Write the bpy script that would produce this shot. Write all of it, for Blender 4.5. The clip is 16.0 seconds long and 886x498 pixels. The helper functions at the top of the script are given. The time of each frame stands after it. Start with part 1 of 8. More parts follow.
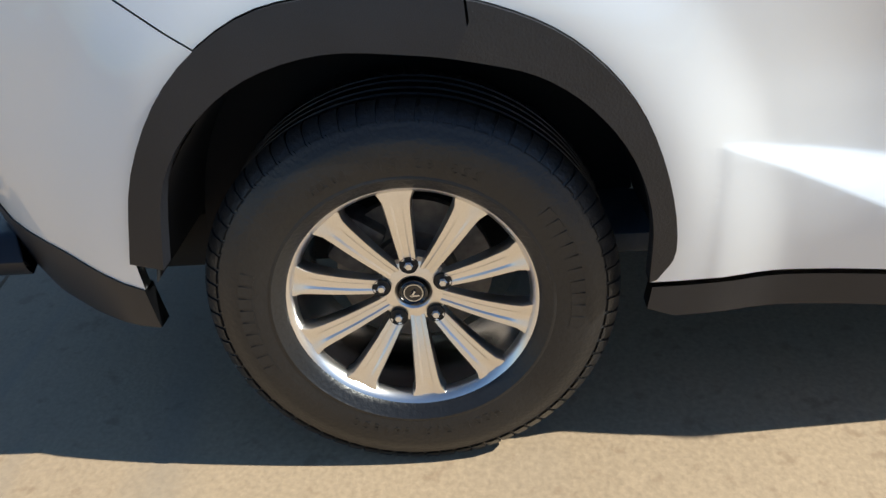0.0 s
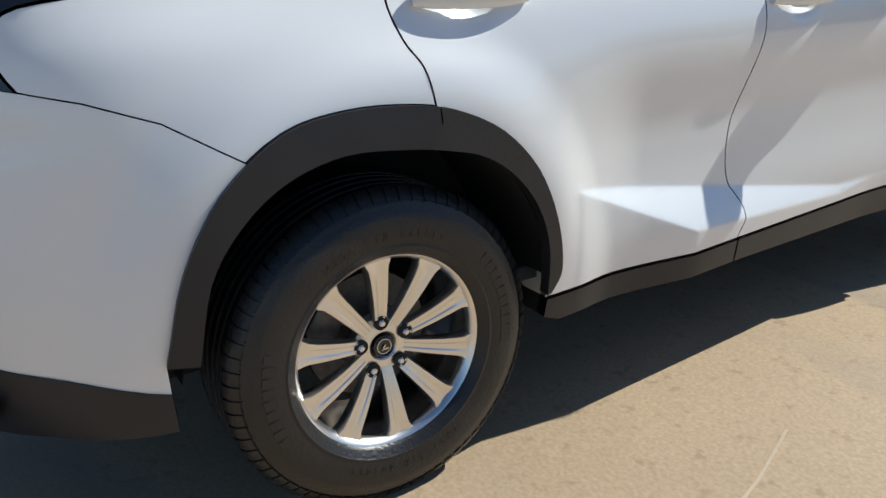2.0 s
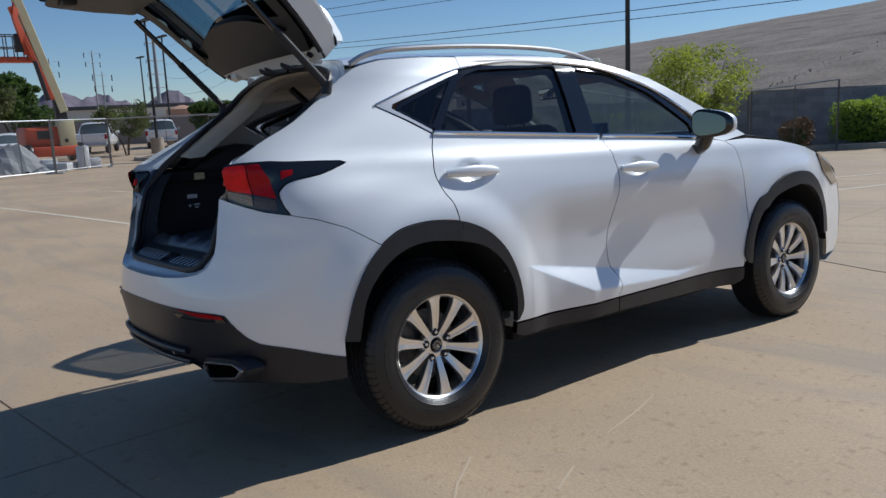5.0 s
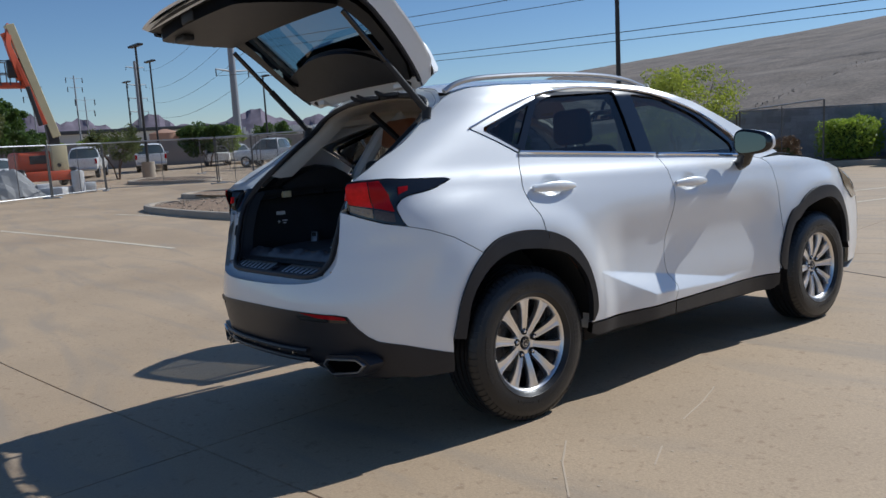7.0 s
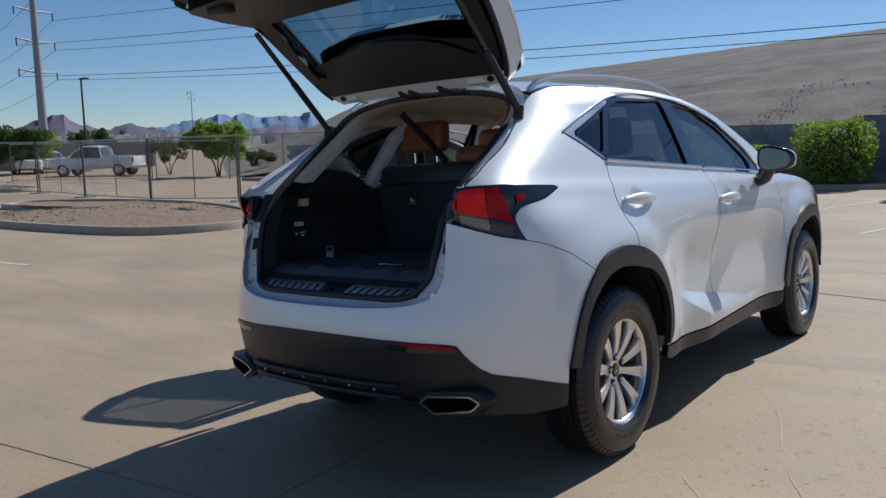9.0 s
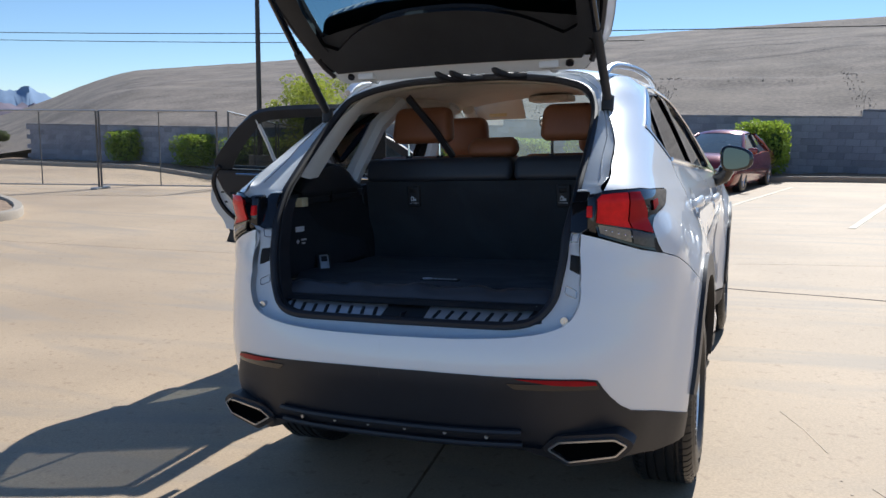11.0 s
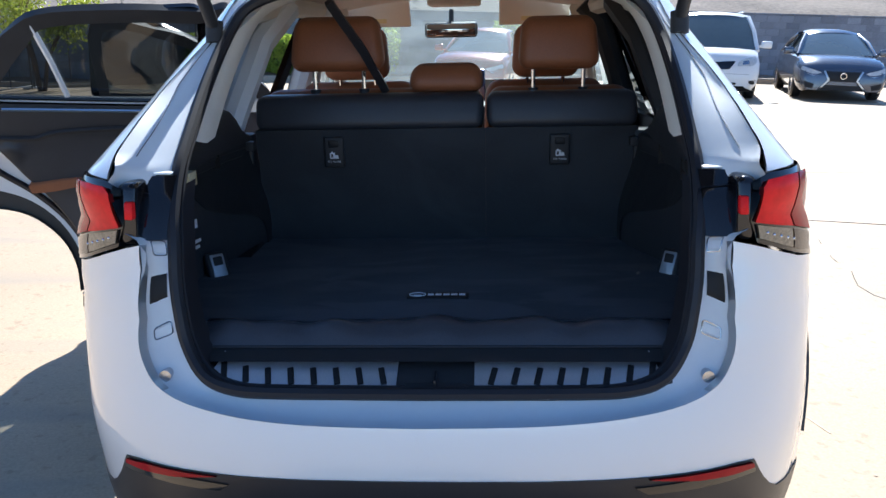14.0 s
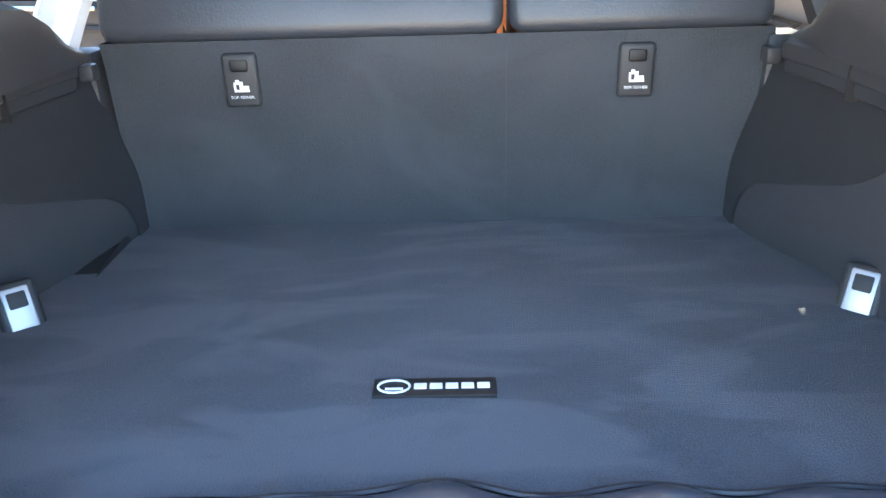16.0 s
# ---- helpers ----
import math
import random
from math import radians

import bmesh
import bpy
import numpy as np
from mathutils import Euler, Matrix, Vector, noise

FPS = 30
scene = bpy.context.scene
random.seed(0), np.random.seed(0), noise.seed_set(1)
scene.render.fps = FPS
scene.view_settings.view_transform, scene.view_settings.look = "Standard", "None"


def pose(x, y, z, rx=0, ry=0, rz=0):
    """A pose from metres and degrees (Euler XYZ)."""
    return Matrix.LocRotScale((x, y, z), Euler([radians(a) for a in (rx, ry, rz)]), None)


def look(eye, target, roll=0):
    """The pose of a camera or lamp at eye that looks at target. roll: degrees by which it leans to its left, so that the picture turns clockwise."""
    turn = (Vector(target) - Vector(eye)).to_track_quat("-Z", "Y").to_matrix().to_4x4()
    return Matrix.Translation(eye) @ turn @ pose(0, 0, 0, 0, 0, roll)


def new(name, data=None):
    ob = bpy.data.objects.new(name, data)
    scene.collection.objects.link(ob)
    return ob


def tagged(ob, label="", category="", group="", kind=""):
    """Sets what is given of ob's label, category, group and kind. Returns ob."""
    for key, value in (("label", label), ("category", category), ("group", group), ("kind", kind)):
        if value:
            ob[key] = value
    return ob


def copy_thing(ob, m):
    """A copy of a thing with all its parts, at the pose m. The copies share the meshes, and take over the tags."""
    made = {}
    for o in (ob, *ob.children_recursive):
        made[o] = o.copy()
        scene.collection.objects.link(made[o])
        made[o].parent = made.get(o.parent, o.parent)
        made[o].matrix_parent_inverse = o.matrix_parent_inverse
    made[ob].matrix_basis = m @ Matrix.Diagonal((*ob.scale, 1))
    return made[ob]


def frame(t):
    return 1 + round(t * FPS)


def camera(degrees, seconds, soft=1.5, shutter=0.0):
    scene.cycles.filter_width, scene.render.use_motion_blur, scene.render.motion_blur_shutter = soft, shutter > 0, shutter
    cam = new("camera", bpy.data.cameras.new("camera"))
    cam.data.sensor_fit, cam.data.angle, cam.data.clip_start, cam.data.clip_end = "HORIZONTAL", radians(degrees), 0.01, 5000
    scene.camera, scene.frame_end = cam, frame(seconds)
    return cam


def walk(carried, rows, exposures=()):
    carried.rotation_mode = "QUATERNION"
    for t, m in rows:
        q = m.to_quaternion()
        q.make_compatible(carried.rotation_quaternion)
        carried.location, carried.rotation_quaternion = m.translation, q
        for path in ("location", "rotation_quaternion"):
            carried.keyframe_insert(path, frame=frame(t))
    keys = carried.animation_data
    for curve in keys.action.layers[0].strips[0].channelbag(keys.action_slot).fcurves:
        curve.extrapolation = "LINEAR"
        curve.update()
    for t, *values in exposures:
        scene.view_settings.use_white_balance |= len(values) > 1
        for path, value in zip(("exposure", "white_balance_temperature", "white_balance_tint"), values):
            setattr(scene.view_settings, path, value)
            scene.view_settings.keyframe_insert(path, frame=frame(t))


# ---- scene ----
cam = camera(58.4, 16.0)
# the lot falls 2.8 degrees across the car: the car's own frame against the plumb world
CAR = Matrix(((0.99881, 0.0, -0.04885, 0), (0.00051, 0.99995, 0.01046, 0), (0.04885, -0.01047, 0.99875, 0), (0, 0, 0, 1)))
PATH = [
    (0, (2.049, 0.106, 1.092), (0.29, 0.035, 0.142), -4.0),
    (0.5, (2.002, -0.092, 1.086), (0.277, 0.174, 0.109), -2.8),
    (1, (2.006, -0.268, 1.096), (0.343, 0.275, 0.126), -3.5),
    (1.5, (2.091, -0.47, 1.117), (0.468, 0.323, 0.258), -3.1),
    (2, (2.236, -0.691, 1.145), (0.635, 0.29, 0.456), -2.1),
    (2.5, (2.412, -0.939, 1.152), (0.8, 0.104, 0.59), -2.1),
    (3, (2.668, -1.158, 1.174), (1.04, -0.092, 0.711), -1.9),
    (3.5, (2.888, -1.386, 1.179), (1.262, -0.284, 0.803), -1.8),
    (4, (3.124, -1.592, 1.202), (1.501, -0.467, 0.887), -2.2),
    (4.2, (3.216, -1.651, 1.199), (1.595, -0.518, 0.902), -2.8),
    (6.3, (3.707, -2.223, 1.202), (2.111, -1.04, 0.969), -4.3),
    (6.5, (3.681, -2.278, 1.205), (2.084, -1.095, 0.978), -4.4),
    (7, (3.517, -2.487, 1.212), (1.939, -1.277, 1.002), -4.4),
    (7.5, (3.304, -2.621, 1.206), (1.776, -1.345, 1.014), -4.1),
    (8, (3.027, -2.753, 1.23), (1.571, -1.396, 1.037), -3.6),
    (8.5, (2.715, -2.905, 1.228), (1.411, -1.402, 1.033), -3.1),
    (9, (2.405, -2.981, 1.232), (1.134, -1.449, 1.037), -2.9),
    (9.2, (2.281, -3.006, 1.245), (1.026, -1.462, 1.048), -3.0),
    (11.3, (0.918, -3.134, 1.319), (0.301, -1.249, 1.064), -1.1),
    (11.5, (0.812, -3.111, 1.320), (0.274, -1.203, 1.060), -0.8),
    (12, (0.571, -2.991, 1.363), (0.252, -1.047, 1.016), 0.1),
    (12.5, (0.375, -2.879, 1.412), (0.158, -0.944, 0.957), 0.3),
    (13, (0.217, -2.770, 1.457), (0.037, -0.842, 0.958), -0.7),
    (13.5, (0.140, -2.556, 1.443), (0.015, -0.626, 0.937), -1.1),
    (14, (0.127, -2.266, 1.435), (0.023, -0.338, 0.914), -1.2),
    (14.5, (0.079, -1.966, 1.393), (-0.002, -0.047, 0.836), -1.2),
    (15, (0.054, -1.711, 1.358), (-0.005, 0.199, 0.769), -1.4),
    (15.5, (0.064, -1.454, 1.349), (0.011, 0.425, 0.666), -1.7),
    (16, (0.052, -1.275, 1.350), (0.003, 0.570, 0.579), -1.8),
]
EXPOSURES = [(0.0, 0.44, 6080, 4), (1.5, 0.36, 6100, 4), (3.0, -0.42, 5820, 6), (4.0, -0.36, 5660, 7), (6.5, -0.30, 5620, 8), (9.0, -0.32, 5620, 8), (11.5, 0.54, 5760, 8), (13.0, 0.86, 5680, 8), (14.0, 1.15, 5560, 8), (14.5, 1.4, 5420, 8), (15.0, 2.12, 5380, 9), (15.5, 3.32, 5900, 10), (16.0, 4.68, 7250, 8)]
walk(cam, [(t, CAR @ look(eye, target, roll)) for t, eye, target, roll in PATH], EXPOSURES)

# ---- light ----
SUN = Vector((0.13, 1.11, 1.0)).normalized()
world = bpy.data.worlds.new("sky")
scene.world = world
world.use_nodes = True
nt = world.node_tree
sky = nt.nodes.new("ShaderNodeTexSky")
sky.sky_type, sky.sun_disc = "NISHITA", False
sky.sun_elevation = math.asin(SUN.z)
sky.sun_rotation = math.atan2(SUN.x, SUN.y)
sky.air_density, sky.dust_density, sky.ozone_density = 1.05, 0.0, 3.5
sky.altitude = 1800
nt.links.new(sky.outputs[0], nt.nodes["Background"].inputs[0])
nt.nodes["Background"].inputs[1].default_value = 0.09
sun = new("sun", bpy.data.lights.new("sun", "SUN"))
sun.data.energy, sun.data.angle, sun.data.color = 5.0, radians(0.53), (1.0, 0.93, 0.82)
sun.matrix_world = look((0, 0, 30), tuple(Vector((0, 0, 30)) - SUN))


# ---- materials ----
def mat(name, col, rough=0.5, metal=0.0, var=0.12, scale=6.0, fine=60.0, bump=0.0, coat=0.0, spec=0.5, wear=None, wear_amount=0.0):
    m = bpy.data.materials.new(name)
    m.use_nodes = True
    t = m.node_tree
    b = t.nodes["Principled BSDF"]
    b.inputs["Roughness"].default_value, b.inputs["Metallic"].default_value = rough, metal
    b.inputs["Coat Weight"].default_value, b.inputs["Coat Roughness"].default_value = coat, 0.03
    b.inputs["Specular IOR Level"].default_value = spec
    co = t.nodes.new("ShaderNodeTexCoord")
    n1, n2 = t.nodes.new("ShaderNodeTexNoise"), t.nodes.new("ShaderNodeTexNoise")
    n1.inputs["Scale"].default_value, n2.inputs["Scale"].default_value = scale, fine
    n1.inputs["Detail"].default_value = n2.inputs["Detail"].default_value = 5
    for n in (n1, n2):
        t.links.new(co.outputs["Object"], n.inputs["Vector"])
    mix = t.nodes.new("ShaderNodeMath")
    mix.operation = "ADD"
    t.links.new(n1.outputs[0], mix.inputs[0])
    t.links.new(n2.outputs[0], mix.inputs[1])
    ramp = t.nodes.new("ShaderNodeMapRange")
    ramp.inputs["From Min"].default_value, ramp.inputs["From Max"].default_value = 0.6, 1.4
    ramp.inputs["To Min"].default_value, ramp.inputs["To Max"].default_value = 1 - var, 1 + var
    t.links.new(mix.outputs[0], ramp.inputs[0])
    mul = t.nodes.new("ShaderNodeMix")
    mul.data_type, mul.blend_type = "RGBA", "MULTIPLY"
    mul.inputs[0].default_value = 1.0
    mul.inputs[6].default_value = (*col, 1)
    t.links.new(ramp.outputs[0], mul.inputs[7])
    out = mul.outputs[2]
    if wear:
        n3 = t.nodes.new("ShaderNodeTexNoise")
        n3.inputs["Scale"].default_value, n3.inputs["Detail"].default_value = scale * 0.35, 7
        t.links.new(co.outputs["Object"], n3.inputs["Vector"])
        cut = t.nodes.new("ShaderNodeMapRange")
        cut.inputs["From Min"].default_value, cut.inputs["From Max"].default_value = 0.5, 0.75
        cut.inputs["To Max"].default_value = wear_amount
        t.links.new(n3.outputs[0], cut.inputs[0])
        mx = t.nodes.new("ShaderNodeMix")
        mx.data_type = "RGBA"
        mx.inputs[7].default_value = (*wear, 1)
        t.links.new(cut.outputs[0], mx.inputs[0])
        t.links.new(out, mx.inputs[6])
        out = mx.outputs[2]
    t.links.new(out, b.inputs["Base Color"])
    if bump:
        bp = t.nodes.new("ShaderNodeBump")
        bp.inputs["Strength"].default_value, bp.inputs["Distance"].default_value = bump, 0.01
        t.links.new(n2.outputs[0], bp.inputs["Height"])
        t.links.new(bp.outputs[0], b.inputs["Normal"])
    return m


def glass(name, tint, rough=0.0, dust=0.0):
    """Thin sheet glass: tinted see-through with a clear reflection."""
    m = bpy.data.materials.new(name)
    m.use_nodes = True
    t = m.node_tree
    t.nodes.remove(t.nodes["Principled BSDF"])
    tr, gl, mx, lw, pw, mr = (t.nodes.new(n) for n in ("ShaderNodeBsdfTransparent", "ShaderNodeBsdfGlossy", "ShaderNodeMixShader", "ShaderNodeLayerWeight", "ShaderNodeMath", "ShaderNodeMapRange"))
    tr.inputs[0].default_value = (*tint, 1)
    gl.inputs["Roughness"].default_value = rough
    lw.inputs[0].default_value = 0.5
    pw.operation = "POWER"
    pw.inputs[1].default_value = 4.0
    mr.inputs["To Min"].default_value, mr.inputs["To Max"].default_value = 0.06, 0.95
    t.links.new(lw.outputs["Facing"], pw.inputs[0])
    t.links.new(pw.outputs[0], mr.inputs[0])
    t.links.new(mr.outputs[0], mx.inputs[0])
    t.links.new(tr.outputs[0], mx.inputs[1])
    t.links.new(gl.outputs[0], mx.inputs[2])
    last = mx
    if dust:
        # dry dust film that scatters the sun
        film, over, noise, lift = (t.nodes.new(n) for n in ("ShaderNodeBsdfTranslucent", "ShaderNodeMixShader", "ShaderNodeTexNoise", "ShaderNodeMapRange"))
        film.inputs[0].default_value = (0.72, 0.78, 0.74, 1)
        noise.inputs["Scale"].default_value = 5.0
        noise.inputs["Detail"].default_value = 6.0
        lift.inputs["To Min"].default_value, lift.inputs["To Max"].default_value = dust * 0.5, dust * 1.5
        t.links.new(noise.outputs[0], lift.inputs[0])
        t.links.new(lift.outputs[0], over.inputs[0])
        t.links.new(mx.outputs[0], over.inputs[1])
        t.links.new(film.outputs[0], over.inputs[2])
        last = over
    t.links.new(last.outputs[0], t.nodes["Material Output"].inputs[0])
    return m


PAINT = mat("white_pearl_paint", (0.80, 0.815, 0.83), 0.40, metal=0.16, var=0.015, scale=2, fine=900, coat=1.0, spec=0.3)
JAMB = mat("jamb_paint", (0.74, 0.77, 0.80), 0.5, var=0.02, scale=3, coat=0.6, spec=0.25)
CLAD = mat("black_plastic", (0.018, 0.019, 0.024), 0.40, spec=0.42, var=0.25, scale=9, fine=500, bump=0.06)
CLADW = mat("scuffed_plastic", (0.017, 0.017, 0.020), 0.42, var=0.3, scale=14, fine=240, bump=0.12, wear=(0.07, 0.068, 0.066), wear_amount=0.3)
GLOSS = mat("gloss_black", (0.008, 0.008, 0.01), 0.08, var=0.1, coat=0.5)
DARK = mat("underbody", (0.006, 0.006, 0.007), 0.85, var=0.3)
RUBBER = mat("tyre_rubber", (0.013, 0.013, 0.014), 0.36, var=0.35, scale=9, fine=130, bump=0.16, wear=(0.034, 0.032, 0.030), wear_amount=0.45)
SEAL = mat("rubber_seal", (0.012, 0.012, 0.016), 0.5, var=0.2, scale=20)
ALLOY = mat("machined_alloy", (0.82, 0.80, 0.78), 0.30, metal=1.0, var=0.05, scale=12, fine=300)
BARREL = mat("dull_alloy", (0.58, 0.59, 0.62), 0.24, metal=1.0, var=0.15, scale=10)
IRON = mat("brake_iron", (0.16, 0.15, 0.14), 0.5, metal=0.8, var=0.3, scale=30)
CHROME = mat("chrome", (0.75, 0.76, 0.78), 0.1, metal=1.0, var=0.03)
SATIN = mat("satin_metal", (0.5, 0.51, 0.53), 0.3, metal=1.0, var=0.06)
REDLENS = mat("red_lens", (0.74, 0.018, 0.020), 0.15, var=0.2, scale=25, spec=0.15)
REDDEEP = mat("red_lens_dark", (0.36, 0.007, 0.012), 0.15, var=0.15, scale=25, spec=0.15)
CLEAR = mat("smoked_lens", (0.30, 0.235, 0.155), 0.14, var=0.45, scale=90, fine=300, coat=0.4, spec=0.3)
# darker copy of the smoked lens: its dark look from the side, as colour
CLEARSHADE = mat("smoked_lens_shade", (0.07, 0.045, 0.035), 0.12, var=0.5, scale=90, fine=300, coat=0.5, spec=0.3)
CARPET = mat("dark_carpet", (0.060, 0.070, 0.084), 0.95, var=0.4, scale=4, fine=420, bump=0.35, wear=(0.085, 0.096, 0.112), wear_amount=0.6)
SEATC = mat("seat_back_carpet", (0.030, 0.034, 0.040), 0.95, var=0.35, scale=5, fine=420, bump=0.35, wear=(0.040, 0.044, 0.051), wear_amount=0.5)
FELT = mat("trim_felt", (0.030, 0.032, 0.038), 0.9, var=0.25, scale=5, fine=500, bump=0.2)
VINYL = mat("black_vinyl", (0.030, 0.034, 0.043), 0.44, var=0.18, scale=8, fine=260, bump=0.1)
FLAPM = mat("flap_vinyl", (0.046, 0.050, 0.062), 0.30, var=0.12, scale=9, fine=160, bump=0.06)
TRIM = mat("interior_plastic", (0.030, 0.031, 0.034), 0.5, spec=0.3, var=0.2, scale=12, fine=400, bump=0.06)
BEIGE = mat("beige_headliner", (0.74, 0.70, 0.62), 0.85, var=0.08, scale=10, fine=300, bump=0.08)
TAN = mat("tan_leather", (0.26, 0.092, 0.036), 0.5, var=0.14, scale=9, fine=220, bump=0.12)
BADGE = mat("badge_black", (0.006, 0.006, 0.007), 0.6, var=0.2)
VOID = mat("pipe_shade", (0.003, 0.003, 0.003), 0.9, var=0.2, spec=0.0)
SILVER = mat("silver_thread", (0.75, 0.75, 0.78), 0.4, var=0.05)
LABEL = mat("visor_label", (0.75, 0.6, 0.3), 0.7, var=0.1)
PRINT = mat("white_print", (0.7, 0.72, 0.75), 0.6, var=0.05)
HOOKM = mat("hook_metal", (0.36, 0.37, 0.39), 0.4, metal=0.6, var=0.05)
LOADL = mat("load_lamp_lens", (0.75, 0.66, 0.42), 0.25, var=0.15, scale=40)
TINT = glass("privacy_glass", (0.20, 0.215, 0.22))
PLATE = mat("sill_steel", (0.62, 0.63, 0.66), 0.42, metal=0.75, var=0.1, scale=14, fine=300)
TINTF = glass("front_side_glass", (0.24, 0.27, 0.27))
CLEARG = glass("windscreen_glass", (0.90, 1.0, 0.97), dust=0.12)
# nap of the carpet brushed this way and that in broad sweeps
for nap, lift_ in ((CARPET, (0.088, 0.100, 0.118)), (SEATC, (0.038, 0.043, 0.050))):
    t = nap.node_tree
    co, mp, sw, cut, mx = (t.nodes.new(n) for n in ("ShaderNodeTexCoord", "ShaderNodeMapping", "ShaderNodeTexNoise", "ShaderNodeMapRange", "ShaderNodeMix"))
    mp.inputs["Scale"].default_value, mp.inputs["Rotation"].default_value = (1.6, 5.0, 3.0), (0, 0, 0.45)
    sw.inputs["Scale"].default_value, sw.inputs["Detail"].default_value, sw.inputs["Distortion"].default_value = 1.6, 3, 1.2
    cut.inputs["From Min"].default_value, cut.inputs["From Max"].default_value, cut.inputs["To Max"].default_value = 0.48, 0.60, 0.75
    mx.data_type = "RGBA"
    mx.inputs[7].default_value = (*lift_, 1)
    b = t.nodes["Principled BSDF"]
    t.links.new(co.outputs["Object"], mp.inputs[0])
    t.links.new(mp.outputs[0], sw.inputs["Vector"])
    t.links.new(sw.outputs[0], cut.inputs[0])
    t.links.new(cut.outputs[0], mx.inputs[0])
    t.links.new(b.inputs["Base Color"].links[0].from_socket, mx.inputs[6])
    t.links.new(mx.outputs[2], b.inputs["Base Color"])
REARG = glass("rear_glass", (0.24, 0.33, 0.36))
MIRROR = mat("mirror_glass", (0.62, 0.64, 0.66), 0.02, metal=1.0, var=0.0)
# door mirrors: a dark reflection put into the colour of the glass
DARKMIRROR = mat("dark_reflection_glass", (0.13, 0.15, 0.15), 0.02, metal=1.0, var=0.0)


# ---- mesh helpers ----
def finish(name, me, material, parent=None, label="", m=None, smooth=True):
    me.materials.clear()
    me.materials.append(material)
    if smooth:
        for p in me.polygons:
            p.use_smooth = True
    ob = new(name, me)
    if parent is not None:
        ob.parent = parent
    if m is not None:
        ob.matrix_basis = m
    if label:
        ob["label"] = label
    return ob


def part(name, bm, material, parent=None, label="", m=None, smooth=True, sharp=40):
    bmesh.ops.recalc_face_normals(bm, faces=bm.faces[:])
    me = bpy.data.meshes.new(name)
    bm.to_mesh(me)
    bm.free()
    ob = finish(name, me, material, parent, label, m, smooth)
    if smooth:
        me.set_sharp_from_angle(angle=radians(sharp))
    return ob


def empty(name, m=None, parent=None):
    ob = new(name)
    ob.empty_display_size = 0.1
    if m is not None:
        ob.matrix_basis = m
    if parent is not None:
        ob.parent = parent
    return ob


def add_box(bm, lo, hi, bevel=0.0, seg=2, m=None):
    r = bmesh.ops.create_cube(bm, size=1)
    vs = r["verts"]
    for v in vs:
        v.co = Vector([lo[i] + (v.co[i] + 0.5) * (hi[i] - lo[i]) for i in range(3)])
    if bevel > 0:
        es = list({e for v in vs for e in v.link_edges})
        r = bmesh.ops.bevel(bm, geom=es, offset=bevel, segments=seg, affect="EDGES", profile=0.5)
        vs = [v for v in bm.verts if v.is_valid and (v in set(r["verts"]) or v in set(vs))]
    if m is not None:
        bmesh.ops.transform(bm, matrix=m, verts=[v for v in vs if v.is_valid])
    return vs


def box(name, lo, hi, material, parent=None, bevel=0.004, label="", m=None, seg=2):
    bm = bmesh.new()
    add_box(bm, lo, hi, bevel, seg)
    return part(name, bm, material, parent, label, m)


def add_tube(bm, pts, r, seg=8, r2=None, cap=True):
    """A round bar along pts; r may taper to r2; its section stays square to the way."""
    pts = [Vector(p) for p in pts]
    rings = []
    side = None
    for i, p in enumerate(pts):
        d = (pts[min(i + 1, len(pts) - 1)] - pts[max(i - 1, 0)]).normalized()
        if side is None:
            side = d.cross(Vector((0, 0, 1)))
            if side.length < 0.1:
                side = d.cross(Vector((1, 0, 0)))
        side = (side - d * side.dot(d)).normalized()
        up = d.cross(side)
        k = r if r2 is None else r + (r2 - r) * i / max(1, len(pts) - 1)
        rings.append([bm.verts.new(p + (side * math.cos(a) + up * math.sin(a)) * k) for a in (2 * math.pi * j / seg for j in range(seg))])
    for a, b in zip(rings, rings[1:]):
        for j in range(seg):
            bm.faces.new((a[j], a[(j + 1) % seg], b[(j + 1) % seg], b[j]))
    if cap:
        bm.faces.new(rings[0][::-1])
        bm.faces.new(rings[-1])


def tube(name, pts, r, material, parent=None, seg=8, label="", r2=None, m=None):
    bm = bmesh.new()
    add_tube(bm, pts, r, seg, r2)
    return part(name, bm, material, parent, label, m)


def add_lathe(bm, prof, seg=48, axis="x"):
    """Turn a profile of (along, radius) round the x axis."""
    rings = []
    for a, r in prof:
        rings.append([bm.verts.new((a, r * math.cos(t), r * math.sin(t))) for t in (2 * math.pi * j / seg for j in range(seg))])
    for p, q in zip(rings, rings[1:]):
        for j in range(seg):
            bm.faces.new((p[j], p[(j + 1) % seg], q[(j + 1) % seg], q[j]))
    return rings


def crom(pts, n=6, closed=False):
    """A smooth line through the points."""
    pts = [np.array(p, float) for p in pts]
    out = []
    k = len(pts)
    for i in range(k if closed else k - 1):
        p0 = pts[(i - 1) % k] if closed or i > 0 else 2 * pts[0] - pts[1]
        p1, p2 = pts[i], pts[(i + 1) % k]
        p3 = pts[(i + 2) % k] if closed or i + 2 < k else 2 * pts[-1] - pts[-2]
        for j in range(n):
            t = j / n
            out.append(0.5 * (2 * p1 + (p2 - p0) * t + (2 * p0 - 5 * p1 + 4 * p2 - p3) * t * t + (3 * p1 - p0 - 3 * p2 + p3) * t ** 3))
    if not closed:
        out.append(pts[-1])
    return [tuple(p) for p in out]


def area2(p):
    return sum(a[0] * b[1] - b[0] * a[1] for a, b in zip(p, p[1:] + p[:1]))


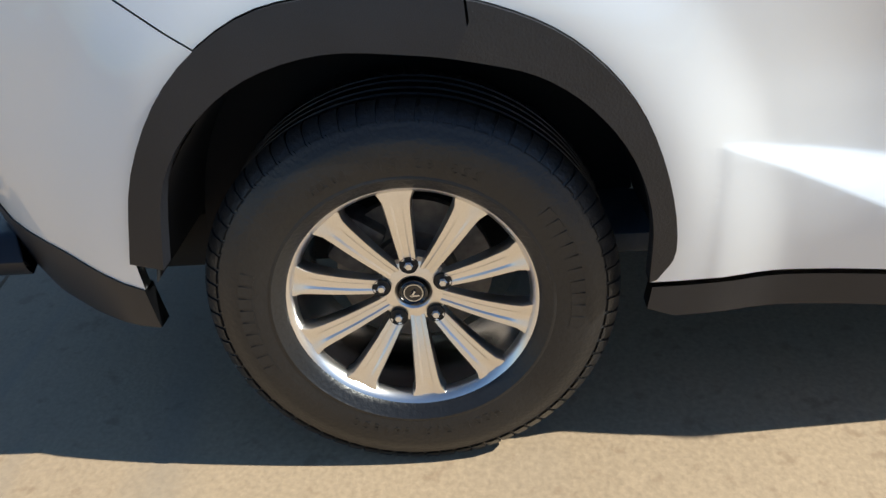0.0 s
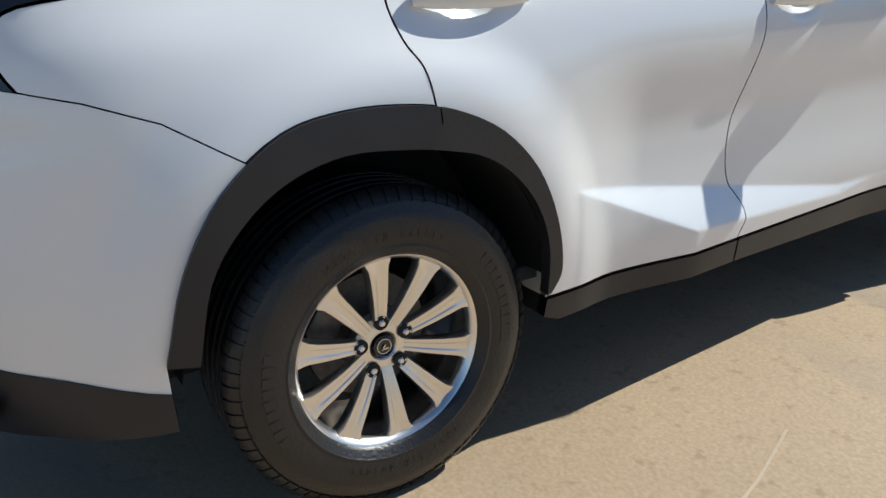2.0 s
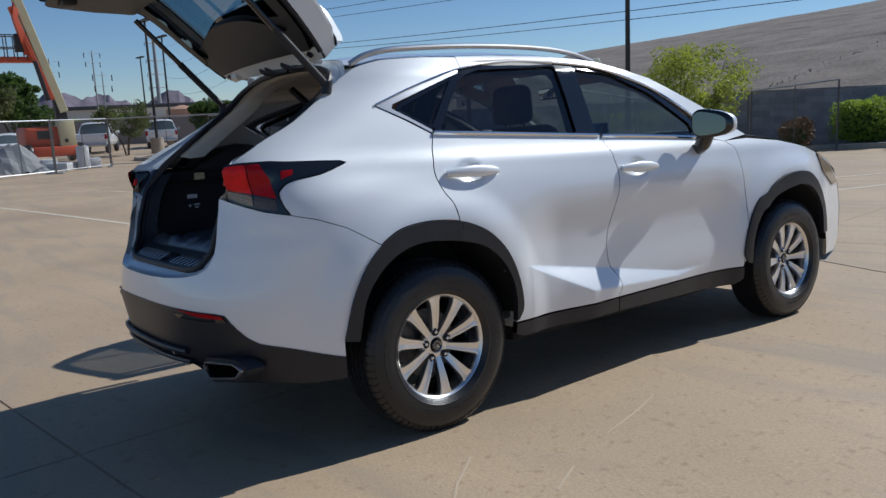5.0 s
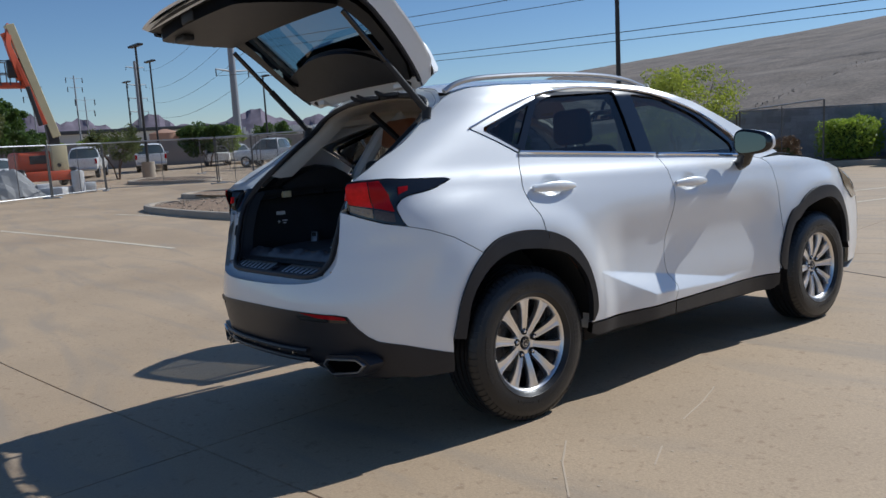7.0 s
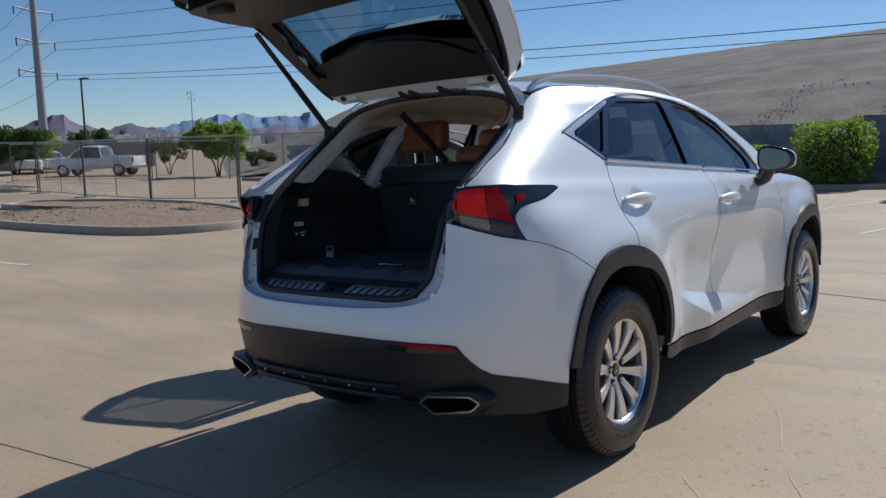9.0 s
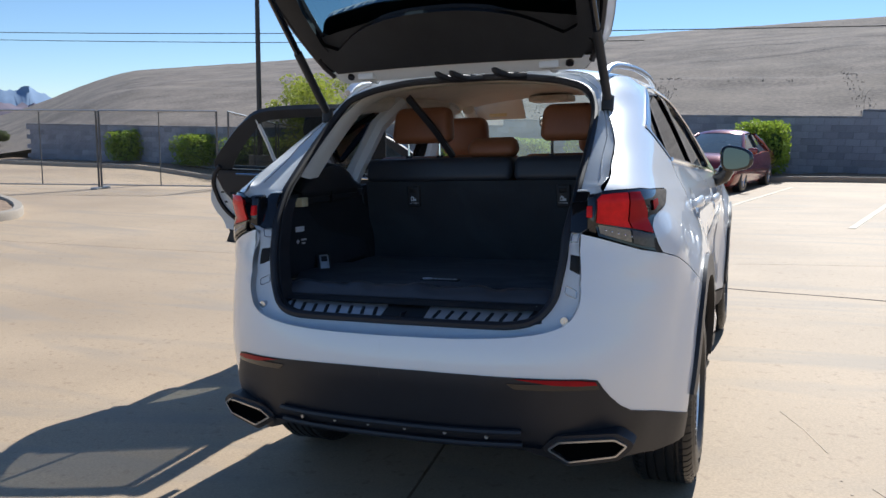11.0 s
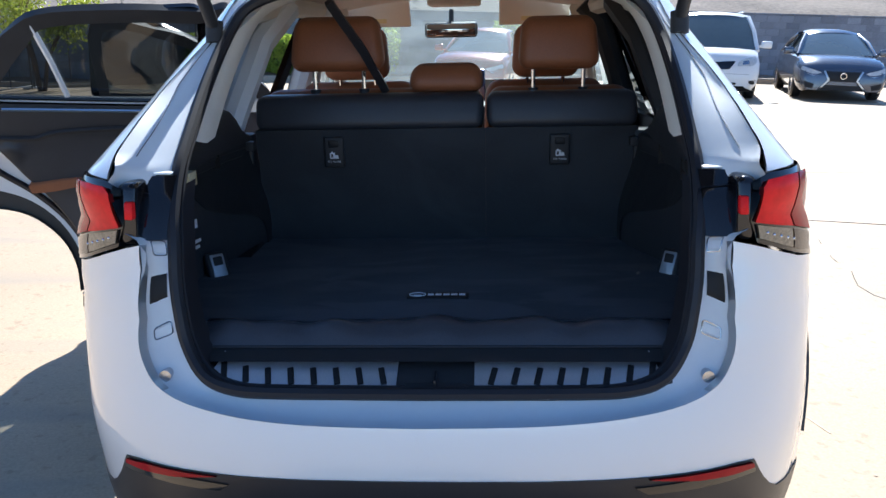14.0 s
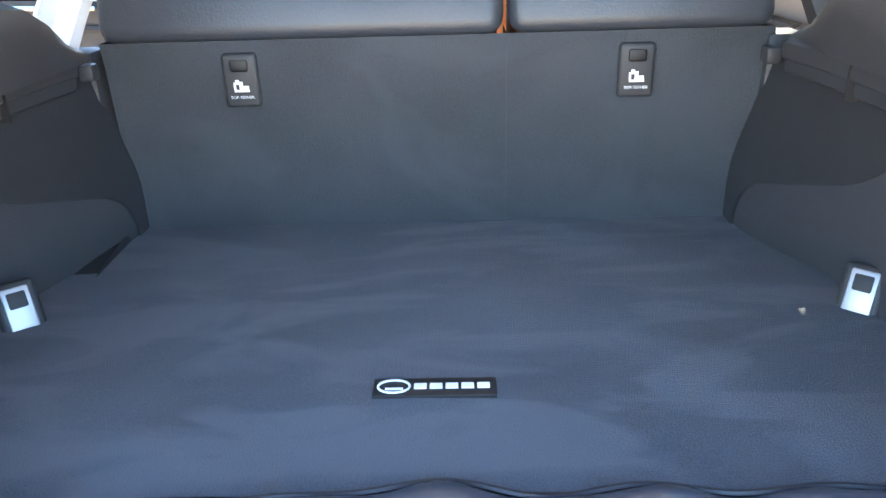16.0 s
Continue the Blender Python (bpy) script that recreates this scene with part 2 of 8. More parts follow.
def inset(pts, d):
    """A flat outline drawn in by d all round."""
    pts = [np.array(p[:2], float) for p in pts]
    s = 1 if area2([tuple(p) for p in pts]) > 0 else -1
    out = []
    k = len(pts)
    for i in range(k):
        a, b = pts[i] - pts[i - 1], pts[(i + 1) % k] - pts[i]
        a, b = a / (np.linalg.norm(a) + 1e-9), b / (np.linalg.norm(b) + 1e-9)
        na, nb = np.array((-a[1], a[0])) * s, np.array((-b[1], b[0])) * s
        m = na + nb
        out.append(tuple(pts[i] + m * d / max(0.35, 0.5 * (m @ m))))
    return out


def step01(a, b, x):
    t = np.clip((x - a) / (b - a), 0, 1)
    return t * t * (3 - 2 * t)


# ---- the car's skin: half width over length and height, closed round the rear corner ----
PZ = [0.0, 0.25, 0.45, 0.7, 0.95, 1.08, 1.16, 1.3, 1.45, 1.55, 1.62, 1.66]
PX = [0.84, 0.86, 0.885, 0.895, 0.885, 0.852, 0.812, 0.75, 0.68, 0.62, 0.52, 0.3]


def curve1(x, xs, ys):
    """Smooth reading of a short table."""
    xs, ys = np.array(xs, float), np.array(ys, float)
    d = np.gradient(ys, xs)
    x = np.clip(x, xs[0], xs[-1])
    i = np.clip(np.searchsorted(xs, x) - 1, 0, len(xs) - 2)
    h = xs[i + 1] - xs[i]
    t = (x - xs[i]) / h
    return (2 * t ** 3 - 3 * t * t + 1) * ys[i] + (t ** 3 - 2 * t * t + t) * h * d[i] + (3 * t * t - 2 * t ** 3) * ys[i + 1] + (t ** 3 - t * t) * h * d[i + 1]


def half_width(y, z):
    w = curve1(z, PZ, PX) + 0 * y
    w = w * (1 - 0.17 * np.clip((y - 2.5) / 1.05, 0, 1) ** 2.2)
    for y0 in (0.0, 2.66):
        r = np.hypot((y - y0) / 0.455, (z - 0.37) / 0.515)
        w = w + 0.025 * (1 - step01(1.05, 1.40, r)) * step01(1.12, 0.92, z)
    # the doors draw in between the shoulder and the low ledge
    door = step01(0.42, 0.75, y) * step01(2.2, 1.9, y)
    w = w - door * (0.040 * step01(0.99, 0.70, z) - 0.014 * step01(0.66, 0.45, z))
    # the shoulders draw in towards the tail lamps
    w = w * (1 - 0.032 * step01(0.25, -0.55, y) * step01(0.98, 1.14, z))
    # a soft crease above the door handles
    w = w + 0.006 * np.exp(-((z - (1.135 - 0.03 * y)) / 0.03) ** 2)
    return w


CZ = [0.2, 0.40, 0.55, 0.62, 0.70, 0.78, 0.9, 1.0, 1.08, 1.16, 1.3, 1.45, 1.6, 1.66]
CR = [-0.80, -0.92, -0.955, -0.965, -0.955, -0.935, -0.905, -0.853, -0.818, -0.80, -0.65, -0.40, -0.21, -0.15]
CC = [-0.2, -0.2, -0.2, -0.2, -0.2, -0.2, -0.2, -0.18, -0.15, -0.12, 0.08, 0.3, 0.45, 0.5]
CN = [2.8, 2.8, 2.8, 2.8, 2.8, 2.8, 2.8, 3.3, 4.2, 6.5, 4.6, 4.0, 4.0, 4.0]
DU, DZ = 0.006, 0.005
ZT = np.linspace(0.2, 1.66, 293)
UT = np.arange(-2.0, 3.66, DU)
XT, YT = np.zeros((len(UT), len(ZT))), np.zeros((len(UT), len(ZT)))
for k, zz in enumerate(ZT):
    yc, yr, nn = np.interp(zz, CZ, CC), curve1(zz, CZ, CR), np.interp(zz, CZ, CN)
    ys = np.linspace(3.66, yc, 700)
    th = np.linspace(0, math.pi / 2, 500)[1:]
    cx = np.cos(th) ** (2 / nn)
    cy = yc - (yc - yr) * np.sin(th) ** (2 / nn)
    yy = np.concatenate((ys, cy))
    xx = np.concatenate((half_width(ys, zz), half_width(cy, zz) * cx))
    s = np.concatenate(((0,), np.cumsum(np.hypot(np.diff(xx), np.diff(yy)))))
    s0 = np.interp(-0.5, -yy[:700], s[:700]) if yc < 0.5 else 0
    u = np.where(yy > 0.5, yy, 0.5 - (s - s0))
    XT[:, k] = np.interp(UT, u[::-1], xx[::-1])
    YT[:, k] = np.interp(UT, u[::-1], yy[::-1])
    over = UT < u[-1]
    XT[over, k] = UT[over] - u[-1]


def scoop(y, z):
    """Depth of the cups behind the door handles, less the low ledge of the doors."""
    ledge = max(0.63 - 0.172 * (y - 0.5), 0.44)
    wide = min(max(min(0.11 * (y - 0.48) / 0.42, 0.11 - 0.12 * (y - 0.9)), 0.004), 0.11)
    out = 0.55 * wide * float(step01(0.48, 0.52, y) * step01(2.0, 1.6, y)) * min(max((ledge - z) / wide, 0), 1)
    return -out + sum(0.024 * (1 - float(step01(0.45, 1.0, math.hypot((y - yc) / 0.082, (z - zc) / 0.042)))) for yc, zc in ((0.235, 1.064), (1.30, 1.01)))


def skin(u, z, off=0.0):
    """A point of the car's right skin, off metres outside it, and its normal."""
    def at(u, z):
        a = min(max((u - UT[0]) / DU, 0), len(UT) - 1.001)
        b = min(max((z - 0.2) / DZ, 0), len(ZT) - 1.001)
        i, j = int(a), int(b)
        a, b = a - i, b - j
        f = lambda T: (T[i, j] * (1 - a) + T[i + 1, j] * a) * (1 - b) + (T[i, j + 1] * (1 - a) + T[i + 1, j + 1] * a) * b
        return Vector((f(XT) - (scoop(f(YT), z) if off > -0.03 else 0), f(YT), z))
    p = at(u, z)
    h = 0.006 if z < 0.70 and 0.5 < p.y < 2.0 else 0.024
    n = (at(u + h, z) - at(u - h, z)).cross(at(u, z + h) - at(u, z - h)).normalized()
    if n.x < 0 and n.y > 0:
        n = -n
    return p + n * off, n


def uy(y, z):
    """Where on the skin's girth the side has this y."""
    j = int(np.clip(round((z - 0.2) / DZ), 0, len(ZT) - 1))
    return float(np.interp(y, YT[:, j], UT))


def ux(x, z):
    """Where on the skin's girth the rear has this x."""
    j = int(np.clip(round((z - 0.2) / DZ), 0, len(ZT) - 1))
    k = int(np.argmax(UT > 0.0))
    return float(np.interp(x, XT[:k, j], UT[:k]))


def S(*pts):
    return [(uy(y, z), z) for y, z in pts]


def R(*pts):
    return [(ux(x, z), z) for x, z in pts]


def panel(name, pts, material, parent, side=1, off=0.0, thick=0.02, grid=0.045, gap=0.0018, label="", f=skin, m=None, cuts=()):
    """A sheet cut to an outline on the skin, with turned-in edges."""
    pts = [p for i, p in enumerate(pts) if math.hypot(p[0] - pts[i - 1][0], p[1] - pts[i - 1][1]) > 1e-4]
    if gap:
        pts = inset(pts, gap)
    if area2(pts) < 0:
        pts = pts[::-1]
    bm = bmesh.new()
    vs = [bm.verts.new((p[0], p[1], 0)) for p in pts]
    bm.faces.new(vs)
    bm.normal_update()
    bmesh.ops.triangulate(bm, faces=bm.faces[:], ngon_method="EAR_CLIP")
    for (cu, cz), slope in cuts:
        for d in (-0.004, 0.0, 0.004):
            bmesh.ops.bisect_plane(bm, geom=bm.verts[:] + bm.edges[:] + bm.faces[:], dist=1e-6, plane_co=(cu, cz + d, 0), plane_no=(-slope, 1, 0))
    for ax in (0, 1):
        lo, hi = min(p[ax] for p in pts), max(p[ax] for p in pts)
        no = (1, 0, 0) if ax == 0 else (0, 1, 0)
        for k in range(math.floor(lo / grid) + 1, math.ceil(hi / grid)):
            bmesh.ops.bisect_plane(bm, geom=bm.verts[:] + bm.edges[:] + bm.faces[:], dist=1e-6, plane_co=Vector(no) * (k * grid), plane_no=no)
    bmesh.ops.remove_doubles(bm, verts=bm.verts[:], dist=1e-5)
    co, no, faces = [], [], []
    bm.verts.index_update()
    for v in bm.verts:
        p, n = f(v.co.x, v.co.y, off)
        co.append(p)
        no.append(n)
    for fc in bm.faces:
        faces.append([v.index for v in fc.verts])
    way = 0.0
    for fc in faces:
        p, q, r = (co[i] for i in fc[:3])
        way += (q - p).cross(r - p).dot(no[fc[0]])
    if way < 0:
        faces = [fc[::-1] for fc in faces]
    rim = [(e.verts[0].index, e.verts[1].index) for e in bm.edges if e.is_boundary]
    if thick:
        top, low = {}, {}
        for a, b in rim:
            for i in (a, b):
                if i not in top:
                    top[i], low[i] = len(co), len(co) + 1
                    co += [co[i], co[i] - no[i] * thick]
                    no += [no[i], no[i]]
            faces.append([top[a], top[b], low[b], low[a]])
    bm.free()
    me = bpy.data.meshes.new(name)
    if side == 0:
        k = len(co)
        co, no = co + [p * Vector((-1, 1, 1)) for p in co], no + [n * Vector((-1, 1, 1)) for n in no]
        faces, side = faces + [[i + k for i in fc[::-1]] for fc in faces], 1
    sg = Vector((side, 1, 1))
    me.from_pydata([tuple(Vector(p) * sg) for p in co], [], faces if side > 0 else [fc[::-1] for fc in faces])
    ob = finish(name, me, material, parent, label, m)
    me.normals_split_custom_set_from_vertices([tuple((n * sg).normalized()) for n in no])
    return ob


def ring(name, outer, inner, material, parent, side=1, off=0.0, thick=0.015, label="", f=skin, closed=True, m=None, cols=3):
    """A band between two outlines with as many points each, on the skin."""
    bm = bmesh.new()
    rows = []
    for a, b in zip(outer, inner):
        row = [bm.verts.new(f(a[0], a[1], off - thick)[0])]
        for c in range(cols):
            t = c / (cols - 1)
            row.append(bm.verts.new(f(a[0] + (b[0] - a[0]) * t, a[1] + (b[1] - a[1]) * t, off)[0]))
        row.append(bm.verts.new(f(b[0], b[1], off - thick)[0]))
        rows.append(row)
    for v in bm.verts:
        v.co.x *= side
    for i in range(len(rows) if closed else len(rows) - 1):
        a, b = rows[i], rows[(i + 1) % len(rows)]
        for j in range(len(a) - 1):
            bm.faces.new((a[j], a[j + 1], b[j + 1], b[j]))
    return part(name, bm, material, parent, label, m)


def strip(name, pts, r, material, parent, side=1, off=0.0, label="", f=skin, seg=6, m=None):
    """A round bead laid along a line on the skin."""
    return tube(name, [f(u, z, off)[0] * Vector((side, 1, 1)) for u, z in pts], r, material, parent, seg, label, m=m)


def loft(name, rows, material, parent=None, label="", m=None, closed=False, caps=False):
    """A sheet through rows of points."""
    bm = bmesh.new()
    g = [[bm.verts.new(p) for p in row] for row in rows]
    for a, b in zip(g, g[1:]):
        n = len(a)
        for j in range(n if closed else n - 1):
            bm.faces.new((a[j], a[(j + 1) % n], b[(j + 1) % n], b[j]))
    if caps:
        bm.faces.new(g[0][::-1])
        bm.faces.new(g[-1])
    return part(name, bm, material, parent, label, m)


# ---- ground ----
def lot(x, y):
    """Height of the lot: a cross fall at the car that dies out to both sides, and a dip before the far kerb."""
    z = 0.1956 * math.tanh(x / 4) - 0.063 * math.tanh(y / 6) - 0.10 * float(step01(-10, -24, x))
    return z - 0.36 * float(step01(13.5, 18, y) * step01(-7, -12.5, x) * step01(-21, -16, x)) - 0.0015


CONCRETE = mat("tan_concrete", (0.44, 0.325, 0.208), 0.72, var=0.24, scale=0.55, fine=90, bump=0.13, wear=(0.32, 0.23, 0.145), wear_amount=0.75)
t = CONCRETE.node_tree
b = t.nodes["Principled BSDF"]
co = t.nodes.new("ShaderNodeTexCoord")
speck = t.nodes.new("ShaderNodeTexNoise")
speck.inputs["Scale"].default_value, speck.inputs["Detail"].default_value = 20, 10
t.links.new(co.outputs["Object"], speck.inputs["Vector"])
cut = t.nodes.new("ShaderNodeMapRange")
cut.inputs["From Min"].default_value, cut.inputs["From Max"].default_value = 0.60, 0.69
cut.inputs["To Max"].default_value = 0.5
t.links.new(speck.outputs[0], cut.inputs[0])
stain = t.nodes.new("ShaderNodeMix")
stain.data_type = "RGBA"
stain.inputs[7].default_value = (0.26, 0.17, 0.10, 1)
t.links.new(cut.outputs[0], stain.inputs[0])
t.links.new(b.inputs["Base Color"].links[0].from_socket, stain.inputs[6])
# long sweeping tyre and drainage marks
wave = t.nodes.new("ShaderNodeTexNoise")
wave.inputs["Scale"].default_value, wave.inputs["Detail"].default_value, wave.inputs["Distortion"].default_value = 0.35, 3, 1.5
mp = t.nodes.new("ShaderNodeMapping")
mp.inputs["Scale"].default_value, mp.inputs["Rotation"].default_value = (1, 5, 1), (0, 0, -0.35)
t.links.new(co.outputs["Object"], mp.inputs[0])
t.links.new(mp.outputs[0], wave.inputs["Vector"])
cut2 = t.nodes.new("ShaderNodeMapRange")
cut2.inputs["From Min"].default_value, cut2.inputs["From Max"].default_value = 0.5, 0.68
cut2.inputs["To Max"].default_value = 0.55
t.links.new(wave.outputs[0], cut2.inputs[0])
streak = t.nodes.new("ShaderNodeMix")
streak.data_type = "RGBA"
streak.inputs[7].default_value = (0.30, 0.25, 0.195, 1)
t.links.new(cut2.outputs[0], streak.inputs[0])
t.links.new(stain.outputs[2], streak.inputs[6])
t.links.new(streak.outputs[2], b.inputs["Base Color"])

JX = [-27.4, -20.6, -13.8, -7.0, -0.18, 6.6, 13.4, 20.2]
JY = [-14.9, -8.1, -1.25, 5.6, 12.4, 19.2]
SLAB = pose(0, 0, 0, 0, 0, 6.9)


def spread(joints, near, far):
    """Grid lines: close by the car, wide far out, three lines for each joint."""
    v = set(np.round(np.arange(-near, near + 0.01, 1.0), 4))
    d = near
    while d < far:
        d *= 1.35
        v |= {round(d, 3), round(-d, 3)}
    v = {a for a in v if all(abs(a - j) > 0.05 for j in joints)}
    for j in joints:
        v |= {round(j - 0.006, 4), j, round(j + 0.006, 4)}
    return sorted(v)


gx, gy = spread(JX, 30, 4000), spread(JY, 30, 4000)
bm = bmesh.new()
rows = []
for y in gy:
    row = []
    for x in gx:
        p = SLAB @ Vector((x, y, 0))
        z = lot(p.x, p.y) - (0.012 if x in JX and abs(y) < 32 or y in JY and abs(x) < 32 else 0)
        row.append(bm.verts.new((p.x, p.y, z)))
    rows.append(row)
for a, c in zip(rows, rows[1:]):
    for j in range(len(a) - 1):
        bm.faces.new((a[j], a[j + 1], c[j + 1], c[j]))
ground = part("ground", bm, CONCRETE, smooth=True, sharp=60)
tagged(ground, "tan weathered concrete lot with joints and stains", "ground", kind="structure")

# ---- the car ----
car = empty("car", CAR)
tagged(car, "pearl white crossover with open tailgate and open side door", "car")
FO = [(-0.458, 0.478), (-0.41, 0.643), (-0.326, 0.778), (-0.209, 0.864), (-0.081, 0.889), (0.053, 0.884), (0.155, 0.862), (0.264, 0.809), (0.357, 0.714), (0.414, 0.59), (0.436, 0.463), (0.41, 0.405)]
FI = [(-0.402, 0.468), (-0.365, 0.622), (-0.296, 0.719), (-0.206, 0.782), (-0.092, 0.811), (0.034, 0.803), (0.118, 0.789), (0.215, 0.762), (0.294, 0.708), (0.359, 0.625), (0.394, 0.522), (0.398, 0.40)]
FOS, FIS = crom(FO, 4), crom(FI, 4)
FRO = [(2.66 - y * (1.17 if y > 0.3 else 1.0), z) for y, z in FOS][::-1]
FRI = [(2.66 - y * (1.12 if y > 0.3 else 1.0), z) for y, z in FIS][::-1]
REARGAP = crom([(0.114, 0.872), (0.098, 0.949), (0.068, 1.0), (0.05, 1.076), (0.072, 1.157), (0.108, 1.24)], 5)
MIDGAP = crom([(1.086, 0.388), (1.114, 0.466), (1.066, 0.566), (1.066, 0.696), (1.10, 0.80), (1.138, 0.92), (1.144, 1.006), (1.13, 1.1), (1.10, 1.184)], 4)
FRONTGAP = crom([(2.15, 0.385), (2.19, 0.47), (2.187, 0.7), (2.177, 0.911), (2.15, 1.05), (2.074, 1.108)], 4)
LAMPTOP = R((0.665, 1.172), (0.707, 1.172), (0.761, 1.172)) + S((-0.575, 1.166), (-0.45, 1.161), (-0.36, 1.157), (-0.338, 1.15))
LAMPLOW = S(*crom([(-0.338, 1.15), (-0.37, 1.139), (-0.455, 1.113), (-0.57, 1.096), (-0.612, 1.07), (-0.625, 1.045), (-0.613, 1.0), (-0.596, 0.968)], 3)[1:])
SEAM = [(-0.595, 0.968), (-0.51, 0.945), (-0.4, 0.902), (-0.277, float(np.interp(-0.277, [p[0] for p in FOS[:30]], [p[1] for p in FOS[:30]])))]
PILLAR = crom([(-0.10, 1.552), (-0.17, 1.515), (-0.29, 1.432), (-0.475, 1.32), (-0.60, 1.26), (-0.69, 1.21)], 3)
GATE_EDGE = R((0.60, 1.045), (0.604, 0.96), (0.608, 0.88), (0.600, 0.823), (0.565, 0.778), (0.48, 0.752), (0.3, 0.739), (0.0, 0.735))
GATE_EDGE_FINE = crom(GATE_EDGE, 5)
BLACKLINE = R((0.0, 0.637), (0.15, 0.637), (0.3, 0.634), (0.45, 0.628), (0.55, 0.622), (0.62, 0.618), (0.658, 0.611), (0.672, 0.585), (0.69, 0.555), (0.715, 0.522)) + S((-0.735, 0.498), (-0.64, 0.472), (-0.55, 0.443), (-0.456, 0.415))


def cutline(pts, lo, hi):
    return [p for p in pts if lo <= p[0] <= hi]


def rounded(pts, r, n=5):
    """An outline with its corners rounded."""
    out = []
    k = len(pts)
    for i in range(k):
        p, a, b = (np.array(pts[j % k], float) for j in (i, i - 1, i + 1))
        ra, rb = min(r, 0.45 * np.linalg.norm(a - p)), min(r, 0.45 * np.linalg.norm(b - p))
        s, e = p + (a - p) / np.linalg.norm(a - p) * ra, p + (b - p) / np.linalg.norm(b - p) * rb
        for j in range(n):
            t = j / (n - 1)
            out.append(tuple((1 - t) ** 2 * s + 2 * t * (1 - t) * p + t * t * e))
    return out


QUARTER = cutline(FOS, -0.277, 0.108) + REARGAP + [(0.0, 1.302), (-0.125, 1.367), (0.1, 1.447), (0.25, 1.492), (0.385, 1.53), (0.39, 1.585), (0.2, 1.583), (0.0, 1.572)] + PILLAR
RDOOR = cutline(FOS, 0.118, 1) + [(0.40, 0.388), (0.75, 0.388)] + MIDGAP + [(0.69, 1.207), (0.4, 1.226), (0.127, 1.245)] + REARGAP[::-1]
FDOOR = MIDGAP[::-1] + [(1.5, 0.387)] + FRONTGAP + [(1.93, 1.128), (1.855, 1.14), (1.5, 1.162)]
FENDER = FRONTGAP + [(2.3, 1.115), (2.6, 1.085), (2.9, 1.03), (3.2, 0.94), (3.42, 0.80), (3.5, 0.62), (3.52, 0.40), (3.46, 0.30), (3.22, 0.30)] + cutline(FRO[::-1], 2.2, 3.3)
TOPSIDE = [(0.387, 1.532), (0.71, 1.566), (1.03, 1.558), (1.29, 1.527), (1.6, 1.43), (1.85, 1.285), (1.95, 1.17), (1.965, 1.128), (2.074, 1.108), (2.3, 1.135), (2.0, 1.31), (1.65, 1.475), (1.30, 1.565), (1.0, 1.59), (0.7, 1.597), (0.39, 1.585)]
WIN_Q = rounded([(-0.03, 1.355), (0.335, 1.493), (0.118, 1.268)], 0.03)
WIN_R = rounded([(0.352, 1.488), (0.47, 1.527), (0.99, 1.548), (0.965, 1.2), (0.145, 1.252)], 0.035)
WIN_F = rounded([(1.10, 1.535), (1.36, 1.503), (1.61, 1.395), (1.85, 1.215), (1.84, 1.152), (1.075, 1.19)], 0.035)


# edges of the low ledge on the doors: a point and the slope of each
LEDGE = (((0.5, 0.63), -0.172), ((0.48, 0.6334), -0.434), ((0.9, 0.4512), -0.052))


def surf(pts):
    return [(uy(y, z), z) for y, z in pts]


def window(parent, pts, side, glass_mat, m=None, frame_mat=GLOSS, wide=0.024):
    o = surf(inset(pts, -wide))
    i = surf(inset(pts, 0.004))
    ring("window_frame", o, i, frame_mat, parent, side, off=-0.004, thick=0.02, m=m)
    g = panel("window_glass", surf(inset(pts, -0.004)), glass_mat, parent, side, off=-0.014, thick=0.004, gap=0, grid=0.08, m=m)
    return g


def handle(parent, side, y0, y1, z, m=None):
    """Grip bar over a scooped cup, on two feet."""
    y = (y0 + y1) / 2
    pts = [skin(uy(y0 + (y1 - y0) * k / 14, z), z - 0.006 * k / 14 + 0.004 * math.sin(math.pi * k / 14), 0.0)[0] for k in range(15)]
    pts = [Vector((max(p.x for p in pts) - 0.004 + 0.03 * math.sin(math.pi * (0.06 + 0.88 * k / 14)) ** 0.6, p.y, p.z)) for k, p in enumerate(pts)]
    bm = bmesh.new()
    add_tube(bm, pts, 0.012, 12)
    for v in bm.verts:
        c = min(pts, key=lambda p: (p - v.co).length)
        k = abs((c.y - y) / (y1 - y0) * 2)
        v.co.z = c.z + (v.co.z - c.z) * (1.1 + 0.95 * (1 - k ** 2.2))
        v.co.x *= side
    h = part("door_handle", bm, PAINT, parent, "white pull handle", m=m)
    return h


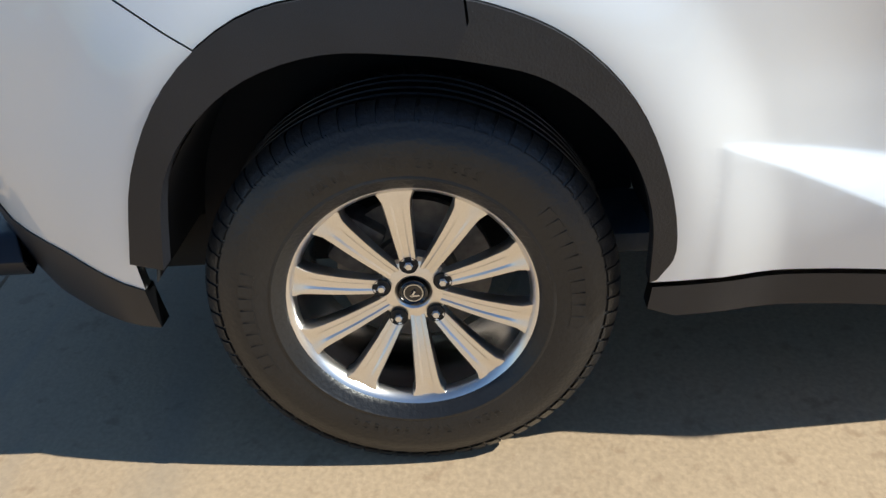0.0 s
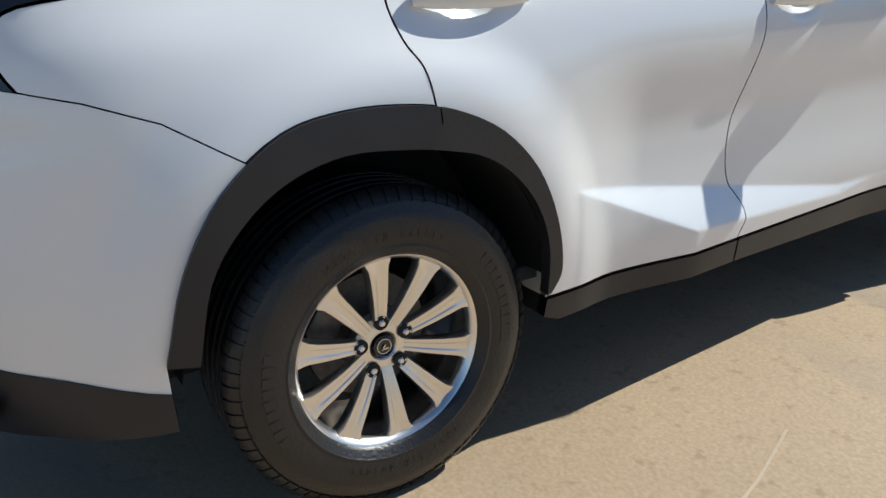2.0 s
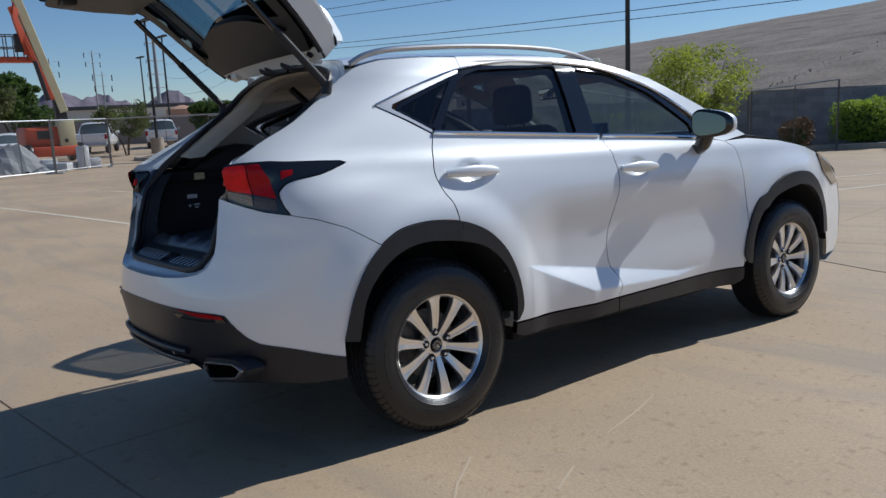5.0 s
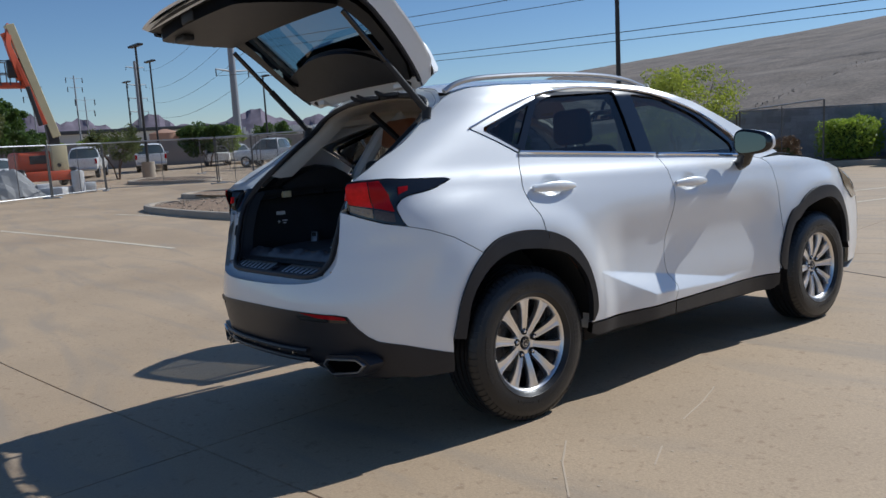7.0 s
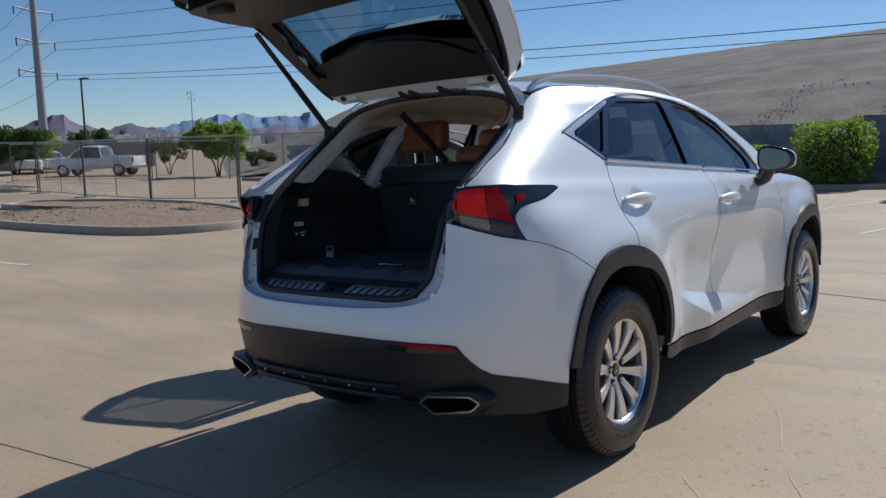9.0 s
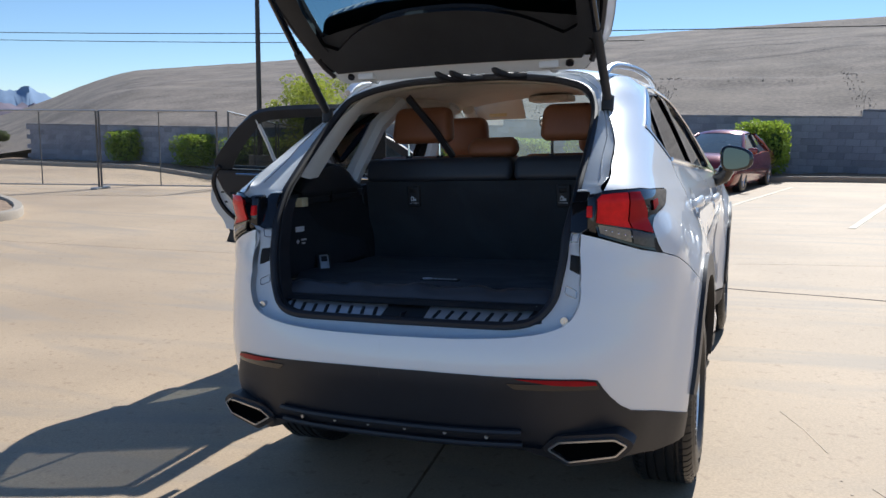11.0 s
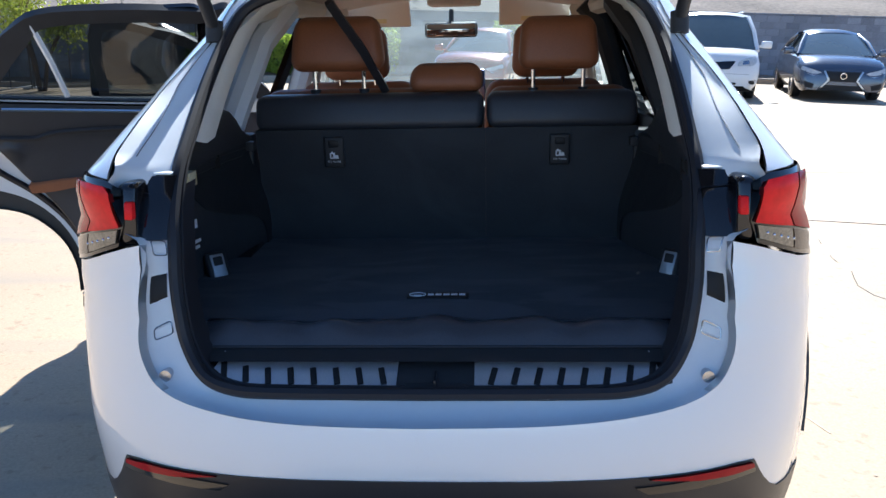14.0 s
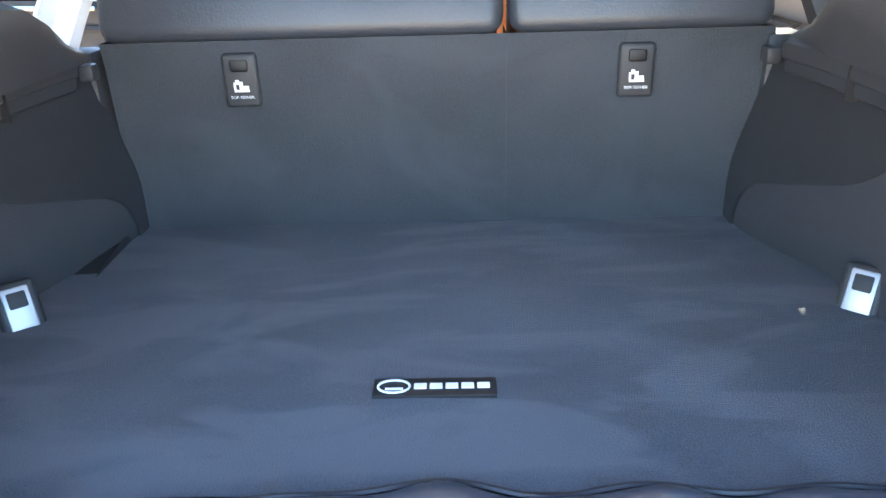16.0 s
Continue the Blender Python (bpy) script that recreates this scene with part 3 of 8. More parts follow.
def mirror(parent, side):
    """Door mirror: a case drawn to a point outwards, its glass turned to the rear, on a black foot."""
    def case(y0, dy, grow, flat):
        bm = bmesh.new()
        bmesh.ops.create_uvsphere(bm, u_segments=28, v_segments=16, radius=1)
        for v in bm.verts:
            k = [math.copysign(abs(q) ** 0.62, q) for q in v.co]
            out = 0.5 * (k[0] + 1)
            h = (0.080 - 0.030 * out ** 1.6) * grow
            v.co = Vector((side * (0.978 + 0.088 * grow * k[0]), y0 + dy * max(k[1], flat) + 0.050 * k[0], 1.213 + h * k[2] - 0.012 * out))
        return bm
    box_ = part("door_mirror", case(1.79, 0.055, 1.0, -0.25), PAINT, parent, "white mirror with a black base")
    part("mirror_rim", case(1.772, 0.022, 1.02, -1.0), GLOSS, box_)
    bm = bmesh.new()
    vs = []
    for k in range(32):
        a = 2 * math.pi * k / 32
        cx, cz = (math.copysign(abs(q) ** 0.55, q) for q in (math.cos(a), math.sin(a)))
        out = 0.5 * (cx + 1)
        vs.append(bm.verts.new((side * (0.976 + 0.070 * cx), 1.744 + 0.045 * cx, 1.213 + (0.066 - 0.026 * out ** 1.6) * cz - 0.012 * out)))
    bm.faces.new(vs)
    r = bmesh.ops.extrude_face_region(bm, geom=bm.faces[:])
    bmesh.ops.translate(bm, verts=[v for v in r["geom"] if isinstance(v, bmesh.types.BMVert)], vec=(0, 0.008, 0))
    part("mirror_glass", bm, DARKMIRROR, box_, smooth=False)
    bm = bmesh.new()
    add_tube(bm, [(side * 0.84, 1.83, 1.075), (side * 0.868, 1.81, 1.085), (side * 0.905, 1.79, 1.105), (side * 0.925, 1.785, 1.15)], 0.034, 12, 0.046)
    part("mirror_foot", bm, GLOSS, box_)


FRONT_OPEN = Matrix.Translation((-0.87, 2.17, 0)) @ Matrix.Rotation(radians(-63), 4, "Z") @ Matrix.Translation((0.87, -2.17, 0))
ARCHK = next(i for i, p in enumerate(FOS) if p[0] > 0.109)
for side in (1, -1):
    panel("quarter_panel", S(*QUARTER) + LAMPTOP + LAMPLOW + S(*SEAM[1:]), PAINT, car, side, gap=0.003, thick=0.005)
    panel("fender", S(*FENDER), PAINT, car, side)
    panel("roof_side", S(*TOPSIDE), PAINT, car, side, gap=0)
    # wheel arch cladding
    a, c = surf(FOS), surf(FIS)
    k = ARCHK
    ring("arch_trim", a[:k] + [(uy(0.1125, 0.8725), 0.8725)], c[:k] + [(uy(0.12, 0.789), 0.789)], CLAD, car, side, off=0.014, thick=0.03, closed=False, cols=4)
    ring("arch_trim", surf(FRO), surf(FRI), CLAD, car, side, off=0.014, thick=0.03, closed=False, cols=4)
    # wheel wells
    for y0 in (0, 2.66):
        rows = []
        for k in range(25):
            an = math.radians(2 + 176 * k / 24)
            yy, zz = y0 + 0.435 * math.cos(an), 0.37 + 0.475 * math.sin(an)
            rows.append([(side * x, yy, max(zz, 0.425)) for x in (0.585, 0.66, 0.76, 0.885)])
        loft("wheel_well", rows, DARK, car)
        loft("wheel_well", [[(side * 0.585, y0 + 0.44 * math.cos(an) * q, max(0.36, 0.37 + 0.48 * math.sin(an) * q)) for q in (0.0, 0.5, 1.0)] for an in (2 * math.pi * k / 24 for k in range(25))], DARK, car)
    # windows of this side
    window(car, WIN_Q, side, TINT, frame_mat=GLOSS, wide=0.012)
    tip = [(-0.125, 1.367), (0.02, 1.417), (0.2, 1.474), (0.36, 1.521), (0.35, 1.504), (0.15, 1.437), (-0.045, 1.37), (-0.055, 1.352), (0.02, 1.31), (0.11, 1.255), (0.105, 1.244), (0.0, 1.304)]
    panel("window_corner_trim", S(*tip), SATIN, car, side, off=0.003, thick=0.012, gap=0, label="satin metal trim behind the rear window")
    panel("door_pillar", S((0.985, 1.562), (1.11, 1.553), (1.085, 1.185), (0.955, 1.196)), GLOSS, car, side, off=-0.003, thick=0.02, gap=0)
    strip("top_strip", surf(crom([(-0.125, 1.369), (0.1, 1.448), (0.39, 1.529), (0.71, 1.563), (1.03, 1.555), (1.29, 1.524), (1.6, 1.428), (1.85, 1.283), (1.95, 1.17)], 5)), 0.0055, CHROME, car, side, off=0.003)
    # front door, shut on one side and swung wide on the other
    fd = panel("door", S(*FDOOR), PAINT, car, side, grid=0.018, cuts=LEDGE, m=None if side > 0 else FRONT_OPEN, label="" if side > 0 else "white front door standing wide open")
    handle(fd, side, 1.165, 1.435, 1.018)
    window(fd, WIN_F, side, TINTF, wide=0.03)
    panel("mirror_patch", S((1.88, 1.225), (1.955, 1.13), (1.83, 1.14)), GLOSS, fd, side, off=-0.002, thick=0.01, gap=0)
    strip("belt_strip", surf([(1.11 + 0.82 * k / 12, 1.181 - 0.05 * (k / 12) ** 1.2) for k in range(13)]), 0.009, CHROME, fd, side, off=0.004)
    panel("sill_trim", S((1.09, 0.384), (1.6, 0.383), (2.16, 0.381), (2.16, 0.31), (2.1, 0.285), (1.6, 0.30), (1.09, 0.315)), CLAD, fd, side, off=0.004, thick=0.03)
    mirror(fd, side)
    if side < 0:
        lining = lambda u, z, off=0.0: (skin(u, z, -0.06 - off)[0], -skin(u, z)[1])
        panel("door_inner", surf(FDOOR), JAMB, fd, side, thick=0.055, gap=0.004, f=lining)
        loft("door_edge", [[skin(uy(y_ + 0.003, z_), z_, o)[0] * Vector((-1, 1, 1)) for o in (-0.001, -0.025, -0.061)] for y_, z_ in MIDGAP], JAMB, fd)
        panel("door_card", surf(inset(FDOOR, 0.06)), VINYL, fd, side, thick=0.03, gap=0, f=lambda u, z, off=0.0: (skin(u, z, -0.09)[0], -skin(u, z)[1]), label="black front door lining")
        ring("upper_frame", surf(crom([(1.085, 1.19), (1.08, 1.555), (1.36, 1.525), (1.62, 1.415), (1.87, 1.235), (1.95, 1.13)], 4)), surf(crom([(1.13, 1.185), (1.13, 1.51), (1.35, 1.478), (1.58, 1.385), (1.80, 1.22), (1.86, 1.14)], 4)), TRIM, fd, side, thick=0.035, f=lining, closed=False)
    # tail lamp
    low = LAMPLOW + R((0.769, 0.989), (0.714, 1.012), (0.649, 1.036))
    lamp = panel("tail_lamp", LAMPTOP + low + R((0.638, 1.10), (0.64, 1.165)), GLOSS, car, side, off=0.003, thick=0.05, grid=0.03, label="black tail lamp with red and smoked lenses")
    cutl = R((0.642, 1.076), (0.70, 1.062), (0.758, 1.046), (0.793, 1.031))
    face = R((0.645, 1.148), (0.658, 1.160), (0.69, 1.163), (0.722, 1.163), (0.728, 1.112), (0.735, 1.053)) + cutl[1::-1]
    flank = R((0.7225, 1.163), (0.750, 1.163), (0.772, 1.11), (0.793, 1.031), (0.758, 1.046), (0.7355, 1.053), (0.7285, 1.112))
    panel("lens", face, REDLENS, lamp, side, off=0.009, thick=0.012, grid=0.02, label="red lens")
    # same lens, darker red: its dimness from the side is painted in
    panel("lens", flank, REDDEEP, lamp, side, off=0.0095, thick=0.012, grid=0.02, label="side of the red lens with shade in its colour")
    for k in range(5):
        q = skin(ux(0.668 + 0.017 * k, 1.053 - 0.0056 * k), 1.053 - 0.0056 * k, 0.0075)[0]
        bm = bmesh.new()
        bmesh.ops.create_uvsphere(bm, u_segments=10, v_segments=6, radius=0.0036)
        bmesh.ops.translate(bm, verts=bm.verts[:], vec=q * Vector((side, 1, 1)))
        part("lamp_bulb", bm, BARREL, lamp)
    panel("lens", R((0.783, 1.136)) + S((-0.56, 1.138), (-0.565, 1.116)) + R((0.787, 1.10)), REDDEEP, lamp, side, off=0.0085, thick=0.006, grid=0.02, label="narrow red lens")
    panel("lens", R((0.644, 1.074), (0.70, 1.060), (0.733, 1.0515), (0.738, 1.010), (0.714, 1.020), (0.65, 1.044)), CLEAR, lamp, side, off=0.008, thick=0.008, grid=0.02, label="smoked clear lens")
    panel("lens", R((0.7345, 1.051), (0.758, 1.044), (0.791, 1.029), (0.797, 0.988), (0.769, 0.997), (0.7395, 1.009)), CLEARSHADE, lamp, side, off=0.008, thick=0.008, grid=0.02, label="side of the smoked lens with shade in its colour")
    # reflector and tail pipe
    panel("reflector", R((0.43, 0.626), (0.53, 0.621), (0.60, 0.617), (0.65, 0.609), (0.655, 0.598), (0.60, 0.600), (0.53, 0.607)), REDDEEP, car, side, off=0.009, thick=0.01, gap=0, grid=0.03, label="dark red reflector in the bumper")
    hexa = rounded([(0.515, 0.398), (0.552, 0.428), (0.712, 0.437), (0.748, 0.412), (0.715, 0.378), (0.578, 0.362)], 0.008, 3)
    tail = lambda x, z, off=0.0: (Vector((x, -0.864 + 0.55 * max(0, x - 0.58) ** 1.2 + 0.1 * (0.42 - z) - off, z)), Vector((0.2, -1, 0)).normalized())
    ring("exhaust_trim", hexa, inset(hexa, 0.0055), SATIN, car, side, off=0.022, thick=0.05, f=tail, label="chrome angular exhaust trim")
    # flat panel, no hole: the dark inside of the pipe is its colour
    panel("exhaust_opening", inset(hexa, 0.0055), VOID, car, side, off=0.004, thick=0, gap=0, f=tail, label="black panel for the shade in the exhaust opening")
    ring("exhaust_frame", inset(hexa, -0.015), hexa, CLAD, car, side, off=0.010, thick=0.07, f=tail)
    panel("reflector_recess", R((0.405, 0.611), (0.53, 0.608), (0.655, 0.600), (0.662, 0.584), (0.53, 0.588), (0.43, 0.594)), GLOSS, car, side, off=0.0065, thick=0.008, gap=0, grid=0.03)
    # roof rail
    rail = crom([(0.555, -0.14, 1.553), (0.56, -0.06, 1.592), (0.57, 0.1, 1.618), (0.58, 0.5, 1.636), (0.58, 0.9, 1.634), (0.575, 1.15, 1.612), (0.57, 1.32, 1.572)], 6)
    tube("roof_rail", [(side * p[0], p[1], p[2]) for p in rail], 0.013, SATIN, car, 8)

# doors at the back: one shut, one swung wide
DOOR_OPEN = Matrix.Translation((-0.91, 1.20, -0.004)) @ Matrix.Rotation(radians(-70), 4, "Z") @ Matrix.Translation((0.91, -1.20, 0))
for side, m in ((1, None), (-1, DOOR_OPEN)):
    rd = panel("door", S(*RDOOR), PAINT, car, side, grid=0.018, cuts=LEDGE, m=m, label="white rear door standing wide open" if m else "")
    handle(rd, side, 0.10, 0.375, 1.072)
    ring("arch_trim", [(uy(0.1165, 0.872), 0.872)] + surf(FOS)[ARCHK:], [(uy(0.124, 0.788), 0.788)] + surf(FIS)[ARCHK:], CLADW, rd, side, off=0.014, thick=0.03, closed=False, cols=4, label="scuffed black arch trim")
    panel("sill_trim", S((0.405, 0.384), (0.75, 0.384), (1.086, 0.384), (1.086, 0.315), (0.75, 0.315), (0.45, 0.315), (0.40, 0.335)), CLAD, rd, side, off=0.004, thick=0.03)
    window(rd, WIN_R, side, TINT, wide=0.032)
    strip("belt_strip", surf([(0.11 + 0.98 * k / 12, 1.243 - 0.058 * k / 12) for k in range(13)]), 0.009, CHROME, rd, side, off=0.004)
    if m:
        inside = lambda d: (lambda u, z, off=0.0: (skin(u, z, d - off)[0], -skin(u, z)[1]))
        panel("door_inner", surf(inset(RDOOR, 0.006)), JAMB, rd, side, thick=0.0, gap=0, f=inside(-0.045))
        panel("door_hem", surf(RDOOR), JAMB, rd, side, thick=0.045, gap=0.002, f=inside(-0.002))
        edge = crom([(0.136, 1.222), (0.165, 1.138), (0.215, 1.05), (0.28, 0.959), (0.35, 0.865), (0.43, 0.729), (0.475, 0.632), (0.50, 0.5), (0.505, 0.44)], 4)
        card = edge + [(1.05, 0.43), (1.075, 0.70), (1.085, 1.0), (1.075, 1.188), (0.69, 1.212), (0.4, 1.231), (0.142, 1.247)]
        panel("door_card", surf(card), VINYL, rd, side, thick=0.035, gap=0, f=inside(-0.085), label="black door lining with a tan armrest")
        panel("armrest", surf([(0.30, 0.885), (1.02, 0.87), (1.02, 0.915), (0.29, 0.926)]), TAN, rd, side, thick=0.05, f=inside(-0.118), label="tan armrest")
        strip("door_seal", surf(crom([(0.15, 1.27), (0.118, 1.235), (0.093, 1.175), (0.098, 1.10), (0.128, 1.02), (0.184, 0.956), (0.299, 0.85), (0.40, 0.728), (0.465, 0.588), (0.485, 0.45), (0.55, 0.415), (0.8, 0.408), (1.05, 0.41)], 5)), 0.014, SEAL, rd, side, off=-0.05)
        strip("card_edge", surf(edge), 0.010, SEAL, rd, side, off=-0.075)
        fo = [(0.118, 1.245), (0.125, 1.30), (0.21, 1.40), (0.31, 1.495), (0.43, 1.563), (0.70, 1.58), (1.0, 1.567), (1.115, 1.552), (1.10, 1.19)]
        fi = [(0.215, 1.245), (0.245, 1.30), (0.30, 1.37), (0.375, 1.45), (0.455, 1.515), (0.70, 1.532), (0.98, 1.522), (1.03, 1.505), (1.02, 1.195)]
        ring("upper_frame", surf(crom(fo, 4)), surf(crom(fi, 4)), TRIM, rd, side, thick=0.035, f=inside(-0.04), closed=False, label="black upper door frame")
        strip("lining_strip", surf([(0.25 + 0.8 * k / 10, 1.242 - 0.048 * k / 10) for k in range(11)]), 0.007, CHROME, rd, side, off=-0.10)
        strip("lining_line", surf(crom([(0.19, 1.127), (0.33, 1.117), (0.42, 1.147), (0.7, 1.15), (1.05, 1.14)], 6)), 0.011, TRIM, rd, side, off=-0.088)
        strip("window_bar", surf([(0.40, 1.525), (0.44, 1.39), (0.475, 1.25)]), 0.011, JAMB, rd, side, off=-0.03)
        for yy, zz in ((0.129, 1.105), (0.142, 1.045)):
            p = skin(uy(yy, zz), zz, -0.046)[0]
            box("door_latch", (-p.x - 0.008, p.y - 0.009, zz - 0.013), (-p.x + 0.004, p.y + 0.011, zz + 0.013), BADGE, rd, 0.003)

# bumper in two colours, across both sides
MIDLINE = R(*[(-0.0012, 0.637 + 0.098 * k / 8) for k in range(7, 0, -1)])
BUMPER = S(*SEAM[::-1]) + R((0.766, 0.987), (0.708, 1.010), (0.648, 1.032)) + GATE_EDGE_FINE + MIDLINE + BLACKLINE + S(*cutline(FOS, -0.46, -0.28))
panel("bumper", BUMPER, PAINT, car, 0, gap=0.0, label="white upper rear bumper")
LOWER = BLACKLINE + S((-0.45, 0.33), (-0.6, 0.325)) + R((0.76, 0.335), (0.56, 0.335), (0.47, 0.375), (0.41, 0.405)) + R(*[(-0.0012, 0.405 + 0.232 * k / 12) for k in range(12)])
panel("bumper_lower", LOWER, CLAD, car, 0, off=0.003, gap=0.0, thick=0.03, label="matt black lower rear bumper")
for z, o in ((0.458, 0.016), (0.415, 0.014)):
    pts = [skin(ux(abs(x), z), z, o)[0] * Vector((1 if x > 0 else -1, 1, 1)) for x in np.linspace(-0.44, 0.44, 24)]
    tube("valance_bar", pts, 0.011, CLAD, car, 8)
rows = [[(x, -0.90 + 0.25 * k, 0.405 - 0.02 * k) for x in np.linspace(-0.5, 0.5, 9)] for k in (0, 0.4, 1.0)]
loft("diffuser", rows, DARK, car)
for x in np.linspace(-0.34, 0.34, 6):
    tube("bolt", [(x, -0.915, 0.436), (x, -0.935, 0.436)], 0.006, SATIN, car, 8)

# jamb between skin and seal, all round the load opening
edge_uv = crom(GATE_EDGE[::-1] + R((0.652, 1.08), (0.662, 1.172)) + S(*[PILLAR[k] for k in (15, 12, 9, 6, 3)]), 5)
edge_uv = edge_uv[:40] + [edge_uv[int(round(k))] for k in np.linspace(40, 70, 26)]
JO = [skin(u, z, -0.001)[0] for u, z in edge_uv]
JO += [Vector(p) for p in crom([JO[-1], (0.50, -0.15, 1.572), (0.36, -0.175, 1.592), (0.2, -0.19, 1.602), (0, -0.195, 1.606)], 5)][1:]
JI = [Vector(p) for p in ((0, -0.857, 0.765), (0.3, -0.854, 0.766), (0.41, -0.847, 0.770), (0.475, -0.828, 0.789), (0.518, -0.793, 0.842), (0.534, -0.775, 0.91), (0.543, -0.755, 0.97), (0.546, -0.735, 1.03), (0.555, -0.70, 1.09), (0.562, -0.635, 1.165), (0.563, -0.56, 1.225), (0.562, -0.41, 1.335), (0.548, -0.27, 1.44), (0.508, -0.21, 1.51), (0.42, -0.19, 1.545), (0.32, -0.188, 1.562), (0.2, -0.19, 1.573), (0, -0.19, 1.578))]
JI = [Vector(p) for p in crom(JI, 5)]
rows = []
for o, i in zip(JO, JI):
    d = Vector((0, 0.024, -0.004)) * (1 - 0.8 * float(step01(1.165, 1.22, o.z)))
    rows.append([o, o.lerp(i, 0.06) + d, o.lerp(i, 0.35) + d * 1.1, o.lerp(i, 0.7) + d * 0.6, i])
full = [[p * Vector((-1, 1, 1)) for p in r] for r in rows[::-1]][:-1] + rows
loft("gate_jamb", full, JAMB, car, "white painted gate jamb")
for side in (1, -1):
    box("jamb_flange", (min(side * 0.566, side * 0.62), -0.668, 1.166), (max(side * 0.566, side * 0.62), -0.640, 1.171), JAMB, car, 0.002)
for side in (1, -1):
    up_ = [k for k in range(len(JO)) if JI[k].z > 1.19 and JO[k].x > 0.45]
    sg = Vector((side, 1, 1))
    tube("jamb_joint", [(JO[k].lerp(JI[k], 0.33 + 0.05 * math.sin(0.5 * k)) + Vector((0, 0.003, -0.001))) * sg for k in up_], 0.0013, BARREL, car, 5)
sealpts = [r[-1] for r in full]
tube("gate_seal", [p + Vector((0, -0.006, 0)) for p in sealpts], 0.0135, SEAL, car, 8, "black rubber gate seal")
tube("seal_lip", [p * Vector((0.982, 1, 1)) + Vector((0, 0.012, 0.004)) for p in sealpts], 0.006, SEAL, car, 6)
# inner lip behind the seal
loft("opening_lip", [[p, p * Vector((0.972, 1, 1)) + Vector((0, 0.075, 0.010))] for p in sealpts if p.z < 1.15 and p.x > 0], SEAL, car)
loft("opening_lip", [[p, p * Vector((0.972, 1, 1)) + Vector((0, 0.075, 0.010))] for p in sealpts if p.z < 1.15 and p.x < 0], SEAL, car)
for side in (1, -1):
    loft("opening_trim", [[q * Vector((side, 1, 1)) for q in (p + Vector((0, 0.012, 0)), p * Vector((0.98, 1, 1)) + Vector((0, 0.03, -0.008)), p * Vector((0.968, 1, 1)) + Vector((0, 0.065, -0.016)), p * Vector((0.978, 1, 1)) + Vector((0, 0.14, -0.012)))] for p in JI if p.z > 1.225], BEIGE, car, "beige trim round the load opening")
for side in (1, -1):
    sg = Vector((side, 1, 1))
    def on_jamb(z, s_, off):
        q = [k for k in range(len(JI)) if JI[k].y < -0.5 and JI[k].z > 0.79]
        t = float(np.interp(z, [JI[k].z for k in q], q))
        k = min(int(t), len(JI) - 2)
        o, i_ = JO[k].lerp(JO[k + 1], t - k), JI[k].lerp(JI[k + 1], t - k)
        dd = float(np.interp(s_, (0, 0.06, 0.35, 0.7, 1), (0, 1, 1.1, 0.6, 0)))
        p = o.lerp(i_, s_) + Vector((0, 0.024, -0.004)) * dd + Vector((0, -off, 0))
        return Vector((side * p.x, p.y, p.z))
    for z, h, s0, s1, mt, nm in ((1.026, 0.0135, 0.20, 0.66, JAMB, "jamb_plug"), (0.962, 0.026, 0.16, 0.66, BADGE, "jamb_catch"), (0.884, 0.0135, 0.24, 0.70, JAMB, "jamb_plug")):
        o = rounded([(s0, z - h), (s1, z - h), (s1, z + h), (s0, z + h)], 0.012, 4) if mt is BADGE else [(0.5 * (s0 + s1) + 0.5 * (s1 - s0) * math.copysign(abs(math.cos(a)) ** 0.35, math.cos(a)), z + h * math.copysign(abs(math.sin(a)) ** 0.35, math.sin(a))) for a in (2 * math.pi * k / 32 for k in range(32))]
        g = loft(nm, [[on_jamb(z_, s_, 0.002 if 0 < j_ < 6 else -0.004) for s_ in np.linspace(s0, s1, 6)] for j_, z_ in enumerate(np.linspace(z - h, z + h, 7))], mt, car)
        if mt is JAMB:
            tube("plug_edge", [on_jamb(z_, s_, 0.002) for s_, z_ in o + o[:1]], 0.0014, BARREL, car, 5)
    tube("bump_stop", [Vector((side * 0.559, -0.80, 0.784)), Vector((side * 0.559, -0.828, 0.786))], 0.012, BARREL, car, 14)
    # dark plate on the jamb beside the lamp, with the lamp's inner end
    loft("jamb_plate", [[(side * x, y + dy, z) for x, dy in ((0.553, 0.02), (0.558, -0.006), (0.567, -0.012), (0.61, -0.014), (0.64, -0.01), (0.645, 0.05))] for y, z in ((-0.70, 1.044), (-0.734, 1.046), (-0.716, 1.088), (-0.688, 1.13), (-0.658, 1.165), (-0.60, 1.168))], GLOSS, car, "gloss black plate beside the lamp")
    bm = bmesh.new()
    add_box(bm, (0.612, -0.762, 1.040), (0.65, -0.64, 1.163), 0.014, 3)
    for v in bm.verts:
        v.co.y += 0.25 * max(0, v.co.z - 1.1) * (1 if v.co.y < -0.7 else 0)
        v.co.x *= side
    inner = part("lamp_inner", bm, GLOSS, car)
    bm = bmesh.new()
    add_box(bm, (0.614, -0.7655, 1.092), (0.632, -0.745, 1.128), 0.004)
    for v in bm.verts:
        v.co.y += 0.25 * max(0, v.co.z - 1.1)
        v.co.x *= side
    part("lens", bm, REDLENS, inner, "small red side lens")
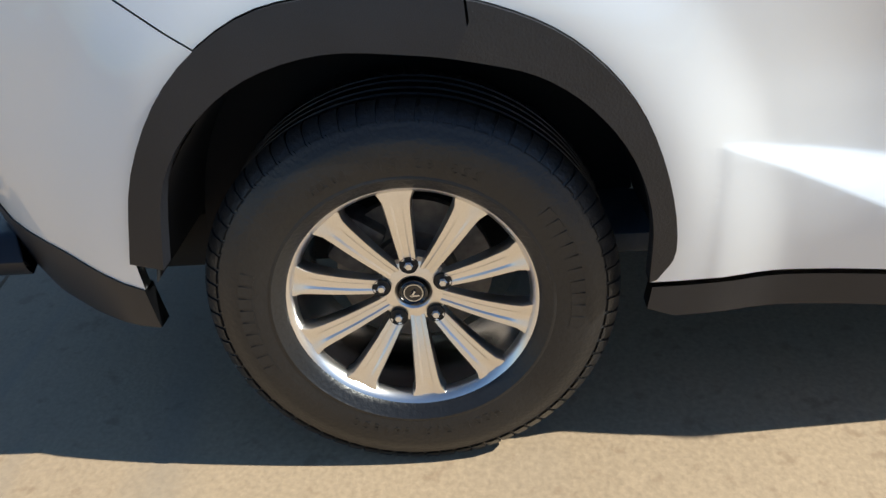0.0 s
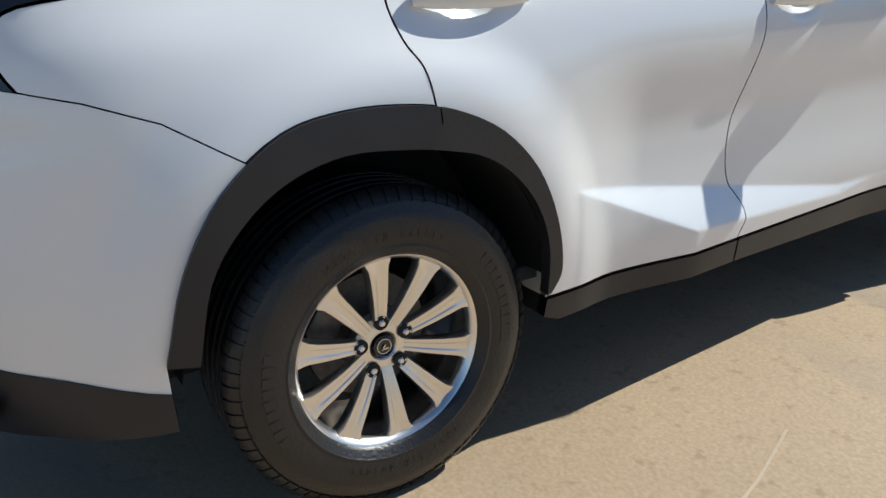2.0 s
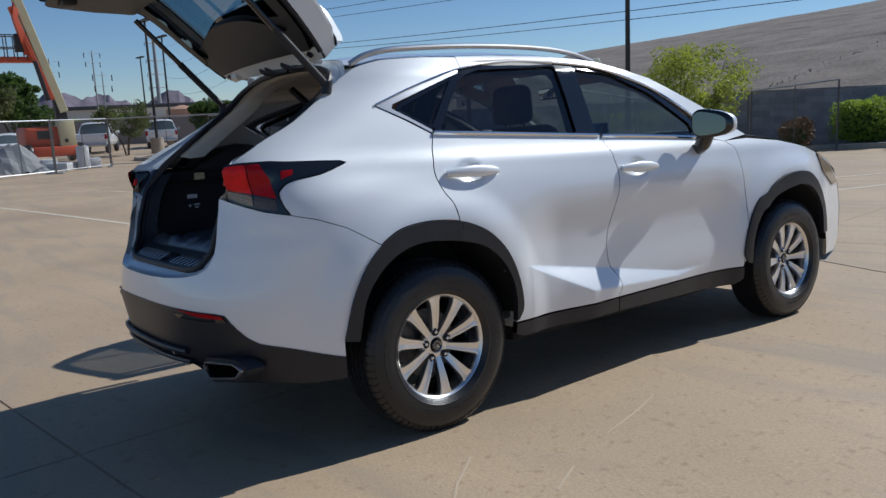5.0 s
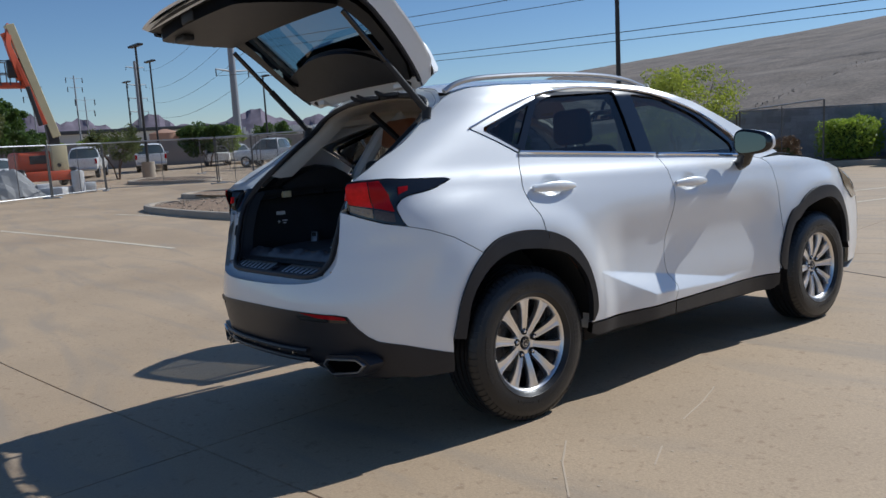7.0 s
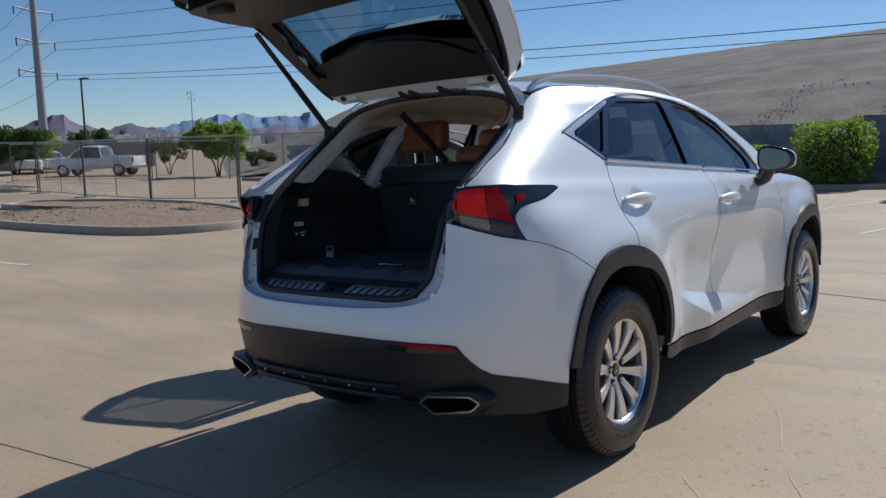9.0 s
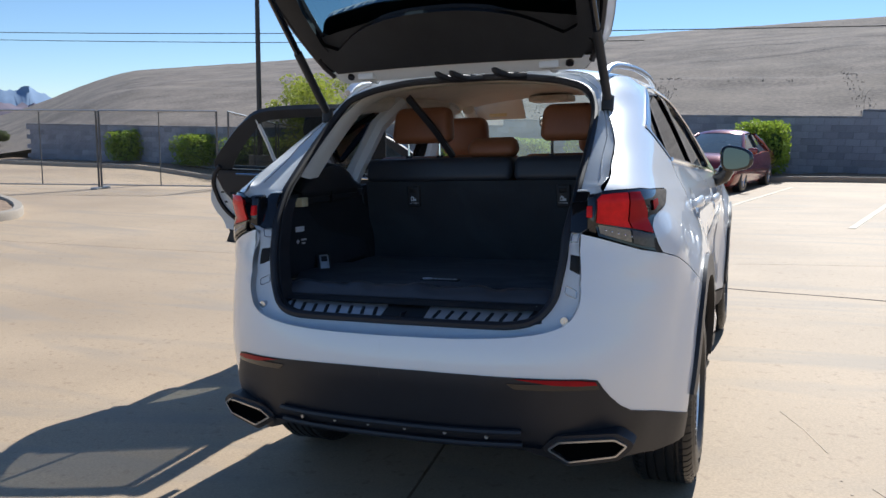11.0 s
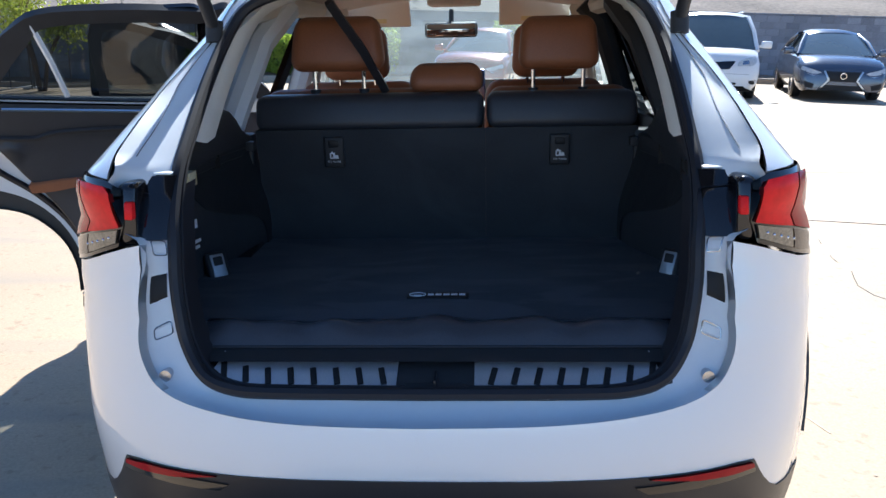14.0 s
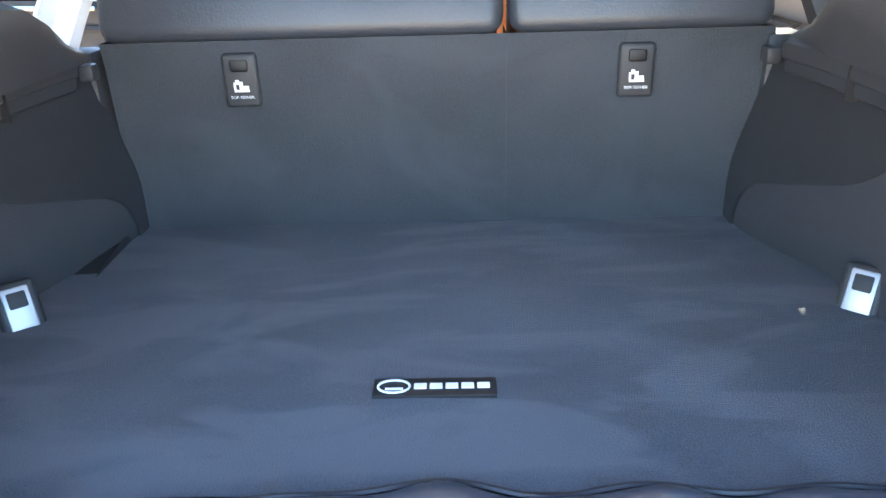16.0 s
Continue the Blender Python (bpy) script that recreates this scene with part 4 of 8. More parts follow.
# roof, windscreen, bonnet, front
EY, EZ = [-0.12, 0.0, 0.2, 0.39, 0.7, 1.0, 1.3], [1.548, 1.572, 1.583, 1.585, 1.597, 1.59, 1.565]
rows = []
for k in range(25):
    y = -0.12 + 1.42 * k / 24
    ze = float(np.interp(y, EY, EZ))
    xe = skin(uy(y, ze), ze)[0].x
    rear = max(0, 1 - (y + 0.12) / 0.3)
    row = []
    for j in range(21):
        s_ = -1 + 2 * j / 20
        c = 1 - abs(s_) ** 2.4
        row.append((xe * s_, y - 0.075 * rear * c + 0.10 * c * max(0, (y - 1.0) / 0.3), ze + 0.062 * c * (1 - 0.35 * rear)))
    rows.append(row)
loft("roof", rows, PAINT, car, "white roof panel")
loft("headlining", [[Vector(p) * Vector((0.97, 1, 1)) + Vector((0, 0.03, -0.035)) for p in r] for r in rows], BEIGE, car, "beige headliner")
APY = [(1.30, 1.565), (1.48, 1.525), (1.65, 1.475), (1.83, 1.395), (2.0, 1.31), (2.15, 1.225), (2.3, 1.135)]
rows, hood = [], []
for y, z in APY:
    xe = skin(uy(y, z), z)[0].x
    rows.append([(xe * s_, y + (0.12 + 0.16 * (y - 1.3)) * (1 - s_ * s_), z + 0.04 * (1 - s_ * s_)) for s_ in np.linspace(-1, 1, 13)])
loft("windscreen", rows, CLEARG, car, "clear windscreen")
for y, z in ((2.3, 1.13), (2.5, 1.105), (2.75, 1.065), (3.0, 1.005), (3.2, 0.94), (3.36, 0.86), (3.46, 0.75), (3.52, 0.6), (3.53, 0.45), (3.47, 0.3), (3.3, 0.25)):
    xe = skin(uy(y, z), z)[0].x
    bow = 0.27 if y < 2.4 else 0.2
    hood.append([(xe * s_, y + min(bow, 0.02 + 0.3 * abs(3.6 - y)) * (1 - s_ * s_) * (1 if y < 2.6 else 0.5), z + 0.045 * (1 - abs(s_) ** 3) * (1 if y < 3.3 else 0)) for s_ in np.linspace(-1, 1, 13)])
loft("bonnet", hood, PAINT, car, "white bonnet and nose")
for side in (1, -1):
    panel("head_lamp", S((3.05, 0.98), (3.25, 0.89), (3.42, 0.77), (3.30, 0.76), (3.12, 0.86)), CLEAR, car, side, off=0.006, thick=0.02, gap=0)
# under floor
box("underfloor", (-0.55, -0.6, 0.26), (0.55, 3.3, 0.40), DARK, car, 0.03)
box("underfloor", (-0.74, 0.50, 0.25), (0.76, 2.16, 0.36), DARK, car, 0.03)
box("rear_floor", (-0.56, -0.70, 0.40), (0.56, 0.3, 0.745), DARK, car, 0.05)


# ---- wheels: outside towards +x, turned about x ----
def tyre_bm():
    prof = [(-0.10, 0.205), (-0.112, 0.225), (-0.118, 0.262), (-0.114, 0.305), (-0.104, 0.335), (-0.092, 0.352), (-0.078, 0.359)]
    for c in (-0.05, -0.018, 0.018, 0.05):
        prof += [(c - 0.0055, 0.3605), (c - 0.0045, 0.352), (c + 0.0045, 0.352), (c + 0.0055, 0.3605)]
    prof += [(0.078, 0.359), (0.092, 0.352), (0.1035, 0.336), (0.1075, 0.328), (0.109, 0.322), (0.1135, 0.3155), (0.1165, 0.30), (0.1185, 0.28), (0.118, 0.262), (0.1155, 0.247), (0.1165, 0.2445), (0.1165, 0.2415), (0.113, 0.238), (0.106, 0.226), (0.098, 0.2195), (0.09, 0.216)]
    bm = bmesh.new()
    add_lathe(bm, prof, 96)
    return bm


def tread_bm():
    """Cross cuts at both shoulders, as raised blocks."""
    bm = bmesh.new()
    n = 72
    for k in range(n):
        for s_ in (-1, 1):
            a0, a1 = 2 * math.pi * (k + 0.06) / n, 2 * math.pi * (k + 0.86) / n
            vs = []
            for x, r in ((0.059, 0.3595), (0.078, 0.3625), (0.093, 0.3555), (0.106, 0.337)):
                sk = 0.012 * (x - 0.059) / 0.04
                vs.append([bm.verts.new((s_ * x, r * math.cos(a + sk), r * math.sin(a + sk))) for a in (a0, (a0 + a1) / 2, a1)])
            lo = [bm.verts.new((s_ * x, (r - 0.012) * math.cos(a), (r - 0.012) * math.sin(a))) for x, r, a in ((0.059, 0.3595, a0), (0.106, 0.337, a0), (0.106, 0.337, a1), (0.059, 0.3595, a1))]
            for p, q in zip(vs, vs[1:]):
                for j in range(2):
                    bm.faces.new((p[j], p[j + 1], q[j + 1], q[j]))
            bm.faces.new((vs[0][0], vs[1][0], vs[2][0], vs[3][0], lo[1], lo[0]))
            bm.faces.new((vs[0][2], lo[3], lo[2], vs[3][2], vs[2][2], vs[1][2]))
    return bm


def text_mesh(body, size, depth=0.0008):
    cu = bpy.data.curves.new("letters", "FONT")
    cu.body, cu.size, cu.extrude, cu.resolution_u, cu.align_x = body, size, depth, 2, "CENTER"
    ob = bpy.data.objects.new("letters", cu)
    me = bpy.data.meshes.new_from_object(ob)
    bpy.data.objects.remove(ob)
    bpy.data.curves.remove(cu)
    return me


def arc_text(bm, body, radius, mid, size, x0, step):
    """Raised letters round the side wall, tops outward, read from outside."""
    for k, ch in enumerate(body):
        if ch == " ":
            continue
        me = text_mesh(ch, size)
        a = mid + (k - (len(body) - 1) / 2) * step
        up = Vector((0, math.cos(a), math.sin(a)))
        right = up.cross(Vector((1, 0, 0))) * -1
        m = Matrix.Identity(4)
        for i in range(3):
            m[i][0], m[i][1], m[i][2], m[i][3] = right[i], up[i], (1, 0, 0)[i], (Vector((x0, 0, 0)) + up * radius)[i]
        me.transform(m)
        bm.from_mesh(me)
        bpy.data.meshes.remove(me)


def rim_bm():
    """Outer lip and hub plate of the rim."""
    bm = bmesh.new()
    add_lathe(bm, [(0.080, 0.222), (0.091, 0.2285), (0.098, 0.2285), (0.100, 0.225), (0.097, 0.218), (0.088, 0.210), (0.075, 0.205), (0.066, 0.207)], 96)
    return bm


def spokes_bm():
    bm = bmesh.new()
    for k in range(10):
        a = math.radians(90 + 36 * k)
        rows = []
        for t in np.linspace(0, 1, 9):
            r = 0.048 + (0.212 - 0.048) * t
            w = 0.0145 + 0.0125 * t ** 1.2 + (0.010 * max(0, t - 0.86) / 0.14)
            x = 0.058 + 0.030 * t - 0.012 * (1 - t) ** 2 * 0 + 0.012 * math.sin(math.pi * t) * 0.5
            sec = []
            for q, d in ((-1.0, -0.03), (-1.0, -0.008), (-0.88, 0.0), (-0.45, -0.0005), (-0.28, -0.003), (0.28, -0.003), (0.45, -0.0005), (0.88, 0.0), (1.0, -0.008), (1.0, -0.03)):
                lat = w * q
                sec.append(Vector((x + d * (0.6 + 0.4 * t), r * math.cos(a) - lat * math.sin(a), r * math.sin(a) + lat * math.cos(a))))
            rows.append([bm.verts.new(p) for p in sec])
        for p, q in zip(rows, rows[1:]):
            for j in range(len(p) - 1):
                bm.faces.new((p[j], p[j + 1], q[j + 1], q[j]))
    rings = add_lathe(bm, [(0.02, 0.066), (0.047, 0.066), (0.055, 0.061), (0.058, 0.05), (0.059, 0.034), (0.056, 0.03), (0.05, 0.0295)], 60)
    return bm


def build_wheel(m, parent, spin):
    w = empty("wheel", m @ Matrix.Rotation(radians(spin), 4, "X"), parent)
    ty = part("tyre", tyre_bm(), RUBBER, w, "worn black tyre", sharp=28)
    tagged(part("tread", tread_bm(), RUBBER, ty, sharp=30), kind="stuff")
    bm = bmesh.new()
    for mid in (88, 268):
        arc_text(bm, "225/65 R17 102H", 0.262, radians(mid), 0.024, 0.1185, 0.072)
    for mid, n in ((180, 9), (10, 10)):
        for k in range(n):
            a = radians(mid) + (k - (n - 1) / 2) * 0.085
            add_box(bm, (0.117, -0.009, 0.272), (0.1192, 0.009, 0.296), 0, m=Matrix.Rotation(a - math.pi / 2, 4, "X"))
    tagged(part("side_lettering", bm, RUBBER, ty, smooth=False), kind="stuff")
    rm = part("rim", rim_bm(), ALLOY, w, "silver ten-spoke alloy rim")
    part("spokes", spokes_bm(), ALLOY, rm, sharp=25)
    bm = bmesh.new()
    add_lathe(bm, [(0.075, 0.208), (0.05, 0.202), (0.0, 0.197), (-0.09, 0.198), (-0.10, 0.205)], 64)
    part("rim_barrel", bm, BARREL, rm)
    bm = bmesh.new()
    add_lathe(bm, [(0.056, 0.0), (0.0605, 0.006), (0.061, 0.018), (0.0635, 0.0195), (0.065, 0.022), (0.063, 0.025), (0.05, 0.0265)], 40)
    cap = part("centre_cap", bm, GLOSS, rm, "black centre cap with a plain silver ring")
    bm = bmesh.new()
    add_lathe(bm, [(0.0605, 0.0155), (0.0625, 0.016), (0.0625, 0.0175), (0.0605, 0.018)], 40)
    add_box(bm, (0.0605, -0.010, -0.002), (0.0625, 0.004, 0.001), 0, m=Matrix.Rotation(0.9, 4, "X"))
    add_box(bm, (0.0605, -0.007, -0.008), (0.0625, 0.010, -0.005), 0)
    part("cap_mark", bm, CHROME, cap)
    for k in range(5):
        a = math.radians(90 + 72 * k)
        c = Matrix.Translation((0.006, 0.0575 * math.cos(a), 0.0575 * math.sin(a)))
        bm = bmesh.new()
        add_lathe(bm, [(0.065, 0.0), (0.065, 0.006), (0.062, 0.009), (0.05, 0.0095)], 6)
        bmesh.ops.transform(bm, matrix=c, verts=bm.verts[:])
        part("lug_nut", bm, CHROME, rm)
        # raised black ring in place of the shade in the lug hole
        bm = bmesh.new()
        add_lathe(bm, [(0.0545, 0.017), (0.0585, 0.0165), (0.0585, 0.0155), (0.0572, 0.0145), (0.0572, 0.006)], 20)
        bmesh.ops.transform(bm, matrix=c, verts=bm.verts[:])
        part("lug_recess", bm, BADGE, rm)
    bm = bmesh.new()
    add_lathe(bm, [(-0.012, 0.0), (-0.012, 0.075), (-0.02, 0.08), (-0.02, 0.145), (-0.035, 0.147), (-0.035, 0.08)], 48)
    part("brake_disc", bm, IRON, w, "dull steel brake disc")
    bm = bmesh.new()
    add_box(bm, (-0.06, -0.16, -0.05), (0.012, -0.085, 0.05), 0.012)
    bmesh.ops.transform(bm, matrix=Matrix.Rotation(radians(-spin - 35), 4, "X"), verts=bm.verts[:])
    part("brake_caliper", bm, IRON, w, "grey brake caliper")
    return w


w0 = build_wheel(Matrix.Translation((0.788, 0, 0.359)), car, 4.0)
for side, y, spin in ((1, 2.66, 18), (-1, 0.0, 10), (-1, 2.66, 30)):
    m = Matrix.Translation((side * 0.788, y, 0.359)) @ Matrix.Rotation(0 if side > 0 else math.pi, 4, "Z") @ Matrix.Rotation(radians(spin), 4, "X")
    copy_thing(w0, m)

# ---- tailgate, swung up on its hinges ----
# (y, z, half width) from the hinge to the bottom edge, outside and inside
GO = [(-0.19, 1.625, 0.50), (-0.22, 1.68, 0.56), (-0.31, 1.79, 0.60), (-0.42, 1.90, 0.625), (-0.53, 2.0, 0.645), (-0.63, 2.065, 0.655), (-0.74, 2.075, 0.66), (-0.88, 2.065, 0.65), (-1.02, 2.045, 0.61), (-1.12, 2.015, 0.55), (-1.165, 1.985, 0.50)]
GI = [(-0.225, 1.585, 0.48), (-0.275, 1.625, 0.53), (-0.36, 1.712, 0.57), (-0.46, 1.81, 0.60), (-0.56, 1.90, 0.62), (-0.65, 1.955, 0.63), (-0.75, 1.965, 0.63), (-0.88, 1.965, 0.61), (-1.0, 1.965, 0.575), (-1.09, 1.965, 0.52), (-1.14, 1.968, 0.48)]


def along(tab):
    tab = np.array(crom(tab, 6))
    s_ = np.concatenate(((0,), np.cumsum(np.hypot(np.diff(tab[:, 0]), np.diff(tab[:, 1])))))
    return s_ / s_[-1] * 1.2, tab


def gate_sheet(tab, bow, up):
    """The gate as a surface of x and of the way v from the hinge, 1.2 long."""
    s_, tab = along(tab)

    def at(u, v):
        y, z, w = (np.interp(v, s_, tab[:, k]) for k in range(3))
        c = 1 - min(1, (u / w) ** 2)
        return Vector((u, y - bow * c, z + 0.3 * bow * c))

    def f(u, v, off=0.0):
        p = at(u, v)
        n = (at(u + 0.01, v) - at(u - 0.01, v)).cross(at(u, v + 0.02) - at(u, v - 0.02)).normalized()
        if (n.z > 0) != up:
            n = -n
        return p + n * off, n
    return f, lambda v: float(np.interp(v, s_, tab[:, 2]))


gate_out, wide_out = gate_sheet(GO, 0.036, True)
gate_in, wide_in = gate_sheet(GI, 0.024, False)


def gate_outline(wide, v0=0.0, v1=1.2, d=0.0, n=14):
    vs = [v0 + (v1 - v0) * k / n for k in range(n + 1)]
    r = [(wide(v) - d, v) for v in vs]
    return rounded(r + [(-x, v) for x, v in r[::-1]], 0.05, 4) if d else r + [(-x, v) for x, v in r[::-1]]


def refit(pts, n):
    """An outline as n even steps, from its point with the most x at the mean height."""
    p = np.array(pts + pts[:1], float)
    s_ = np.concatenate(((0,), np.cumsum(np.hypot(*np.diff(p, axis=0).T))))
    q = [(float(np.interp(t, s_, p[:, 0])), float(np.interp(t, s_, p[:, 1]))) for t in np.linspace(0, s_[-1], 1201)[:-1]]
    c = np.mean(q, axis=0)
    out = []
    for k in range(n):
        an = 2 * math.pi * k / n
        out.append(max(q, key=lambda e: math.cos(math.atan2(e[1] - c[1], e[0] - c[0]) - an)))
    return out


GLASS_IN = crom([(0.43, 0.20), (0.30, 0.29), (0.15, 0.335), (0.0, 0.345), (-0.15, 0.335), (-0.30, 0.29), (-0.43, 0.20), (-0.475, 0.24), (-0.49, 0.42), (-0.47, 0.58), (-0.42, 0.635), (-0.2, 0.65), (0.0, 0.652), (0.2, 0.65), (0.42, 0.635), (0.47, 0.58), (0.49, 0.42), (0.475, 0.24)], 3, True)
GLASS_OUT = rounded([(0.53, 0.13), (0.565, 0.60), (0.50, 0.66), (-0.50, 0.66), (-0.565, 0.60), (-0.53, 0.13)], 0.06)
og, ig = refit(gate_outline(wide_out), 90), refit(GLASS_OUT, 90)
gate = ring("tailgate", og, ig, PAINT, car, 1, off=0.0, thick=0.012, f=gate_out, cols=9, label="raised white tailgate with black lining")
panel("gate_glass", inset(GLASS_OUT, -0.012), REARG, gate, 1, off=-0.012, thick=0.004, gap=0, f=gate_out, label="tinted rear window")
ring("gate_frame", refit(gate_outline(wide_in), 90), refit(inset(GLASS_IN, -0.004), 90), TRIM, gate, 1, off=0.0, thick=0.02, f=gate_in, cols=9, label="black inner gate frame")
panel("hinge_strip", [(wide_in(v) - 0.01, v) for v in (0.0, 0.03, 0.06, 0.078)] + [(-wide_in(v) + 0.01, v) for v in (0.078, 0.06, 0.03, 0.0)], JAMB, gate, 1, off=0.006, thick=0.01, gap=0, f=gate_in, label="white hinge strip")
bm = bmesh.new()
va = [bm.verts.new(gate_out(*p)[0]) for p in gate_outline(wide_out)]
vb = [bm.verts.new(gate_in(*p)[0]) for p in gate_outline(wide_in)]
for k in range(len(va)):
    n = (k + 1) % len(va)
    bm.faces.new((va[k], va[n], vb[n], vb[k]))
part("gate_edge", bm, JAMB, gate)
lower = rounded([(0.555, 0.655), (0.55, 0.85), (0.47, 1.10), (0.43, 1.145), (-0.43, 1.145), (-0.47, 1.10), (-0.55, 0.85), (-0.555, 0.655)], 0.05)
panel("gate_lining", lower, TRIM, gate, 1, off=0.05, thick=0.055, gap=0, f=gate_in, label="black plastic gate lining")
head = [(0.475, 0.075), (0.52, 0.15), (0.485, 0.23)] + [p for p in crom([(0.43, 0.195), (0.30, 0.285), (0.15, 0.33), (0.0, 0.34), (-0.15, 0.33), (-0.30, 0.285), (-0.43, 0.195)], 4)] + [(-0.485, 0.23), (-0.52, 0.15), (-0.475, 0.075)]
panel("gate_head_lining", head, TRIM, gate, 1, off=0.018, thick=0.03, gap=0, f=gate_in, label="black upper gate lining")
for side in (1, -1):
    rail = [(0.535, 0.16), (0.565, 0.30), (0.585, 0.50), (0.57, 0.68), (0.50, 0.70), (0.44, 0.66), (0.48, 0.60), (0.498, 0.42), (0.484, 0.24), (0.47, 0.20)]
    panel("gate_rail", [(side * x, v) for x, v in rail], TRIM, gate, 1, off=0.022, thick=0.03, gap=0, f=gate_in)
    seal = [(side * (wide_in(0.05 + 1.1 * k / 20) - 0.012), 0.05 + 1.1 * k / 20) for k in range(21)]
    strip("gate_bead", seal, 0.012, SEAL, gate, 1, off=0.004, f=gate_in)
# dark spoiler over the top of the glass
spo = rounded([(0.53, 0.0), (0.56, 0.14), (0.50, 0.25), (0.25, 0.285), (-0.25, 0.285), (-0.50, 0.25), (-0.56, 0.14), (-0.53, 0.0)], 0.04)
panel("spoiler", spo, PAINT, gate, 1, off=0.035, thick=0.03, gap=0, f=gate_out, label="white roof spoiler")
panel("spoiler_underside", inset(spo, 0.004), BADGE, gate, 1, off=0.003, thick=0.0, gap=0, f=gate_out)
for side in (1, -1):
    sg = Vector((side, 1, 1))
    box("hinge_cover", (side * 0.36 - 0.035, -0.285, 1.588), (side * 0.36 + 0.035, -0.215, 1.615), JAMB, gate, 0.006)
    tube("hinge_arm", [(side * 0.36, -0.25, 1.60), (side * 0.36, -0.21, 1.592), (side * 0.36, -0.18, 1.59)], 0.014, JAMB, gate, 8)
    sx = 0.565 if side > 0 else 0.54
    a, c = Vector((side * sx, -0.275, 1.458)), Vector((side * sx, -0.68, 1.888))
    tube("gas_strut", [a, a.lerp(c, 0.52)], 0.016, TRIM, gate, 10, "black power strut")
    tube("gas_strut", [a.lerp(c, 0.5), c], 0.0125, GLOSS, gate, 10)
    tube("strut_end", [a + Vector((0, -0.01, -0.03)), a + Vector((0, 0, 0.02))], 0.022, TRIM, gate, 10)
    tube("gate_buffer", [(side * 0.43, -0.262, 1.615), (side * 0.43, -0.275, 1.598)], 0.014, SEAL, gate, 10)
for x in (-0.06, 0.0, 0.16):
    tube("cable_boot", crom([(x, -0.255, 1.612), (x + 0.012, -0.262, 1.59), (x + 0.05, -0.235, 1.575), (x + 0.10, -0.205, 1.575)], 4), 0.014, SEAL, gate, 8)
box("gate_latch", (-0.07, -1.125, 1.925), (0.07, -1.05, 1.975), BADGE, gate, 0.008)
box("gate_pull", (-0.36, -1.06, 1.893), (-0.24, -1.0, 1.925), TRIM, gate, 0.01)
box("gate_label", (-0.46, -1.085, 1.937), (-0.38, -1.05, 1.952), PRINT, gate, 0.001, "white sticker with unreadable lines")

# ---- inside the car ----
# load floor, side linings, seats
floor = []
for k in range(13):
    y = -0.80 + 0.95 * k / 12
    w = 0.475 + 0.15 * float(step01(-0.80, -0.5, y)) - 0.085 * float(step01(-0.2, 0.1, y))
    floor.append([(w * s_, y, 0.826 - 0.02 * (1 - min(1, (y + 0.8) / 0.12))) for s_ in np.linspace(-1, 1, 9)])
loft("cargo_floor", floor, TRIM, car)
def wall_x(y, z):
    """Half width of the load bay's side wall."""
    w = 0.50 + 0.125 * float(step01(-0.80, -0.5, y)) - 0.075 * float(step01(-0.2, 0.1, y))
    bulge = 0.05 * math.exp(-((y + 0.06) / 0.16) ** 2) * math.exp(-((z - 0.93) / 0.1) ** 2)
    return w - bulge + 0.04 * (z - 0.82) / 0.3 - 0.008


